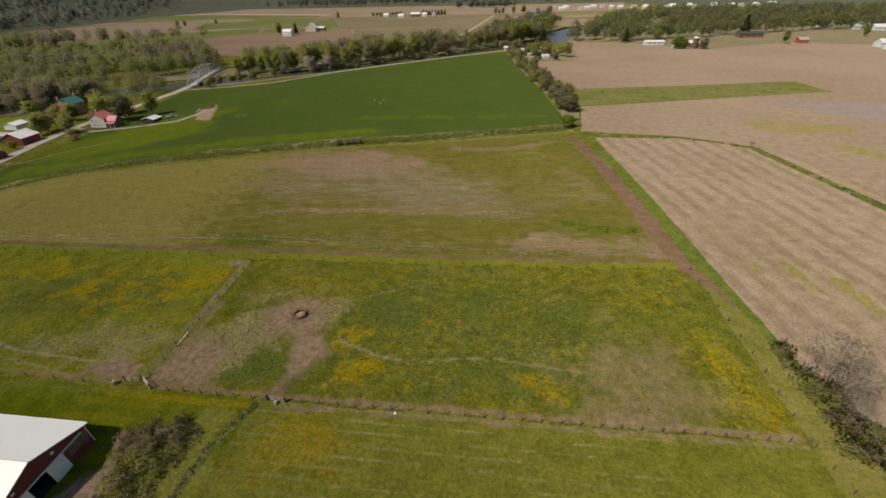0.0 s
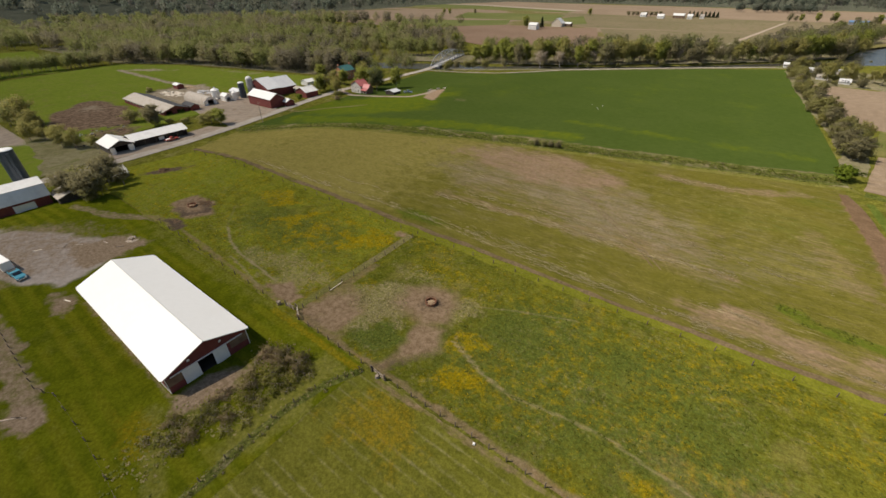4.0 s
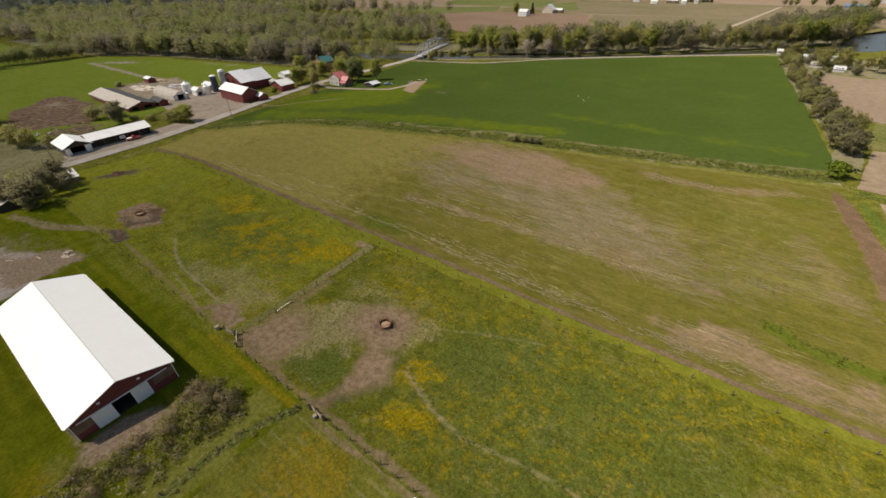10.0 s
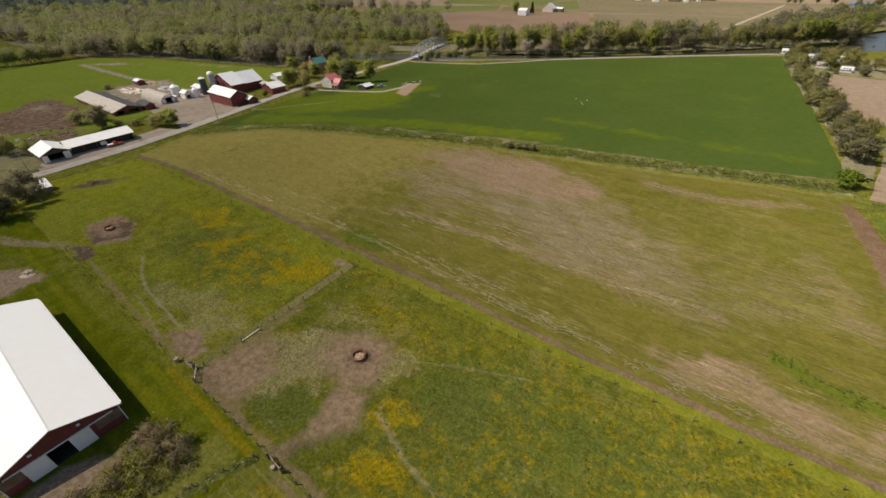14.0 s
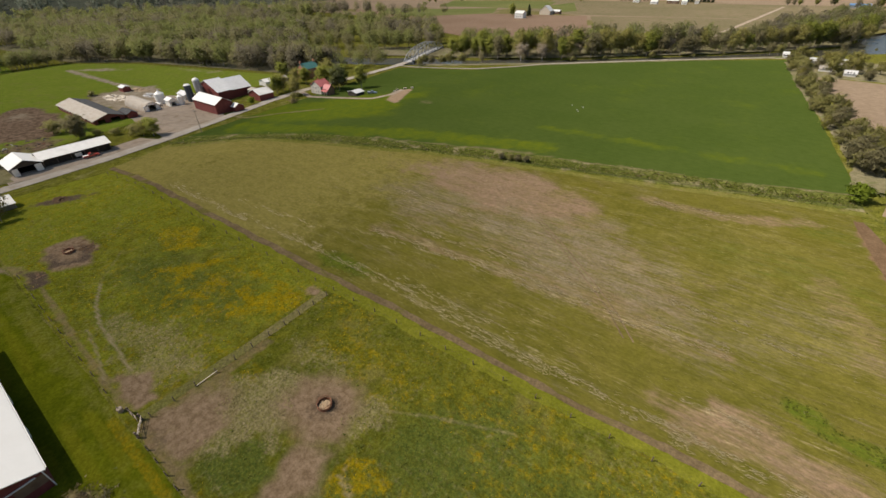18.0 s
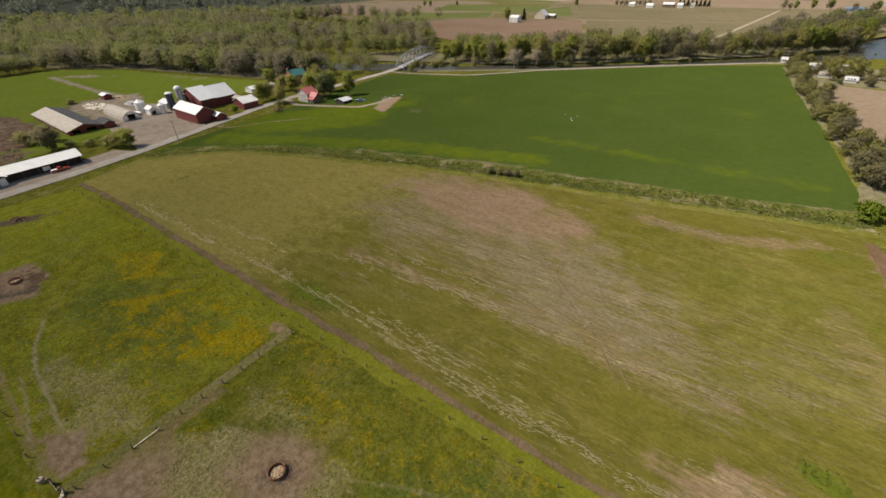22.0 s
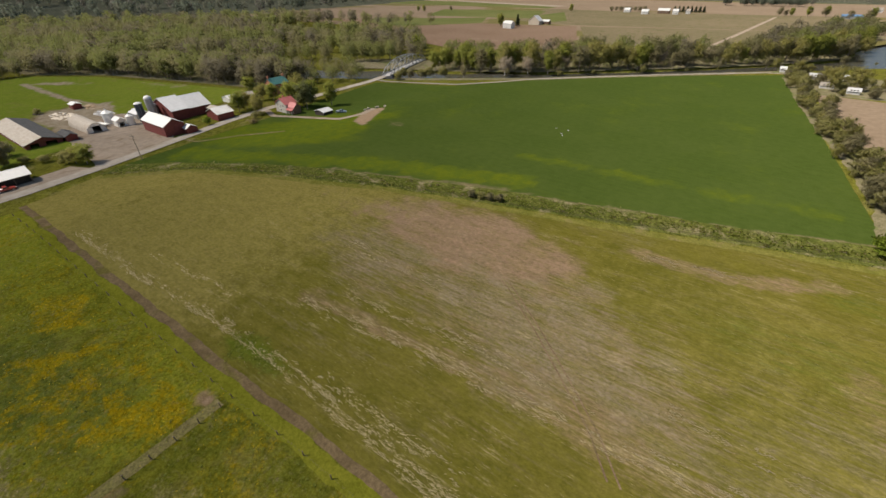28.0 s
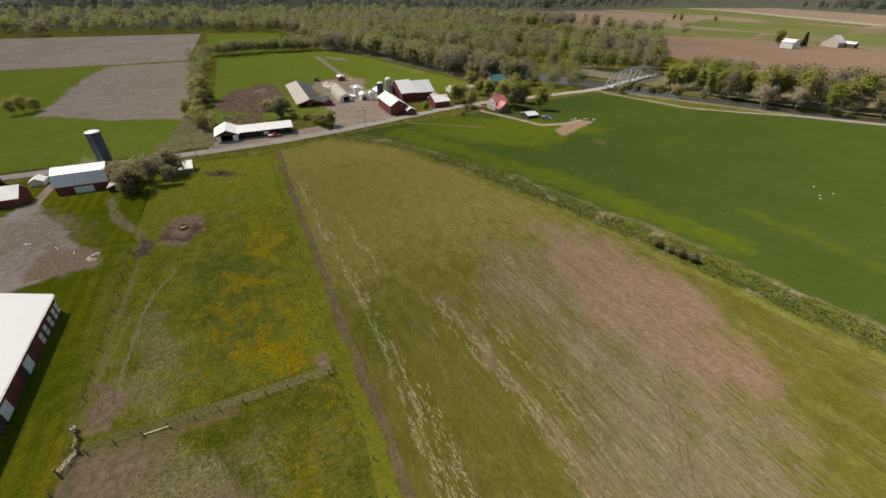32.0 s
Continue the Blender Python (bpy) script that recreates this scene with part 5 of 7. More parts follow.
# ---- the farmyard ----
# roof_m2 colours the slope turned from the sun far darker.
lbarn, L, W = gable_building("cow_barn", -299, -247.5, 101.8, 115.0, 2.5, 4.5, m_red_wall, m_grey_roof, "long low barn with a weathered metal roof", over=0.6, roof_m2=m_dark_roof, holes={"e": [(-5, -2, 0, 2.4), (0.5, 4.4, 0, 2.4)]})
for i in range(11):
    window_on(lbarn, "s", L, W, -21 + 4.2 * i, 1.1, 1.6, 1.1)
lean2, _, _ = gable_building("shed", -258, -247.5, 116.2, 120.5, 2.4, 3.4, m_red_wall, m_dark_roof, "dark red lean-to on the long barn", over=0.4, category="shed")
q = thing("quonset_hut", -264, 129.6, 0, 0, "round-roofed grey metal hut with a dark doorway", "hut")
arc = [(4.2 * math.cos(a), 4.6 * math.sin(a)) for a in np.linspace(0, math.pi, 17)]
part("shell", prism(arc + [(a * 0.965, z * 0.965) for a, z in arc[::-1]], -12.5, 12.5, "x"), m_grey_roof, q)
part("end_wall", join(prism([(a * 0.96, z * 0.96) for a, z in arc if z > 2.9] , 12.0, 12.2, "x"), boxes((12.0, 12.2, -3.95, -1.6, 0, 2.9), (12.0, 12.2, 1.8, 3.95, 0, 2.9))), m_white, q, "white end wall")
part("back_wall", prism([(a * 0.96, z * 0.96) for a, z in arc], -12.2, -12.0, "x"), m_grey, q)


def grain_bin(x, y, r, h, label="white steel grain bin with a cone roof"):
    ob = thing("grain_bin", x, y, 0, 0, label, "bin")
    part("body", tube(r, r, 0, h, 24), m_white, ob)
    part("roof", tube(r * 1.04, 0.25, h, h + r * 0.6, 24), m_white_roof, ob)
    part("hatch", tube(0.35, 0.35, h + r * 0.55, h + r * 0.75, 12), m_grey, ob)


grain_bin(-264.5, 139.5, 2.4, 5.2)
grain_bin(-252.2, 144.6, 1.7, 4.4)
feedshed, L, W = gable_building("shed", -258, -252.6, 138.6, 142.8, 3.0, 4.2, m_white, m_white_roof, "white feed shed beside the bins", over=0.3, category="shed", holes={"e": [(-1.2, 1.0, 0, 2.2)]})
tank = thing("trailer", -262, 135.2, 0, 20, "white flat farm trailer", "trailer")
part("bed", boxes((-3.5, 3.5, -1.2, 1.2, 0.9, 1.4), bevel=0.05), m_white, tank)
for sx in (-1.6, -0.6):
    for sy in (-1.1, 1.1):
        w_bm = tube(0.4, 0.4, -0.12, 0.12, 14)
        bmesh.ops.rotate(w_bm, verts=w_bm.verts, matrix=Matrix.Rotation(radians(90), 3, "X"))
        bmesh.ops.translate(w_bm, verts=w_bm.verts, vec=(sx, sy, 0.4))
        part("wheel", w_bm, m_rubber, tank)
part("drawbar", bar((3.5, 0, 1.0), (5.0, 0, 0.5), 0.15), m_grey, tank)
silo(-254.0, 151.0, 1.8, 8.6, m_silo_blue, m_white, "dark blue farm silo with a white cap", cap_h=0.8)
silo(-251.5, 155.4, 1.8, 10.6, m_concrete, m_white, "tall grey silo with a white dome", cap_h=1.5)
silo(-254.0, 158.2, 1.1, 6.4, m_silo_grey, m_grey, "small grey silo beside the barn", 5, 1.0)
shed_f, _, _ = gable_building("shed", -268, -259, 150, 156, 2.6, 3.8, m_grey, m_silver_roof, "low grey shed behind the silos", over=0.3, category="shed")
rbarn, L, W = gable_building("barn", -237.5, -215.4, 144.4, 153.6, 5.0, 7.6, m_red_wall, m_white_roof, "red barn with a bright white roof beside the road", over=0.4)
annex, _, _ = gable_building("shed", -216.5, -212.6, 152.5, 157.6, 2.5, 3.8, m_red_wall, m_white_roof, "small red shed with a white roof", over=0.25, category="shed")
bbarn, L, W = gable_building("barn", -262, -239, 159.5, 168, 5.2, 10.0, m_red_wall, m_silver_roof, "large red bank barn with a silver roof", "y", over=0.5)
bbarn2, L, W = gable_building("barn", -258, -240.3, 168, 180, 4.6, 9.4, m_red_wall, m_silver_roof, "red barn wing with a silver roof", "y", over=0.5)
ebarn, L, W = gable_building("barn", -231, -220.4, 172.4, 181.2, 3.4, 5.6, m_red_wall, m_white_roof_y, "small dark red barn with a white roof", "y", over=0.4)
lowlink, _, _ = gable_building("shed", -240, -231.5, 177.5, 182.5, 2.8, 3.8, m_dark, m_grey_roof, "low dark link shed", over=0.3, category="shed")
osh, _, _ = gable_building("shed", -317, -310.6, 138.3, 142.6, 2.6, 3.4, m_red_wall, m_white_roof, "small dark red field shed with a white roof", over=0.3, category="shed")
w1, _, _ = gable_building("shed", -257, -249.5, 196, 203, 2.4, 3.6, m_white, m_white_roof_y, "white garage behind the lawn", "y", over=0.3, category="shed")
w2_, _, _ = gable_building("shed", -256, -250, 206, 213, 2.3, 3.3, m_white, m_grey_roof, "white garage behind the lawn", "y", over=0.3, category="shed")

# ---- the two farmhouses ----
house, L, W = gable_building("house", -211.5, -202.6, 200.8, 208.0, 4.6, 7.2, m_old_white, m_red_roof, "white farmhouse with a red metal roof", "y", over=0.4, category="house")
for a in (-2.4, 0, 2.4):
    window_on(house, "s", L, W, a, 2.9, 0.8, 1.2)
    window_on(house, "s", L, W, a, 0.8, 0.8, 1.2)
for a in (-3, 0, 3):
    window_on(house, "w", L, W, a * 0.7, 2.9, 0.8, 1.2)
    window_on(house, "w", L, W, a * 0.7, 0.8, 0.8, 1.2)
part("chimney", boxes((-0.5, 0.4, 0.9, 1.6, 5.5, 8.0)), m_brick, house, "brick chimney")
ell, L, W = gable_building("house", -202.4, -197.5, 202.0, 206.4, 3.4, 5.4, m_brown_wall, m_red_roof, "lower brown house wing with a red roof", over=0.35, category="house")
part("porch_roof", prism([(-4.1, 2.2), (-2.21, 2.9), (-2.21, 3.0), (-4.1, 2.3)], -2.5, 2.5, "x"), m_red_roof, ell, "red porch roof")
for px in (-2.3, 0, 2.3):
    part("porch_post", boxes((px - 0.07, px + 0.07, -4.05, -3.91, 0, 2.25)), m_white, ell)
for a in (-1.5, 1.5):
    window_on(ell, "s", L, W, a, 0.9, 0.8, 1.2)
bhouse, L, W = gable_building("house", -252, -243.5, 222.5, 234, 6.2, 9.2, m_brick, m_green_roof, "red brick house with a green metal roof", "y", over=0.35, category="house")
for a in (-4, -1.3, 1.3, 4):
    for z in (1.0, 3.9):
        window_on(bhouse, "s", L, W, a, z, 0.9, 1.5)
for a in (-2.5, 0, 2.5):
    for z in (1.0, 3.9):
        window_on(bhouse, "w", L, W, a, z, 0.9, 1.5)
for y in (-5.4, 5.4):
    part("chimney", boxes((y - 0.4, y + 0.4, -0.5, 0.5, 8.0, 10.6)), m_brick, bhouse)
carport, L, W = gable_building("shed", -188.5, -181.5, 208.2, 214.4, 2.0, 2.9, m_dark, m_silver_roof, "low dark garden shed with a pale metal roof", "y", over=0.35, category="shed")

# ---- bridge ----
bridge = thing("bridge", -225.5, 306, 0.2, math.degrees(math.atan2(74, -22)), "grey steel truss bridge over the river", "bridge")
SPAN, HALF = 74.0, 3.4
part("deck", boxes((-1, SPAN + 1, -HALF, HALF, -0.5, 0.0)), m_concrete, bridge)
nb = 10
top = [7.8 * (1 - (2 * i / nb - 1) ** 2) ** 0.6 + 0.3 for i in range(nb + 1)]
for sy in (-HALF, HALF):
    xs = [SPAN * i / nb for i in range(nb + 1)]
    part("bottom_chord", bar((0, sy, 0.2), (SPAN, sy, 0.2), 0.4), m_steel, bridge)
    for i in range(nb):
        part("top_chord", bar((xs[i], sy, top[i]), (xs[i + 1], sy, top[i + 1]), 0.45), m_steel, bridge)
        if 0 < i:
            part("vertical", bar((xs[i], sy, 0.2), (xs[i], sy, top[i]), 0.3), m_steel, bridge)
            lo, hi = ((i, i + 1) if i >= nb / 2 else (i + 1, i))
            if i < nb - 1:
                part("diagonal", bar((xs[hi], sy, 0.2), (xs[lo], sy, top[lo]), 0.22), m_steel, bridge)
    part("guard_rail", bar((0, sy * 0.94, 1.0), (SPAN, sy * 0.94, 1.0), 0.12, 0.3), m_steel, bridge)
for i in range(2, nb - 1):
    part("portal_strut", bar((SPAN * i / nb, -HALF, top[i]), (SPAN * i / nb, HALF, top[i]), 0.3), m_steel, bridge)
    if i < nb - 2:
        part("sway_brace", bar((SPAN * i / nb, -HALF, top[i]), (SPAN * (i + 1) / nb, HALF, top[i + 1]), 0.18), m_steel, bridge)
for x in (1.0, SPAN - 1.0):
    part("abutment", boxes((x - 1.2, x + 1.2, -4.2, 4.2, -3.6, -0.5)), m_concrete, bridge, "concrete abutment")

# ---- distant farms ----
def far_house(x, y, l, w, e, r, wall, roof, label, ra="x", cat="house"):
    ob, L, W = gable_building(cat, x - l / 2, x + l / 2, y - w / 2, y + w / 2, e, r, wall, roof, label, ra, over=0.4, category=cat)
    for a in (-L * 0.5, 0, L * 0.5):
        window_on(ob, "s", L, W, a, 1.2, 1.0, 1.5)
    return ob


far_house(-303, 649, 13, 11, 6, 9, m_white, m_white_roof, "white farmhouse on the far plain")
far_house(-292, 715, 17, 14, 5, 12, m_pale_wood, m_white_roof_y, "cream barn on the far plain", "y", "barn")
far_house(-283, 726, 18, 8, 4, 6, m_brown_wall, m_white_roof, "low barn on the far plain", cat="barn")
for x, y, l, w, e in ((-200, 1000, 12, 9, 4), (-172, 1024, 20, 11, 5), (-150, 1012, 9, 8, 5), (-133, 1040, 7, 7, 4), (-240, 1030, 11, 8, 4)):
    far_house(x, y, l, w, e, e + 3.5, m_white if l < 15 else m_brown_wall, m_white_roof if l > 8 else m_grey_roof, "white building of a far farmstead", cat="barn")
far_house(100, 1040, 26, 12, 4, 6, m_grey, plain("blue_roof_metal", (0.10, 0.2, 0.33), (0.13, 0.24, 0.38)), "far shed with a blue roof", cat="shed")
for x, y, l, w, e, wm, rm_ in ((15, 476, 3.6, 3.6, 2.2, m_white, m_white_roof), (38, 428, 7, 4, 1.8, m_white, m_grey_roof), (50, 418, 6, 4, 1.8, m_white, m_silver_roof), (44, 450, 6, 4.5, 1.8, m_grey, m_grey_roof), (33, 460, 6, 4, 1.8, m_grey, m_silver_roof), (48, 462, 6, 4, 1.8, m_white, m_silver_roof)):
    far_house(x, y, l, w, e, e + 1.5, wm, rm_, "small pale house among the hedge trees")
far_house(174, 506, 20, 7, 3.0, 4.4, m_white, m_white_roof, "long white trailer home beyond the tan field")
far_house(190, 482, 9, 8, 5, 8, m_white, m_white_roof, "white farmhouse with trees")
far_house(206, 486, 10, 7, 4, 6, m_brown_wall, m_white_roof, "brown shed beside the silo", cat="shed")
silo(203, 474, 2.4, 9.5, m_brown_wall, m_white, "far brown silo with a white cap", 4, 1.2)
far_house(323, 508, 9, 7, 3.4, 5.6, plain("bright_red_boards", (0.42, 0.06, 0.04), (0.48, 0.08, 0.05)), m_grey_roof, "bright red barn at the tan field's edge", cat="barn")
for x, y, l in ((468, 640, 18), (482, 622, 24), (380, 474, 20), (372, 455, 14), (440, 660, 16)):
    far_house(x, y, l, 10, 4, 7, m_white, m_white_roof, "pale house at the far field edge")
far_house(300, 566, 26, 10, 4, 6, m_brown_wall, m_dark_roof, "dark low building before the wood", cat="shed")
for i in range(26):
    x, y = 150 + 21 * i + rng.uniform(-8, 8), 1180 + rng.uniform(-40, 60)
    far_house(x, y, rng.uniform(9, 16), 9, 4, 7, m_white, m_white_roof if i % 3 else m_grey_roof, "pale far village house")

# ---- trees ----
def cone_pieces(segs, sides):
    """Tapered limbs (p, q, r0, r1) as vertices and faces."""
    vs, fs = [], []
    for p, q, r0, r1 in segs:
        p, q = Vector(p), Vector(q)
        rot = (q - p).to_track_quat("Z", "Y")
        b = len(vs)
        for c, r in ((p, r0), (q, r1)):
            for i in range(sides):
                a = 2 * math.pi * i / sides
                vs.append(tuple(c + rot @ Vector((math.cos(a) * r, math.sin(a) * r, 0))))
        for i in range(sides):
            j = (i + 1) % sides
            fs.append((b + i, b + j, b + sides + j, b + sides + i))
    return vs, fs


def cards(centres, size, r, long=1.0, flat=0.0, heart=None):
    """Small bent leaf sprays (or slivers of twig when long) at the centres, facing out of the crown's heart."""
    n = len(centres)
    c = np.asarray(centres)
    d = r.normal(size=(n, 3))
    d[:, 2] *= 1 - flat
    d /= np.linalg.norm(d, axis=1)[:, None]
    e = np.cross(d, r.normal(size=(n, 3)))
    e /= np.linalg.norm(e, axis=1)[:, None]
    s = size * r.uniform(0.6, 1.4, (n, 1))
    u, v = d * s * long, e * s * 0.5
    bend = np.cross(u, v)
    bend *= 0.35 * s / (np.linalg.norm(bend, axis=1)[:, None] + 1e-9)
    q = np.stack((c - u * 0.5 - v, c - u * 0.5 + v * 0.6, c + u * 0.5 + v + bend, c + u * 0.6 - v * 0.5), 1)
    heart = np.array(heart if heart is not None else (0, 0, c[:, 2].mean() * 0.75))
    out = c - heart
    out /= np.linalg.norm(out, axis=1)[:, None] + 1e-9
    face = np.cross(q[:, 1] - q[:, 0], q[:, 3] - q[:, 0])
    turn = (face * out).sum(1) < 0
    q[turn] = q[turn][:, ::-1]
    out = out + r.normal(size=(n, 3)) * 0.35 + (0, 0, 0.55)
    out /= np.linalg.norm(out, axis=1)[:, None]
    return q.reshape(-1, 3), np.arange(4 * n).reshape(n, 4), np.repeat(out, 4, 0)


def tree_shape(seed, h, rad, leaves, size, style="round"):
    """Trunk and crown of one tree: limbs that rise from the trunk, and leaf places along them."""
    r = np.random.default_rng(seed)
    base = {"round": 0.1, "tall": 0.1, "bush": 0.03, "bare": 0.14}.get(style, 0.16)
    fat = {"round": 1.0, "tall": 0.85, "bush": 1.05, "bare": 0.95}[style]
    tr = max(0.05, h * 0.016)
    lean = r.uniform(-0.05, 0.05, 2) * h
    mid = (lean[0] * 0.4, lean[1] * 0.4, h * 0.45)
    topp = (lean[0], lean[1], h * 0.93)
    segs = [((0, 0, -0.1), mid, tr, tr * 0.65), (mid, topp, tr * 0.65, tr * 0.12)]
    ends = [((lean[0] * 0.7, lean[1] * 0.7, h * 0.7), (topp[0], topp[1], h * 0.95))]
    k = 17 if style != "bush" else 14
    for i in range(k):
        f = base + (0.78 - base) * (i + r.uniform(0, 0.9)) / k
        z0 = h * f
        g = min(1, z0 / (h * 0.45))
        p = (mid[0] * g, mid[1] * g, z0)
        a = i * 2.4 + r.uniform(-0.5, 0.5)
        z1 = z0 + h * r.uniform(0.12, 0.26) * (1.15 - f)
        out = rad * fat * math.sqrt(max(0.08, 1 - ((z1 / h - 0.5) / 0.56) ** 2)) * r.uniform(0.6, 1.05)
        q = (p[0] + math.cos(a) * out, p[1] + math.sin(a) * out, z1)
        segs.append((p, q, tr * 0.38, tr * 0.09))
        ends.append((p, q))
        for _ in range(2):
            t = r.uniform(0.4, 0.85)
            m = tuple(p[j] + (q[j] - p[j]) * t for j in range(3))
            e = (m[0] + r.normal() * rad * 0.28, m[1] + r.normal() * rad * 0.28, m[2] + h * r.uniform(0.04, 0.13))
            segs.append((m, e, tr * 0.18, tr * 0.05))
            ends.append((m, e))
    A, B = np.array([e[0] for e in ends]), np.array([e[1] for e in ends])
    which = r.integers(0, len(ends), leaves)
    t = r.uniform(0.35, 1.1, (leaves, 1))
    c = A[which] + (B - A)[which] * t + r.normal(size=(leaves, 3)) * np.array((rad * 0.15, rad * 0.15, h * 0.045))
    c[:, 2] = np.clip(c[:, 2], h * base * 0.5, h * 1.04)
    return segs, c, r


def mesh_from(name, vs, fs, material, normals=None):
    me = bpy.data.meshes.new(name)
    me.from_pydata(np.asarray(vs).tolist(), [], np.asarray(fs).tolist())
    me.materials.append(material)
    if normals is not None:
        me.polygons.foreach_set("use_smooth", np.ones(len(me.polygons), bool))
        me.normals_split_custom_set_from_vertices(np.asarray(normals).tolist())
    return me


def tree_kind(seed, h, rad, leaves, size, leaf_m, bark_m=None, style="round", long=1.0):
    segs, c, r = tree_shape(seed, h, rad, leaves, size, style)
    vs, fs = cone_pieces(segs, 5)
    lv, lf, ln = cards(c, size, r, long)
    return mesh_from("trunk", vs, fs, bark_m or m_bark), mesh_from("crown", lv, lf, leaf_m, ln)


def spruce_kind(seed, h, rad):
    r = np.random.default_rng(seed)
    segs = [((0, 0, -0.1), (0, 0, h), h * 0.02, 0.02)]
    z = r.uniform(0.06, 1.0, 900) ** 0.8
    a = r.uniform(0, 2 * math.pi, 900)
    d = rad * (1 - z) ** 0.9 * np.sqrt(r.uniform(0.15, 1, 900)) * (0.85 + 0.25 * np.sin(z * 60))
    c = np.c_[np.cos(a) * d, np.sin(a) * d, z * h]
    vs, fs = cone_pieces(segs, 6)
    lv, lf, ln = cards(c, h * 0.055, r, 1.6, 0.5)
    return mesh_from("trunk", vs, fs, m_bark), mesh_from("crown", lv, lf, m_leaf_dark, ln)


KINDS = {
    "fresh": [tree_kind(s, 16, 5.0, 2600, 0.48, m_leaf_fresh, style="tall") for s in (1, 2, 3)],
    "olive": [tree_kind(s, 16, 5.3, 2300, 0.46, m_leaf_olive) for s in (4, 5, 6)],
    "brown": [tree_kind(s, 15, 4.8, 1400, 0.3, m_leaf_brown, style="bare", long=2.4) for s in (7, 8)],
    "bare": [tree_kind(s, 15, 6.0, 2400, 0.13, m_twig, m_pale_bark, "bare", 9.0) for s in (9, 10)],
    "green": [tree_kind(s, 10, 4.8, 2200, 0.45, m_leaf_green) for s in (11, 12)],
    "scrub": [tree_kind(s, 6, 3.3, 2000, 0.27, m_leaf_bush, style="bush") for s in (13, 14)],
    "bramble": [tree_kind(s, 1.7, 2.6, 480, 0.11, m_bramble, style="bush", long=5.0) for s in (15, 16)] + [tree_kind(s, 1.5, 2.5, 520, 0.14, m_shrub, style="bush", long=2.0) for s in (25, 26)],
    "twiggy": [tree_kind(s, 7.5, 4.4, 1000, 0.045, m_twig, m_bark, "bare", 17.0) for s in (17, 18)],
    "brush": [tree_kind(19, 8, 3.8, 2000, 0.22, m_leaf_bush, style="bush", long=2.5), tree_kind(20, 8, 3.8, 2000, 0.19, m_leaf_brown, style="bush", long=3.5)],
    "spruce": [spruce_kind(21, 12, 3.6)],
    "shade": [tree_kind(27, 12, 4.4, 3200, 0.4, m_leaf_shade)],
    "bush": [tree_kind(s, 3.0, 1.7, 2200, 0.22, m_leaf_green, style="round") for s in (22,)],
    "weed": [tree_kind(s, 0.9, 1.5, 170, 0.14, m_shrub, style="bush", long=1.5) for s in (23, 24)],
}
LABELS = {
    "fresh": "broad tree in fresh yellow-green spring leaf", "olive": "broad tree in thin olive spring leaf", "brown": "budding tree with brown twigs", "bare": "pale bare sycamore by the river", "green": "round green tree in full leaf",
    "scrub": "low olive scrub tree in a hedge", "bramble": "tangled brown bramble thicket", "twiggy": "bare grey twiggy tree beside the stubble", "brush": "brushy brown-olive tree without leaves", "spruce": "dark green spruce beside the farmhouse",
    "shade": "broad dark green shade tree beside the farmhouse",
    "bush": "round bright green bush at the field corner", "weed": "small weedy shrub on the ditch bank",
}
SHRUBS = ("bramble", "bush", "weed")
tree_rng = np.random.default_rng(33)


def plant(kind, x, y, size=1.0, wide=1.0, z=0.0, group=""):
    name = "shrub" if kind in SHRUBS else "tree"
    ob = new(name)
    ob.empty_display_size = 0.3
    a = tree_rng.uniform(0, 360)
    u, v, h, k = (float(q) for q in settle(x, y))
    ob.matrix_basis = pose(u, v, h + z, 0, 0, a) @ Matrix.Diagonal((k * size * wide, k * size * wide, k * size, 1))
    tagged(ob, LABELS[kind], name, group)
    pick = KINDS[kind][tree_rng.integers(len(KINDS[kind]))]
    for nm, me in zip(("trunk", "crown"), pick):
        o = new(nm, me)
        o.parent = ob
    return ob


def line_points(pts, n, spread):
    p = resample(pts, max(2, n))
    return p + tree_rng.normal(size=p.shape) * spread


# river belt on the far bank and a few trees on the near bank
belt = ("fresh", "olive", "fresh", "olive", "brown", "fresh", "olive", "brown")
for row, (off, n) in enumerate(((0, 76),)):
    line = (RIVER_MID + RIVER_N * (RIVER_HALF[:, None] + 6 + off))[4:11]
    for i, (x, y) in enumerate(line_points(line, n, 4)):
        if abs((x + 240) * 0.96 + (y - 365) * 0.28) < 9 and y < 420:
            continue
        brown = -75 < x < 10
        kind = "brown" if brown and tree_rng.random() < 0.55 else belt[tree_rng.integers(len(belt))]
        plant(kind, x, y, tree_rng.uniform(0.95, 1.4) * (0.85 if brown else 1), 0.95, -0.5, "river trees")
for x, y, s in ((-150, 352, 0.9), (-138, 366, 0.85), (-120, 392, 0.8), (-62, 445, 0.8), (-182, 350, 0.7)):
    plant("bare", x - 4, y + 6, s, 1.1, -1.0, "river trees")
for x, y in line_points([(-196, 314), (-129, 362), (-60, 424), (10, 482), (80, 545)], 12, 3):
    plant(("scrub", "brush", "brown")[tree_rng.integers(3)], x - 2, y + 3, tree_rng.uniform(0.35, 0.75), 1.0, -0.5, "river trees")
for x, y in ((-206, 311), (-200, 316), (-212, 309), (-209, 300), (-196, 320), (-188, 326)):
    plant("brush", x, y, tree_rng.uniform(0.7, 1.0), 1.0, -0.4, "river trees")
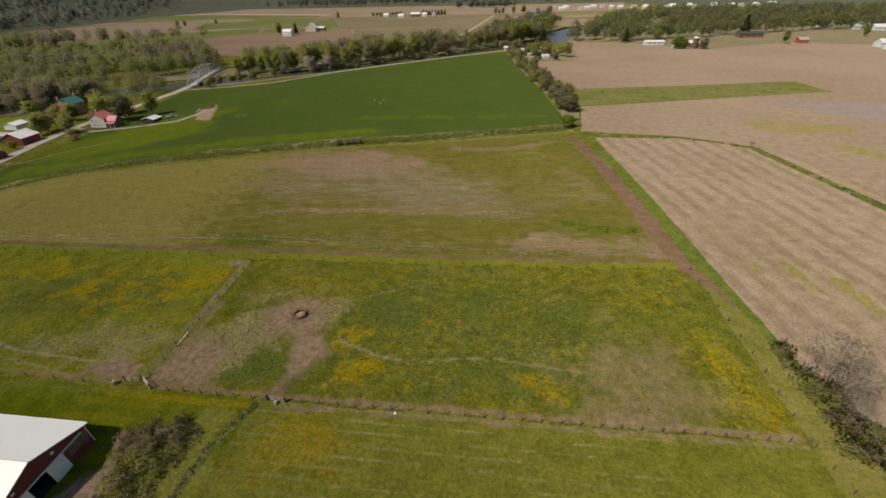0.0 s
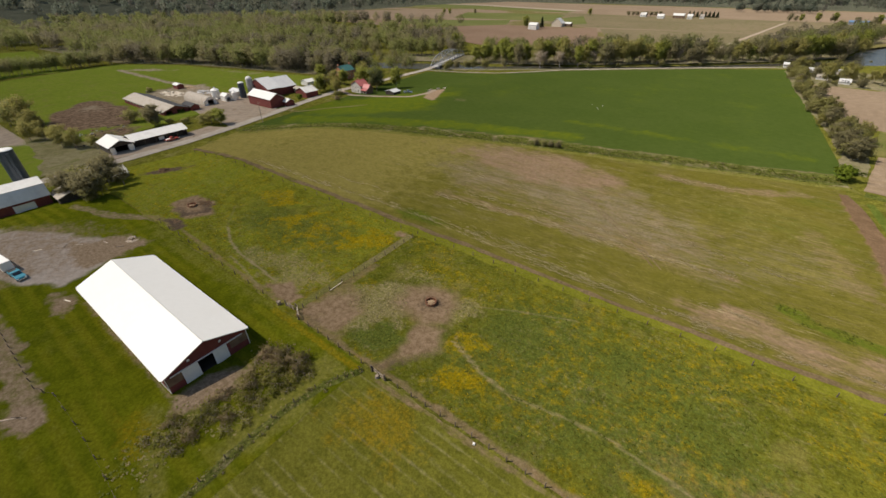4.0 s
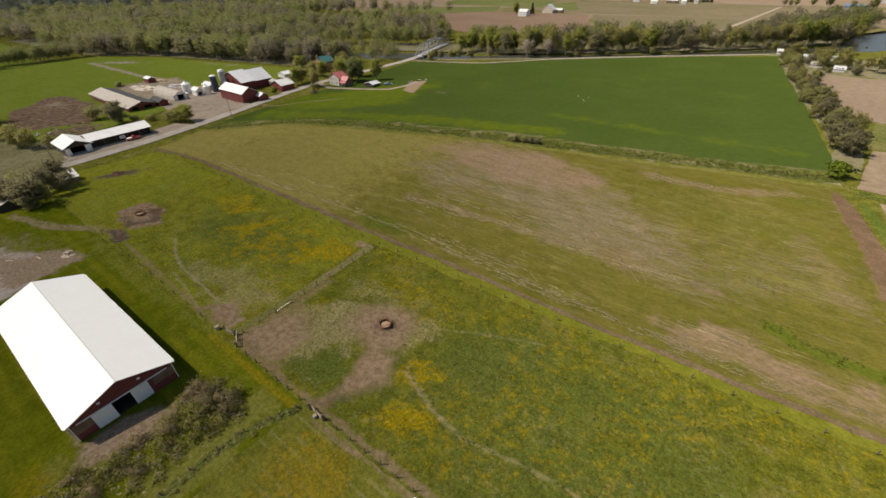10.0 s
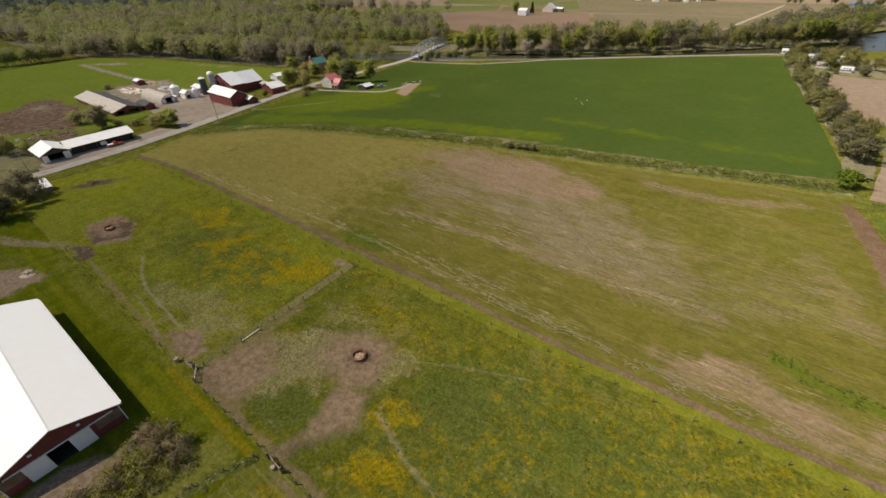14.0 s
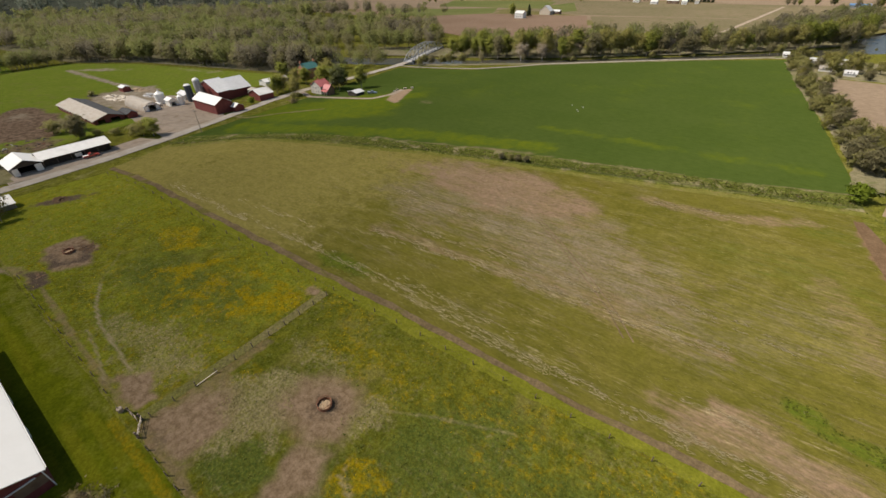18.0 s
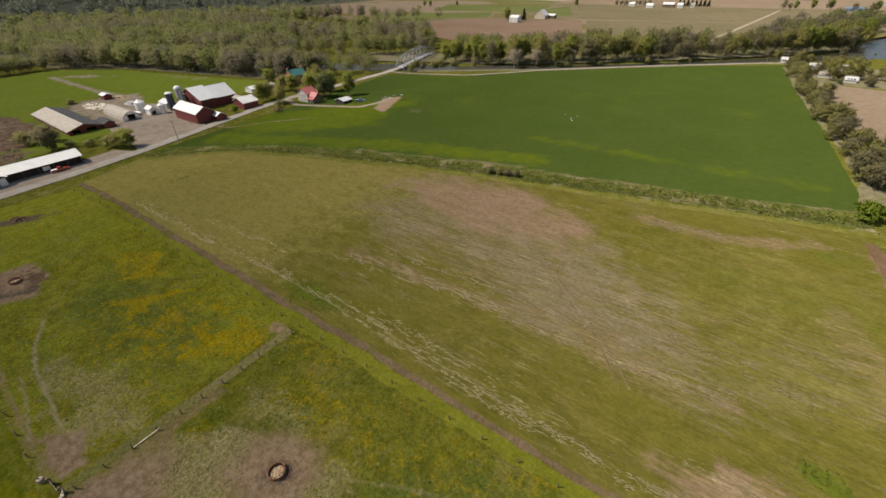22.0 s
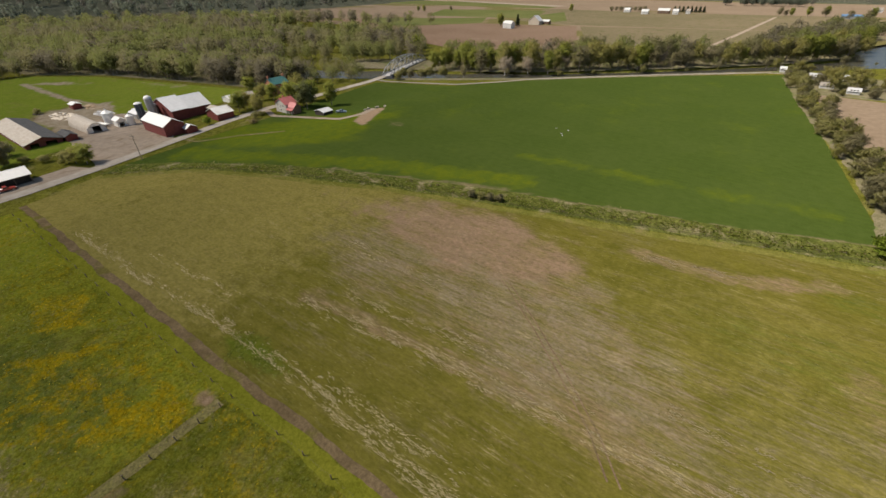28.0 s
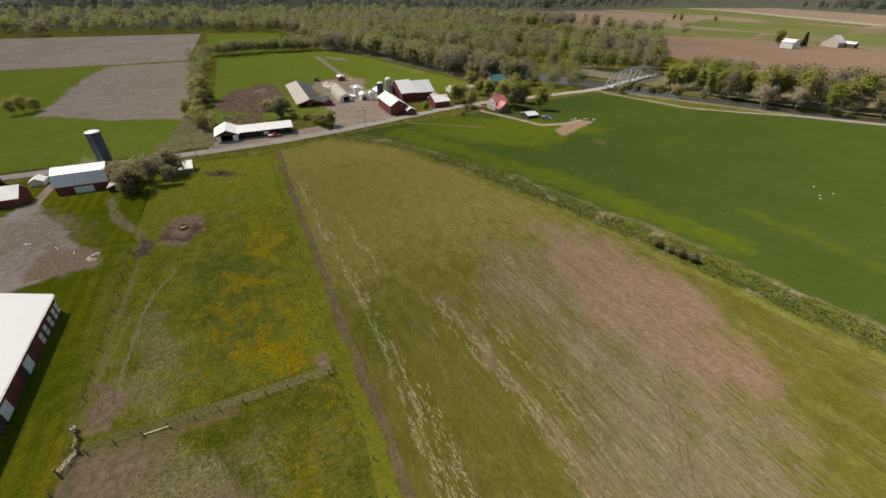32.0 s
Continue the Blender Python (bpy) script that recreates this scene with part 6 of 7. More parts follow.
# hedge along the wheat's east side
for i, (x, y) in enumerate(line_points([(19, 456), (28, 365), (38, 292), (42, 260), (44, 234)], 64, 3.0)):
    near = (470 - y) / 240
    plant(("scrub", "brush", "scrub", "olive")[i % 4], x, y, tree_rng.uniform(0.85, 1.3) * (0.75 + 0.35 * near) * (0.45 if i % 4 == 3 else 1), 0.95, 0, "hedge trees")
plant("brush", 43.5, 231, 1.2, 1.1, 0, "hedge trees")
plant("bush", 38.8, 203.5, 1.9, 1.0)
for x, y in ((28, 440), (24, 458), (42, 440), (56, 440), (60, 425), (30, 470), (48, 472), (66, 432), (70, 424), (40, 418), (26, 425), (34, 434), (45, 424), (52, 428), (38, 446), (50, 452), (36, 466), (54, 466), (62, 452), (20, 484), (10, 480), (24, 470), (44, 408), (58, 408)):
    plant(("scrub", "olive", "brush")[tree_rng.integers(3)], x, y, tree_rng.uniform(0.5, 0.9), 1.1, 0, "hedge trees")
# trees of the farmstead and the houses
for kind, x, y, s, wd in (("shade", -200.3, 212.6, 1.2, 0.95), ("fresh", -211.5, 211, 0.9, 1.1), ("fresh", -205.5, 214.5, 0.9, 1.1), ("fresh", -194.2, 225, 0.88, 0.9), ("scrub", -250, 87, 1.1, 1.2), ("bramble", -202, 180, 1.3, 0.8), ("twiggy", -225, 181, 0.9, 0.7), ("fresh", -227, 188, 0.72, 1.2), ("olive", -229, 194, 0.65, 1.2), ("fresh", -233, 214, 0.65, 1.2), ("olive", -240, 212, 0.6, 1.2),
                          ("olive", -215, 192, 0.68, 1.0), ("fresh", -212, 226, 0.8, 1.2), ("olive", -232, 232, 0.8, 1.2), ("fresh", -258, 216, 0.7, 1.2), ("brush", -209, 186, 0.45, 1.0), ("scrub", -211, 190.5, 0.45, 1.1),
                          ("fresh", -209.5, 111, 0.52, 1.5), ("olive", -213.5, 108.5, 0.42, 1.5), ("scrub", -217, 107, 0.9, 1.1), ("brush", -234, 91, 1.3, 0.95), ("brush", -247, 95, 0.8, 1.2), ("scrub", -226, 102, 0.5, 1.5), ("scrub", -232, 97, 0.45, 1.5),
                          ("brown", -164, 35, 0.66, 0.95), ("brown", -166, 42, 0.76, 0.95), ("brush", -171, 38, 1.15, 1.0), ("brown", -165, 47, 0.5, 1.1), ("olive", -162, 39, 0.45, 0.95), ("brown", -170, 45, 0.55, 1.1), ("scrub", -160, 35, 0.8, 1.0), ("brush", -161, 36.5, 1.2, 1.0), ("brush", -172, 47, 1.3, 1.0), ("brush", -168, 33, 1.2, 0.9), ("twiggy", -180, 42, 0.8, 1.0),
                          ("twiggy", -186, 20, 0.8, 1.0), ("twiggy", -176, 38, 0.9, 1.0), ("spruce", -174, -1, 0.75, 1.25), ("olive", -292, -29, 0.62, 0.9), ("olive", -289, -33, 0.55, 0.9), ("brush", -295, -25, 0.9, 0.8), ("scrub", -318, 124, 0.5, 1.3), ("spruce", -245, 161, 0.3, 1.0)):
    plant(kind, x, y, s, wd)
plant("green", -219, 166, 0.42, 1.0)
# hedge row west of the machine shed
for x, y in line_points([(-222, 57), (-248, 52), (-290, 53)], 18, 2.5):
    plant(("olive", "scrub", "olive", "brush")[tree_rng.integers(4)], x, y, tree_rng.uniform(0.4, 0.75) * (1.3 if x < -270 else 0.8), 1.1, 0, "hedge trees")
# roadside trees by the tan field and the far farms
for kind, x, y, s in (("twiggy", 61.5, 53.5, 1.3), ("twiggy", 63, 50, 1.05), ("twiggy", 60.5, 46, 0.75), ("twiggy", 110, 177, 0.35), ("green", 186, 474, 1.2), ("green", 192, 473, 1.0), ("spruce", 150, 528, 1.2), ("brown", 145, 530, 0.7), ("brush", 210, 470, 1.2), ("olive", 182, 520, 0.9),
                      ("spruce", -299, 668, 1.3), ("fresh", -322, 660, 1.1), ("olive", -238, 376, 0.2), ("fresh", -262, 388, 1.15), ("spruce", 297, 572, 1.6), ("spruce", 300, 580, 1.8), ("fresh", 305, 505, 0.8), ("fresh", 420, 560, 0.8)):
    plant(kind, x, y, s)
for i in range(8):
    plant("spruce", -160 + 7 * i, 1060 + 1.5 * i, 0.9, 1.3)
    plant("brown", -268 + 8 * i, 1020 + 4 * i, 0.7, 1.3)
for x, y in ((6, 1030), (14, 1036), (22, 1040), (45, 1052), (66, 1066), (70, 1070), (95, 1010), (118, 1030), (125, 1045), (-340, 990), (-560, 880), (-600, 840), (-620, 846)):
    plant(("brown", "fresh")[tree_rng.integers(2)], x, y, tree_rng.uniform(0.7, 1.1))
# bramble thicket beside the barn and scrub by the stubble
for x, y, s in ((-55.5, 31.5, 0.8), (-51.6, 31, 1.1), (-48.5, 33, 1.15), (-50, 28.8, 1.2), (-46.5, 31, 1.0), (-47.5, 27.5, 1.0), (-51.5, 25, 0.9), (-49.5, 23, 0.8), (-53, 21, 0.7), (-52, 16.5, 0.8), (-50.3, 14, 0.75), (-48.2, 19, 0.6), (-54.8, 13, 0.6)):
    plant("bramble", x, y, s, 1.0, 0, "bramble thicket")
for x, y, s in ((-44.8, 32.6, 0.8), (-45.4, 28.5, 0.7), (-46.4, 23.5, 0.8), (-53.5, 18.5, 0.8), (-53.2, 33.4, 0.7), (-52.5, 11.5, 0.9), (-50, 17.5, 0.7), (-47.6, 21, 0.8), (-55, 9, 0.7), (-49, 11.5, 0.6)):
    plant("weed", x, y, s, 1.3, 0, "bramble thicket")
for x, y in line_points([(-53, 32), (-48, 30), (-49, 25), (-51, 19), (-53, 10)], 28, 2.1):
    plant("weed", x, y, tree_rng.uniform(0.4, 1.0), 1.2, 0, "bramble thicket")
for x, y in line_points([(58.6, 61), (57.6, 54), (57.8, 47), (58.6, 39), (60.5, 29), (63, 15)], 34, 1.0):
    plant(("bramble", "weed", "weed")[tree_rng.integers(3)], x, y, tree_rng.uniform(0.8, 1.6), 1.0, 0, "lane scrub")
plant("scrub", 61, 42, 0.5, 1.2), plant("scrub", 63, 38, 0.55, 1.2), plant("scrub", 64, 31, 0.6)
for x, y in line_points([(-190, 115), (-168, 135), (-127, 156), (-85, 170), (-62, 176), (-25, 185), (36, 201)], 44, 1.8):
    plant("weed", x, y, tree_rng.uniform(0.3, 0.7), 1.2, 0, "ditch shrubs")
for x, y in ((-67, 171.5), (-64, 172.6), (-61, 173), (-58, 174)):
    plant("brush", x, y, 0.32, 1.3, 0, "ditch shrubs")
for x, y in line_points([(60, 189.5), (100, 183), (113, 160), (122, 125)], 18, 0.8):
    plant("weed", x, y, tree_rng.uniform(0.3, 0.6), 1.2, 0, "ditch shrubs")
for x, y in line_points([(-38, 39), (-41, 33), (-42.2, 25), (-41.8, 15), (-41, 2), (-40.5, -8)], 34, 0.55):
    plant("weed", x, y, tree_rng.uniform(0.18, 0.42), 1.0, 0, "fence weeds")


# far woods: joined masses of trees
def wood(name, polygon, count, label, size=(0.8, 1.3), mats=None, leaf=0.9, seed=5, lift=None, leaves=420, row=None, shape=1.0):
    r = np.random.default_rng(seed)
    p = np.array(polygon, float)
    lo, hi = p.min(0), p.max(0)
    pts = []
    while len(pts) < count and row is None:
        q = r.uniform(lo, hi, (count * 2, 2))
        inside = np.zeros(len(q), bool)
        for (ax, ay), (bx, by) in zip(p, np.roll(p, -1, 0)):
            cross = ((ay > q[:, 1]) != (by > q[:, 1])) & (q[:, 0] < (bx - ax) * (q[:, 1] - ay) / (by - ay + 1e-12) + ax)
            inside ^= cross
        inside &= river_depth(q[:, 0], q[:, 1]) > 3
        pts += q[inside].tolist()
    if row is not None:
        pts = resample(polygon, count) + r.normal(size=(count, 2)) * row
    pts = np.array(pts[:count])
    shapes = []
    for s in range(4):
        segs, c, rr = tree_shape(100 + s, 15, 6.0, leaves, leaf, ("tall", "round", "tall", "round")[s])
        tv, tf = cone_pieces(segs[:2] + segs[2:8:2], 3)
        cv, cf, cn = cards(c, leaf, rr, 1.2)
        three = np.arange(len(cv)) % 4 < 3
        cv, cn, cf = cv[three], cn[three], np.arange(3 * len(cf)).reshape(-1, 3)
        shapes.append((np.array(tv), np.array(tf), cv, cf, cn))
    mats = mats or [m_wood_fresh, m_wood_olive, m_wood_brown]
    ob = thing(name, 0, 0, 0, 0, label, "woodland", kind="stuff")
    patch = 0.65 * vnoise(pts[:, 0], pts[:, 1], 38, seed) + 0.35 * r.random(count)
    tone = np.clip(np.digitize(patch, (0.5, 0.68)), 0, len(mats) - 1)
    tv_all, tf_all, n_t = [], [], 0
    bags = [([], [], [0], []) for _ in mats]
    for i, (x, y) in enumerate(pts):
        tv, tf, cv, cf, cn = shapes[r.integers(4)]
        s = r.uniform(*size)
        a = r.uniform(0, 2 * math.pi)
        M = np.array(((math.cos(a), -math.sin(a), 0), (math.sin(a), math.cos(a), 0), (0, 0, 1.18))) * s * 0.95
        u, v, z, _ = (float(q) for q in settle(x, y))
        o = np.array((u, v, z + (float(lift(u, v)) if lift else 0.0)))
        tv_all.append(tv @ M.T + o)
        tf_all.append(tf + n_t)
        n_t += len(tv)
        b = bags[tone[i]]
        b[0].append(cv @ M.T + o)
        b[1].append(cf + b[2][0])
        b[2][0] += len(cv)
        b[3].append(cn @ (M.T / s))
    o = new("trunks", mesh_from("trunks", np.concatenate(tv_all), np.concatenate(tf_all), m_bark))
    o.parent = ob
    tagged(o, kind="stuff")
    for b, m in zip(bags, mats):
        if b[0]:
            o = new("crowns", mesh_from("crowns", np.concatenate(b[0]), np.concatenate(b[1]), m, np.concatenate(b[3])))
            o.parent = ob
            tagged(o, kind="stuff")
    return ob


wood("woodland", [(-256, 246), (-320, 236), (-410, 205), (-480, 160), (-640, 140), (-660, 60), (-780, 60), (-800, 450), (-590, 470), (-470, 420), (-400, 330), (-290, 282)], 1050, "spring wood of pale green and brown trees behind the farm", seed=6, leaves=340)
north_off = RIVER_MID + RIVER_N * (RIVER_HALF[:, None] + 12)
north_far = RIVER_MID + RIVER_N * (RIVER_HALF[:, None] + 42)
wood("woodland", [tuple(v) for v in north_off[4:11]] + [tuple(v) for v in north_far[4:11][::-1]], 110, "spring trees on the far river bank", seed=21, leaf=0.65, leaves=1000)
wood("woodland", [(-250, 232), (-300, 222), (-410, 191), (-462, 158), (-484, 172), (-415, 215), (-305, 244), (-256, 252)], 120, "brown and olive edge of the farm wood", seed=22, leaf=0.65, leaves=1000)
wood("woodland", [(-262, 262), (-250, 250), (-262, 238), (-340, 228), (-420, 200), (-420, 215), (-330, 255)], 60, "near-bank trees west of the bridge", seed=23, leaf=0.65, leaves=1000)
wood("woodland", [(-410, 340), (-250, 375), (-262, 400), (-330, 470), (-440, 470), (-470, 420)], 150, "spring trees along the river's north bank", seed=7)
wood("woodland", [(-660, 60), (-650, -400), (-1000, -400), (-1000, 430), (-800, 430)], 520, "wood below the western hills", size=(0.9, 1.25), seed=8, lift=hill, leaf=1.2, leaves=240)
# Ridge, far hills and copse take the leaf colours with haze in them.
wood("woodland", [(-1000, -600), (-1000, 500), (-860, 640), (-1000, 1300), (-1500, 2400), (-2000, 2400), (-1900, -600)], 1500, "dark wooded ridge closing the valley", size=(1.2, 1.9), seed=9, lift=hill, mats=[m_leaf_hazed, m_hazed_olive, m_hazed_brown], leaf=1.7, leaves=130)
wood("woodland", [(-800, 450), (-720, 555), (-560, 600), (-420, 640), (-425, 620), (-560, 560), (-590, 475)], 120, "tree row behind the wood", seed=10)
wood("woodland", [(95, 560), (150, 535), (290, 590), (420, 640), (700, 640), (900, 900), (500, 980), (240, 900), (140, 740), (115, 640)], 620, "green eastern river wood", seed=11)
wood("woodland", [(60, 600), (100, 690), (130, 800), (60, 800), (20, 700), (-10, 610)], 90, "river trees below the far fields", seed=12)
wood("woodland", [(520, 420), (900, 420), (900, 650), (600, 650)], 160, "eastern wood", seed=13)
wood("woodland", [(-800, 1560), (500, 1520), (1200, 1250), (1500, 1500), (900, 2400), (-900, 2600)], 900, "far wooded hills", size=(1.2, 2.0), seed=14, lift=hill, mats=[m_leaf_hazed, m_hazed_olive, m_hazed_brown], leaf=1.7, leaves=130)
wood("woodland", [(-105, 1330), (60, 1330), (60, 1360), (-105, 1360)], 60, "dark copse on the plain", seed=15, mats=[m_leaf_hazed, m_hazed_olive, m_hazed_brown])

wood("tree_row", [(-236, 292), (-262, 280), (-330, 250), (-410, 215)], 40, "spring trees on the bank west of the bridge", size=(0.6, 1.05), seed=31, leaf=0.6, leaves=800, row=5)
wood("tree_row", [(-254, 372), (-275, 352), (-310, 330), (-350, 310), (-390, 300)], 44, "spring trees on the bank across the river", size=(0.8, 1.2), seed=32, leaf=0.65, leaves=800, row=7)
wood("tree_row", [(-463, 152), (-466, 100), (-458, 58)], 80, "dense olive tree row between two fields", size=(0.6, 1.0), seed=33, leaf=0.6, leaves=700, row=3)
wood("tree_row", [(-290, 53), (-334, 49), (-375, 50), (-459, 49)], 38, "hedge of olive trees beside the fallow field", size=(0.4, 0.8), seed=34, leaf=0.55, leaves=700, row=3.5)
wood("tree_row", [(-233, 280), (-250, 264), (-276, 252)], 16, "olive trees between the road and the river", size=(0.5, 0.85), seed=35, leaf=0.55, leaves=800, row=4)
far_bank = RIVER_MID + RIVER_N * (RIVER_HALF[:, None] + 2)
wood("tree_row", [tuple(v) for v in far_bank[4:10]], 80, "low olive scrub at the water's edge", size=(0.25, 0.5), seed=36, leaf=0.5, leaves=420, row=1.8)
wood("tree_row", [(95, 555), (150, 539), (290, 592), (420, 642), (600, 642)], 84, "front trees of the eastern river wood", size=(0.8, 1.25), seed=37, leaf=0.7, leaves=600, row=6)
# ---- fences ----
def fence(pts, gap, label, height=1.35, wires=3, rail=None, group="paddock fences", skip=()):
    """Wooden posts with strands of wire (or a rail) between them."""
    u0, v0, h0, _ = (float(q) for q in settle(*pts[0]))
    ob = tagged(new("fence"), label, "fence", group)
    ob.matrix_basis = pose(u0, v0, h0)
    o = Vector((u0, v0, h0))
    n = max(2, int(sum(math.dist(a, b) for a, b in zip(pts, pts[1:])) / gap) + 1)
    post = bpy.data.meshes.new("post")
    bm = tube(0.1, 0.085, -0.1, height, 7)
    bm.to_mesh(post)
    bm.free()
    post.materials.append(m_post)
    at = [Vector((float(a), float(b), float(c))) - o for a, b, c, _ in (settle(x, y) for x, y in resample(pts, n))]
    for q in at:
        p = new("post", post)
        p.parent = ob
        p.matrix_basis = pose(q.x, q.y, q.z, rng.uniform(-3, 3), rng.uniform(-3, 3), rng.uniform(0, 90))
    for k in range(wires):
        z = Vector((0, 0, height * (0.35 + 0.6 * k / max(1, wires - 1))))
        part("wire", join(*[bar(a + z, b + z, 0.005) for a, b in zip(at, at[1:])]), m_post, ob, "thin fence wire")
    if rail:
        for a, b in zip(at, at[1:]):
            if rng.random() < rail:
                part("rail", bar(a + Vector((0, 0, 1)), b + Vector((0, 0, 1.0 + rng.uniform(-0.1, 0.1))), 0.05, 0.12), m_post, ob)
    return ob


fence([(-33.2, 40.3), (51, 40.3)], 3.05, "dark wooden post and wire fence along the meadow")
fence([(-58.6, 40.6), (-36.2, 40.3)], 3.0, "dark wooden post and wire fence beside the paddock")
fence([(-126, 41.4), (-66.4, 40.8)], 5.6, "sparse post and wire fence along the lawn")
fence([(-61.0, 43.4), (-60.8, 54.7), (-60.6, 80.2)], 3.65, "wooden post and wire fence dividing the paddocks", 1.3)
fence([(-178, 80.6), (-134, 80.9), (-73, 82.0), (-42, 82.9), (-6, 83.3), (18, 83.7), (50.5, 85.2)], 6.1, "sparse post and wire fence beside the lane", 1.2)
fence([(50.6, 85), (51.6, 57), (50.8, 40.6)], 4.2, "post and wire fence at the pasture's end", 1.2)
fence([(51.2, 39.8), (52.6, 30), (54, 10)], 3.2, "post and wire fence along the grass lane", 1.2)
fence([(-140, 1), (-104, 1.5), (-81, 1.6), (-76.5, 3.4)], 2.6, "short dark posts of the south paddock", 1.1)
fence([(-76.5, 3.4), (-66, 3.7), (-55.5, 3.5), (-44, 3)], 4.5, "dark posts of the south paddock", 1.1)
fence([(-38.4, 39), (-41.6, 32), (-42.8, 25), (-42.2, 12), (-41, -5)], 4.0, "weedy old post and wire fence beside the ditch", 1.0)


def gate(x, y, turn, width, material, label, tilt=0.0):
    g = thing("gate", x, y, 0, turn, label, "gate")
    for k in range(4):
        z = 0.25 + 0.3 * k
        part("bar", bar((0, tilt * (z - 0.2), z), (width, tilt * (z - 0.2), z), 0.05, 0.09), material, g)
    for a in (0.06, width / 2, width - 0.06):
        part("upright", bar((a, -0.04, 0.1), (a, tilt - 0.04, 1.35), 0.08, 0.1), material, g)
    part("brace", bar((0.1, 0.05, 0.2), (width - 0.1, tilt + 0.05, 1.2), 0.05, 0.12), material, g)
    return g


gate(-36.3, 40.35, -6, 3.1, m_wood, "pale weathered wooden gate in the pasture fence")
gate(-64.4, 41.6, 4, 2.6, m_wood, "grey weathered gate standing open", 0.1)
gate(-61.6, 42.2, -32, 3.4, m_pale_wood, "pale wooden gate leaning at the paddock corner", 0.3)
for x, y in ((-36.4, 40.2), (-33.0, 40.1), (-61.7, 42.3), (-58.7, 40.6), (-64.6, 41.7)):
    p = tagged(new("gate_post"), "thick dark gate post", "post", "gate posts")
    p.matrix_basis = pose(x, y, 0, 2, -2, 0)
    part("post", tube(0.17, 0.15, -0.1, 1.6, 9), m_post, p)
rail = thing("fence_rail", -60.75, 52.8, 0, 86, "pale fallen fence rail lying against the posts", "rail")
part("pole", bar((-1.9, 0, 0.12), (1.9, 0, 0.5), 0.12), m_pale_wood, rail)
stump = thing("stump", -34.6, 39.7, 0, 20, "short dark tree stump beside the gate", "stump")
part("bole", tube(0.42, 0.33, -0.05, 0.6, 11), m_bark, stump)
part("cut_face", tube(0.31, 0.31, 0.60, 0.62, 11), m_wood, stump, "pale sawn top")


def feeder(x, y, label):
    """A round bale ring with old hay inside."""
    f = thing("hay_feeder", x, y, 0, 15, label, "feeder", "hay feeders")
    for z in (0.12, 0.62, 1.12):
        bm = bmesh.new()
        n = 26
        rings = [[bm.verts.new((r_ * math.cos(2 * math.pi * i / n), r_ * math.sin(2 * math.pi * i / n), z + h)) for i in range(n)] for r_, h in ((1.185, -0.035), (1.255, -0.035), (1.255, 0.035), (1.185, 0.035))]
        for k in range(4):
            for i in range(n):
                bm.faces.new((rings[k][i], rings[k][(i + 1) % n], rings[(k + 1) % 4][(i + 1) % n], rings[(k + 1) % 4][i]))
        part("hoop", bm, m_rust, f)
    for i in range(14):
        a = 2 * math.pi * i / 14
        part("stave", bar((1.22 * math.cos(a), 1.22 * math.sin(a), 0), (1.22 * math.cos(a), 1.22 * math.sin(a), 1.18), 0.05), m_rust, f)
    part("skirt", join(tube(1.25, 1.25, 0.05, 0.6, 26, cap=False), tube(1.2, 1.2, 0.05, 0.6, 26, cap=False)), m_rust, f, "rusty sheet skirt")
    hay_bm = dome(1.12, 0.0, 0.42, 18)
    for v in hay_bm.verts:
        v.co += Vector((rng.uniform(-0.06, 0.06), rng.uniform(-0.06, 0.06), rng.uniform(-0.12, 0.08) if v.co.z > 0.1 else 0))
    part("hay", hay_bm, m_hay_bale, f, "trampled old hay")


feeder(-39.3, 61.5, "rusty round hay feeder on trampled soil")
feeder(-129.8, 52.4, "rusty round hay feeder on a dirt mound")
drum = thing("water_drum", -66.2, 40.9, 0, 0, "pale plastic water drum beside the fence", "drum")
part("tub", tube(0.4, 0.42, 0, 0.85, 20), m_wood, drum)
part("rim", tube(0.45, 0.45, 0.8, 0.88, 20), m_post, drum)
part("lid", tube(0.4, 0.25, 0.88, 0.97, 20), m_wood, drum)
block = thing("salt_block", -13.6, 39.6, 0, 30, "white salt lick by the fence", "block")
part("lick", boxes((-0.2, 0.2, -0.18, 0.18, 0, 0.35), bevel=0.05), m_white, block)


# ---- vehicles ----
def wheel(x, y, r, parent):
    bm = tube(r, r, -0.13, 0.13, 18)
    bmesh.ops.rotate(bm, verts=bm.verts, matrix=Matrix.Rotation(radians(90), 3, "X"))
    bmesh.ops.translate(bm, verts=bm.verts, vec=(x, y, r))
    tyre = part("wheel", bm, m_rubber, parent)
    rim_bm = tube(r * 0.55, r * 0.5, -0.145, 0.145, 14)
    bmesh.ops.rotate(rim_bm, verts=rim_bm.verts, matrix=Matrix.Rotation(radians(90), 3, "X"))
    bmesh.ops.translate(rim_bm, verts=rim_bm.verts, vec=(x, y, r))
    part("rim", rim_bm, m_grey, tyre)


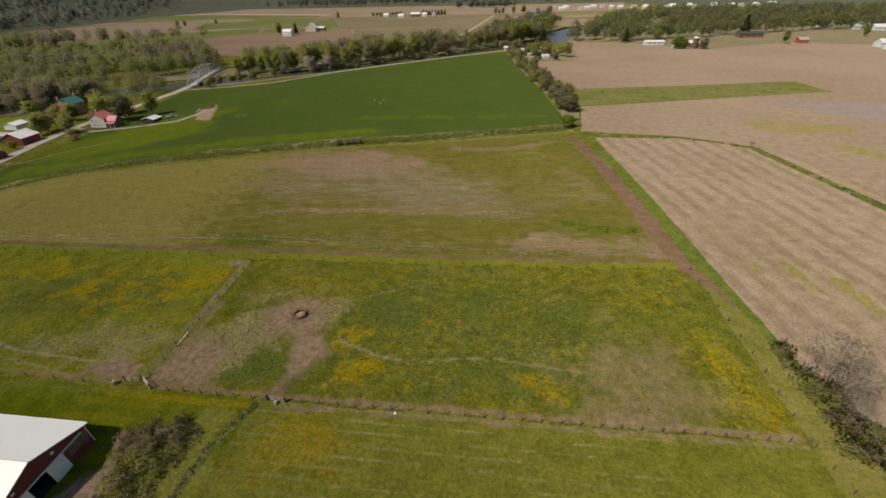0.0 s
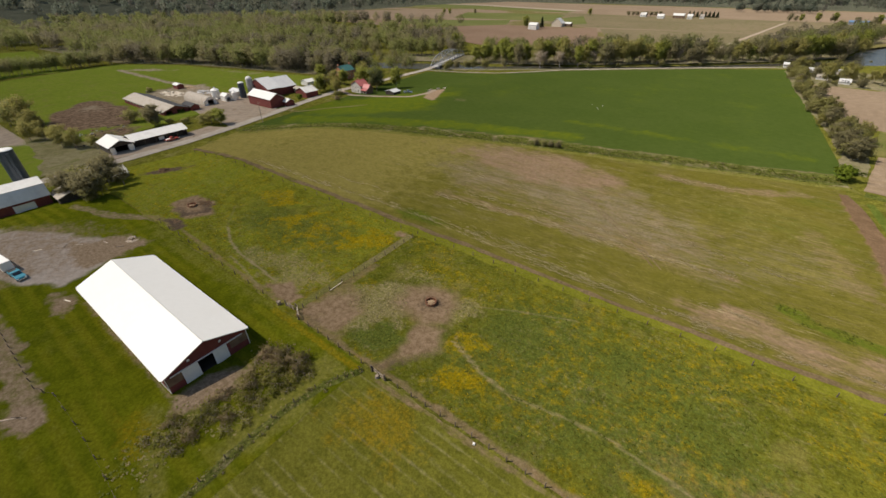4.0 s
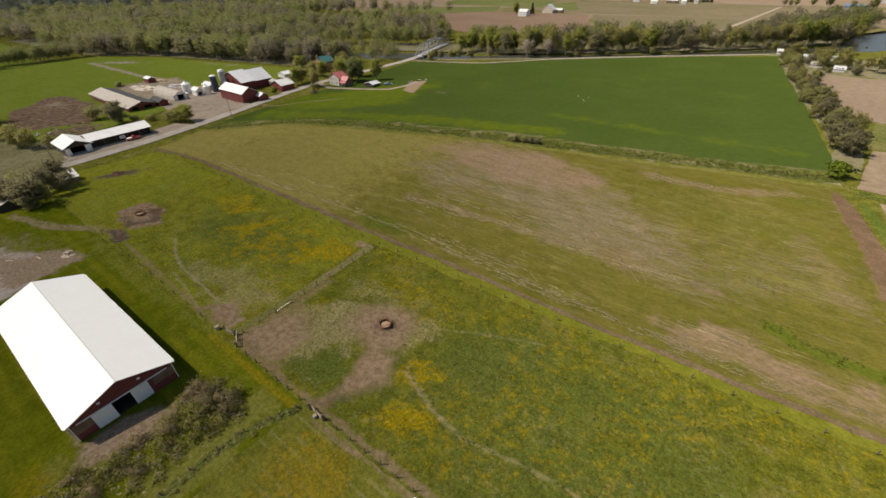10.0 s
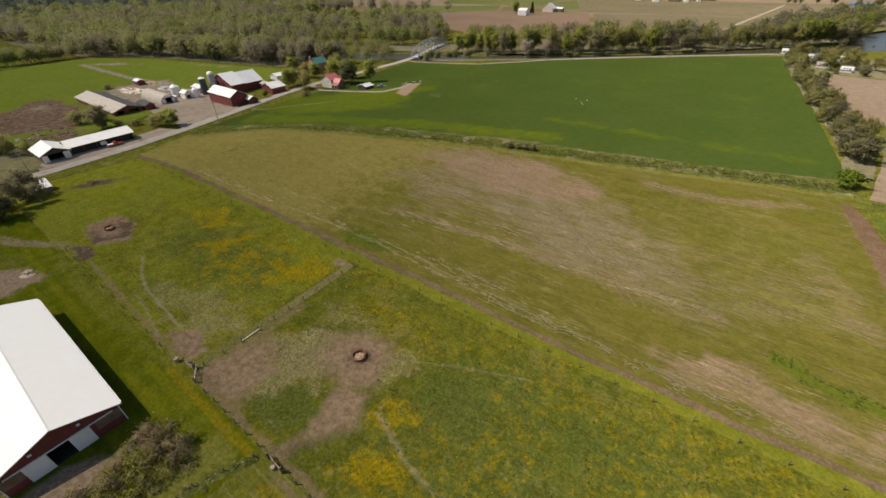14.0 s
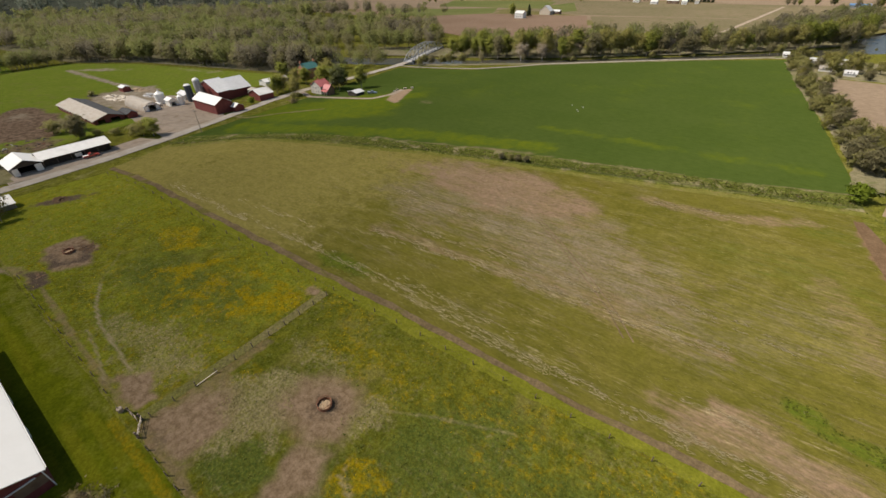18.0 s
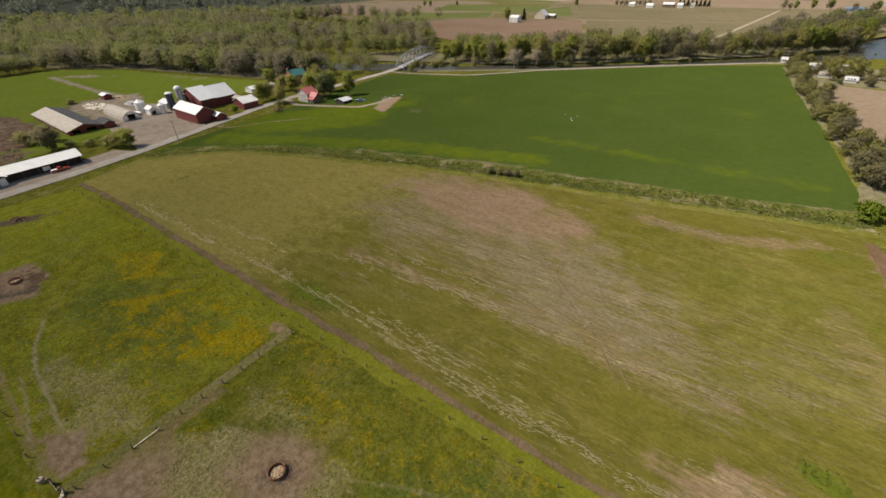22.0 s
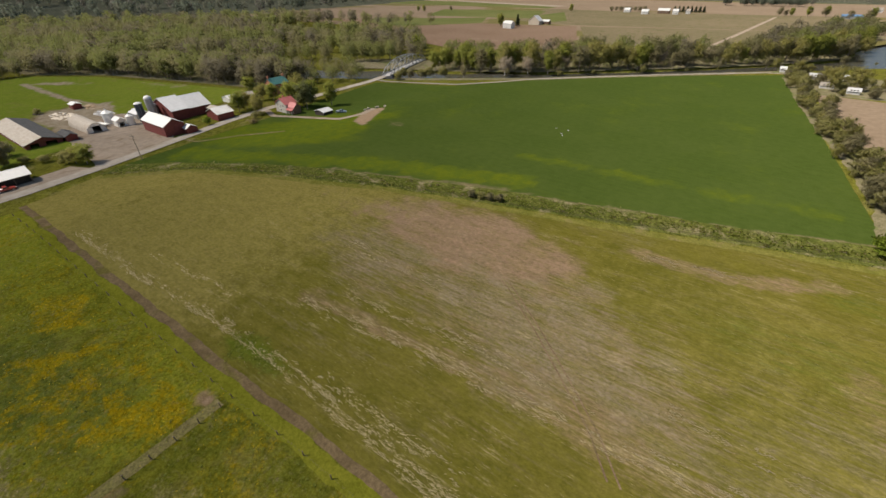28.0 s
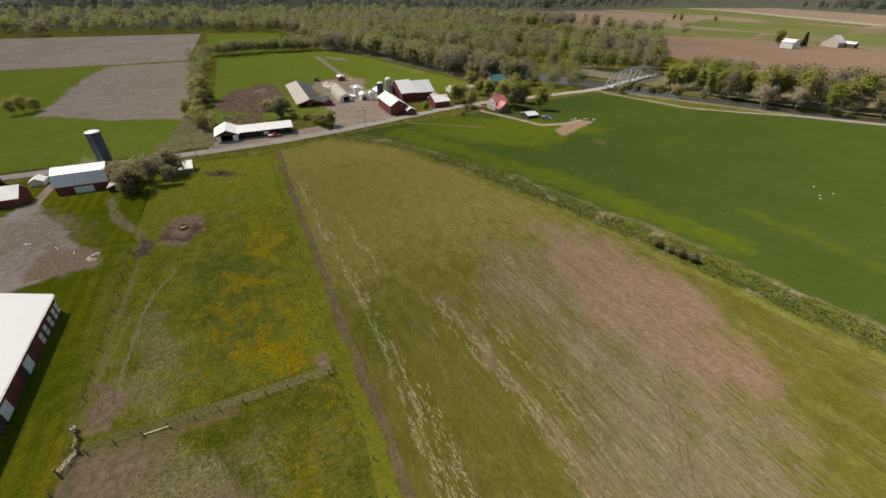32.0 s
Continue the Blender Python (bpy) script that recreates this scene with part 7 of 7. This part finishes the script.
def pickup(x, y, turn, paint, label, bed_m=None):
    c = thing("pickup_truck", x, y, 0, turn, label, "truck")
    side = [(-2.75, 0.55), (-2.75, 1.15), (-0.65, 1.18), (-0.6, 1.2), (0.95, 1.2), (1.1, 1.15), (2.6, 1.02), (2.8, 0.8), (2.8, 0.5)]
    part("body", prism(side, -0.95, 0.95), paint, c)
    part("cab", prism([(-0.65, 1.19), (-0.5, 1.78), (0.45, 1.8), (1.15, 1.17)], -0.86, 0.86), paint, c)
    part("windscreen", prism([(0.52, 1.74), (0.54, 1.76), (1.13, 1.24), (1.1, 1.22)], -0.74, 0.74), m_glass, c)
    for sy in (-0.87, 0.855):
        part("side_window", prism([(-0.5, 1.25), (-0.4, 1.68), (0.4, 1.7), (0.9, 1.25)], sy, sy + 0.015), m_glass, c)
    part("load_bed", boxes((-2.6, -0.75, -0.78, 0.78, 1.12, 1.2)), bed_m or m_dark, c, "open load bed")
    part("bumper", boxes((2.78, 2.9, -0.9, 0.9, 0.45, 0.65), bevel=0.03), m_grey, c)
    part("bumper", boxes((-2.88, -2.74, -0.9, 0.9, 0.45, 0.65), bevel=0.03), m_grey, c)
    for sy in (-0.7, 0.7):
        part("headlight", boxes((2.72, 2.82, sy - 0.15, sy + 0.15, 0.78, 0.94), bevel=0.02), m_white, c)
    for wx in (-1.75, 1.8):
        for sy in (-0.86, 0.86):
            wheel(wx, sy, 0.38, c)
    return c


pickup(-203.6, 84.9, 88, m_red_paint, "red pickup truck with a pale bed before the machine shed", m_white)
pickup(-125.8, 8.8, 8, m_teal_paint, "teal pickup truck on the gravel lot")
pickup(-179, 218, 30, m_slate_paint, "grey-blue pickup truck beside the garden shed", m_grey)
box_t = thing("box_trailer", -134.2, 7.6, 0, 8, "white box trailer hitched to the pickup", "trailer")
part("body", boxes((-4.4, 4.2, -1.15, 1.15, 0.6, 2.9), bevel=0.08), m_white, box_t)
part("drawbar", bar((4.2, 0, 0.6), (5.5, 0, 0.55), 0.12), m_grey, box_t)
for wx in (-1.2, -0.2):
    for sy in (-1.05, 1.05):
        wheel(wx, sy, 0.38, box_t)

# ---- poles ----
def utility_pole(x, y, h=10.5, turn=20):
    p = thing("utility_pole", x, y, 0, turn, "brown wooden utility pole beside the road", "pole", "utility poles")
    part("shaft", tube(0.14, 0.09, -0.1, h, 10), m_wood, p)
    part("crossarm", boxes((-1.2, 1.2, -0.06, 0.06, h - 0.9, h - 0.76)), m_post, p)
    for a in (-1.05, -0.4, 0.4, 1.05):
        part("insulator", tube(0.06, 0.05, h - 0.76, h - 0.56, 8, a), m_grey, p)


for x, y in ((-195.5, 125.3), (-188.6, 54), (-226, 196)):
    utility_pole(x, y)
for x, y, h in ((-123, 1112, 32), (-104, 1313, 34)):
    utility_pole(x, y, h)

# ---- clutter ----
def heap(name, x, y, rx, ry, h, material, label, n=60, seed=1, category="heap", tall=0.3):
    """A rough heap of lumps that overlap."""
    r = np.random.default_rng(seed)
    ob = thing(name, x, y, 0, 0, label, category)
    bm = bmesh.new()
    loose = tall > 0.5
    for i in range(n):
        a, d = r.uniform(0, 2 * math.pi), math.sqrt(r.uniform(0, 1))
        s = r.uniform(0.3, 0.6) * min(rx, ry) * (0.5 if h > 0.95 else 0.62)
        m = pose(math.cos(a) * d * rx, math.sin(a) * d * ry, h * (1 - d) * 0.45 - 0.1, *r.uniform(-14, 14, 2), r.uniform(0, 360)) @ Matrix.Diagonal((s, s * r.uniform(0.6, 1), s * tall * r.uniform(0.7, 1.3), 1))
        bmesh.ops.create_icosphere(bm, subdivisions=1 if loose else 2, radius=1, matrix=m)
        if loose:
            part("piece", bm, material, ob)
            bm = bmesh.new()
    if loose:
        bm.free()
    else:
        part("mound", bm, material, ob)
    return ob


heap("soil_heap", -129, 56.2, 5.0, 2.0, 0.5, m_manure, "dark churned manure beside the hay feeder", 40, 2, tall=0.2)
heap("soil_heap", -124, 44.8, 2.4, 1.4, 0.5, m_manure, "dark soil heap beside the fence", 26, 3, tall=0.22)
heap("rubble_heap", -123, 32.6, 2.2, 1.6, 1.0, m_wood, "grey timber and rubble heap on the lot", 40, 4)
heap("soil_heap", -55.5, 31.0, 1.6, 1.2, 0.8, m_track, "small brown earth mound at the barn corner", 30, 5)
heap("soil_heap", -167, 62, 5, 2, 0.9, m_manure, "dark brush heap at the pasture end", 50, 6)
heap("silage_heap", -300, 130, 12, 5, 1.2, m_pale_wood, "pale silage heap under old sheeting", 70, 7)
heap("silage_heap", -288, 145, 9, 4, 1.0, m_concrete, "grey waste heap behind the barns", 60, 8)
heap("soil_heap", -318, 124, 4, 2.4, 1.6, m_dark, "black covered heap at the meadow edge", 40, 9)
heap("silage_heap", -310, 147, 8, 4, 1.0, m_hay_bale, "tan bedding heap by the field shed", 50, 12)
for i in range(42):
    x, y = rng.uniform(-252, -226), rng.uniform(56, 84)
    heap("scrap_heap", x, y, rng.uniform(1.2, 2.6), rng.uniform(0.8, 1.6), rng.uniform(1.0, 1.8), (m_dark, m_concrete, m_rust, m_dark, m_post)[i % 5], ("dark heap of scrap machinery", "grey heap of broken rubble", "rusty heap of scrap iron", "black heap of old tyres", "brown heap of old timber")[i % 5], 5, 40 + i, tall=0.9)
for i, (x, y, a, l) in enumerate(((-131.4, 22.7, 30, 2.4), (-133.5, 20, -40, 2.0), (-137, 15, 70, 1.8), (-127, 27.5, 10, 2.2), (-121.5, 29, 50, 2.0), (-105.5, 13, 20, 1.8), (-77, -2.5, 50, 3.0), (-76.2, -1.6, 35, 2.6))):
    t = thing("timber", x, y, 0, a, "loose weathered plank on the ground", "plank", "loose planks")
    part("plank", boxes((-l / 2, l / 2, -0.14, 0.14, 0.02, 0.12)), (m_wood, m_post, m_pale_wood)[i % 3], t)
for x, y, w_, d in ((-169.5, 236, 2.0, 0.6), (-171.5, 231, 1.4, 0.7), (-167, 239.5, 1.4, 0.6), (-171, 228, 1.5, 0.5)):
    t = thing("pallet_stack", x, y, 0, rng.uniform(0, 60), "pale stack of boards by the drive", "stack", "board stacks")
    for k in range(4):
        part("board", boxes((-w_ / 2, w_ / 2, -d / 2, d / 2, 0.22 * k, 0.22 * k + 0.16)), m_pale_wood, t)
for x, y in ((-72, 256), (-66, 256), (-67, 250), (-65.5, 247.5)):
    s = thing("stone", x, y, 0, rng.uniform(0, 90), "pale stone lying in the wheat", "stone", "stones in the wheat")
    part("rock", dome(0.36, 0, 0.26, 9), m_concrete, s)


# ---- tufts, weeds, flowers ----
def tufts(name, x, y, size, material, label, blades=4, seed=3, flat=0.0):
    r = np.random.default_rng(seed)
    x, y, ground_z, _ = settle(x, y)
    n = len(x)
    s = np.repeat(size * r.uniform(0.5, 1.5, n), blades)
    c = np.repeat(np.c_[x, y], blades, 0) + r.normal(size=(n * blades, 2)) * s[:, None] * 0.35
    a = r.uniform(0, 2 * math.pi, n * blades)
    w_ = s * 0.42
    h = s * r.uniform(0.5, 1.1, n * blades) * (1 - flat)
    dx, dy = np.cos(a), np.sin(a)
    ox, oy = -dy * s * 0.45, dx * s * 0.45
    z0 = np.repeat(ground_z, blades) + 0.03
    q = np.stack((np.c_[c[:, 0] - dx * w_, c[:, 1] - dy * w_, z0], np.c_[c[:, 0] + dx * w_, c[:, 1] + dy * w_, z0],
                  np.c_[c[:, 0] + dx * w_ * 0.6 + ox, c[:, 1] + dy * w_ * 0.6 + oy, z0 + h], np.c_[c[:, 0] - dx * w_ * 0.6 + ox, c[:, 1] - dy * w_ * 0.6 + oy, z0 + h * 0.9]), 1)
    ob = new(name, mesh_from(name, q.reshape(-1, 3), np.arange(4 * n * blades).reshape(-1, 4), material, np.tile((0.0, 0.0, 1.0), (4 * n * blades, 1))))
    return tagged(ob, label, "grass", kind="stuff")


def stalks(name, x, y, length, material, label, seed, wide=1.0):
    """Flattened bundles of stalks that lie along the rows."""
    r = np.random.default_rng(seed)
    x, y, ground_z, _ = settle(x, y)
    n = len(x)
    a = r.normal(size=n) * 0.22
    l, w_ = length * r.uniform(0.4, 1.5, n), r.uniform(0.018, 0.05, n) * wide
    dx, dy = np.cos(a), np.sin(a)
    z0 = ground_z + 0.05 + r.uniform(0, 0.05, n)
    q = np.stack([np.c_[x + sx * dx * l / 2 - sy * dy * w_, y + sx * dy * l / 2 + sy * dx * w_, z0 + 0.03 * sx] for sx, sy in ((-1, -1), (1, -0.5), (1, 0.5), (-1, 1))], 1)
    return tagged(new(name, mesh_from(name, q.reshape(-1, 3), np.arange(4 * n).reshape(-1, 4), material, np.tile((0.0, 0.0, 1.0), (4 * n, 1)))), label, "straw", kind="stuff")


def scatter(mask, n, x0, x1, y0, y1, seed):
    r = np.random.default_rng(seed)
    x, y = r.uniform(x0, x1, n), r.uniform(y0, y1, n)
    keep = r.random(n) < mask(x, y)
    return x[keep], y[keep]


open_ground = lambda x, y: 1 - np.clip(PASTURE["dirt"](x, y) * 1.6, 0, 1)
x, y = scatter(lambda x, y: PASTURE["lush"](x, y) * open_ground(x, y) * (0.25 + 0.75 * step(fbm(x, y, 5, 201), 0.4, 0.6)), 13000, -165, 50, 42, 82, 301)
tufts("weeds", x, y, 0.27, m_weed_leaf, "leafy green pasture weeds", 4, 311, 0.6)
x, y = scatter(lambda x, y: PASTURE["yellow"](x, y) ** 1.4 * open_ground(x, y) * step(fbm(x, y, 3, 202), 0.42, 0.6), 26000, -165, 50, 42, 82, 302)
tufts("flowers", x, y, 0.17, m_flower, "yellow wild flowers in the pasture", 2, 312, 0.5)
x, y = scatter(lambda x, y: PASTURE["dry"](x, y) * step(PASTURE["dry"](x, y), 0.38, 0.55) * step(fbm(x, y, 4, 203), 0.35, 0.6), 26000, -85, 0, 42, 82, 303)
tufts("dry_tufts", x, y, 0.21, m_straw, "dry straw-coloured grass tufts", 4, 313, 0.6)
line_rng = np.random.default_rng(304)
bits = []
for pts, lines, gap in (([(-72, 106), (-43, 110.3), (-24, 111), (-6, 112), (14, 114)], 4, 0.9), ([(-56, 92.5), (-24, 90.6), (-5, 90.5), (12, 91)], 4, 0.8), ([(-150, 88.6), (-116, 89.2), (-80, 92), (-56, 92.5)], 4, 0.8),
                        ([(-52, 95.5), (-20, 94)], 3, 0.8), ([(-12, 168), (12, 172)], 3, 1.2), ([(9, 98), (20, 98)], 2, 0.8), ([(9, 89.7), (24, 91.4), (44, 93)], 3, 1.0), ([(-120, 96), (-84, 99)], 2, 1.3), ([(-40, 118), (-8, 117)], 3, 1.2), ([(-80, 130), (-46, 129)], 3, 1.4), ([(2, 124), (34, 121)], 3, 1.4), ([(-66, 114), (-30, 116)], 2, 1.2)):
    for k in range(lines):
        q = resample(pts, int(sum(math.dist(a, b) for a, b in zip(pts, pts[1:])) / 0.085))
        q = q + line_rng.normal(size=q.shape) * (0.25, 0.3) + (0, (k - lines / 2) * gap + line_rng.uniform(-0.3, 0.3))
        bits.append(q[vnoise(q[:, 0] / 2.5, q[:, 1] * 1.5, 1.0, 320 + k) > line_rng.uniform(0.5, 0.68)])
bits = np.concatenate(bits)
stalks("straw", bits[:, 0], bits[:, 1], 0.55, m_pale_straw, "pale straw left in rows on the hay field", 314, 1.15)
x, y = scatter(lambda x, y: np.clip(HAY["grey"](x, y) * 0.5 + HAY["bare"](x, y) * 0.35, 0, 1) * step(vnoise(x / 6, y * 1.3, 1.0, 330), 0.35, 0.8), 60000, -115, 46, 88, 168, 308)
stalks("straw", x, y, 0.7, m_straw, "thin dead stalks lying along the drill rows", 325)
x, y = scatter(lambda x, y: HAY["lush"](x, y) * step(fbm(x, y, 2.5, 204), 0.35, 0.6), 22000, -82, 46, 86, 112, 305)
tufts("weeds", x, y, 0.26, m_weed_leaf, "green weeds in the hay field", 4, 315, 0.62)
p = resample([(-190, 114.5), (-168, 136), (-138, 149.8), (-112, 158.6), (-66, 174), (-46, 179), (-25, 185), (38, 201)], 6000)
d = np.random.default_rng(306).normal(size=p.shape) * (1.5, 2.1)
tufts("dry_tufts", p[::5, 0] + d[::5, 0], p[::5, 1] + d[::5, 1], 0.3, m_straw, "dead stems along the ditch", 3, 316, 0.3)
tufts("weeds", p[1::2, 0] + d[1::2, 0], p[1::2, 1] + d[1::2, 1], 0.32, m_weed_leaf, "green weeds along the ditch", 3, 317)
p = resample([(-38, 39.5), (-41, 33), (-42.4, 25), (-42, 15), (-41, 2), (-40.5, -12)], 420)
d = np.random.default_rng(309).normal(size=p.shape) * 0.45
tufts("weeds", p[::2, 0] + d[::2, 0], p[::2, 1] + d[::2, 1], 0.26, m_weed_leaf, "green weeds along the old fence", 4, 321, 0.6)
tufts("dry_tufts", p[1::2, 0] + d[1::2, 0], p[1::2, 1] + d[1::2, 1], 0.24, m_straw, "dead grass along the old fence", 3, 322, 0.6)
p = resample([(-55, 32), (-48, 30), (-49, 25), (-51, 19), (-54, 9), (-50, 6)], 900)
d = np.random.default_rng(310).normal(size=p.shape) * 2.2
tufts("dry_tufts", p[::2, 0] + d[::2, 0], p[::2, 1] + d[::2, 1], 0.26, m_straw, "dead grass among the brambles", 4, 323, 0.6)
tufts("weeds", p[1::2, 0] + d[1::2, 0], p[1::2, 1] + d[1::2, 1], 0.28, m_weed_leaf, "green weeds among the brambles", 4, 324, 0.6)
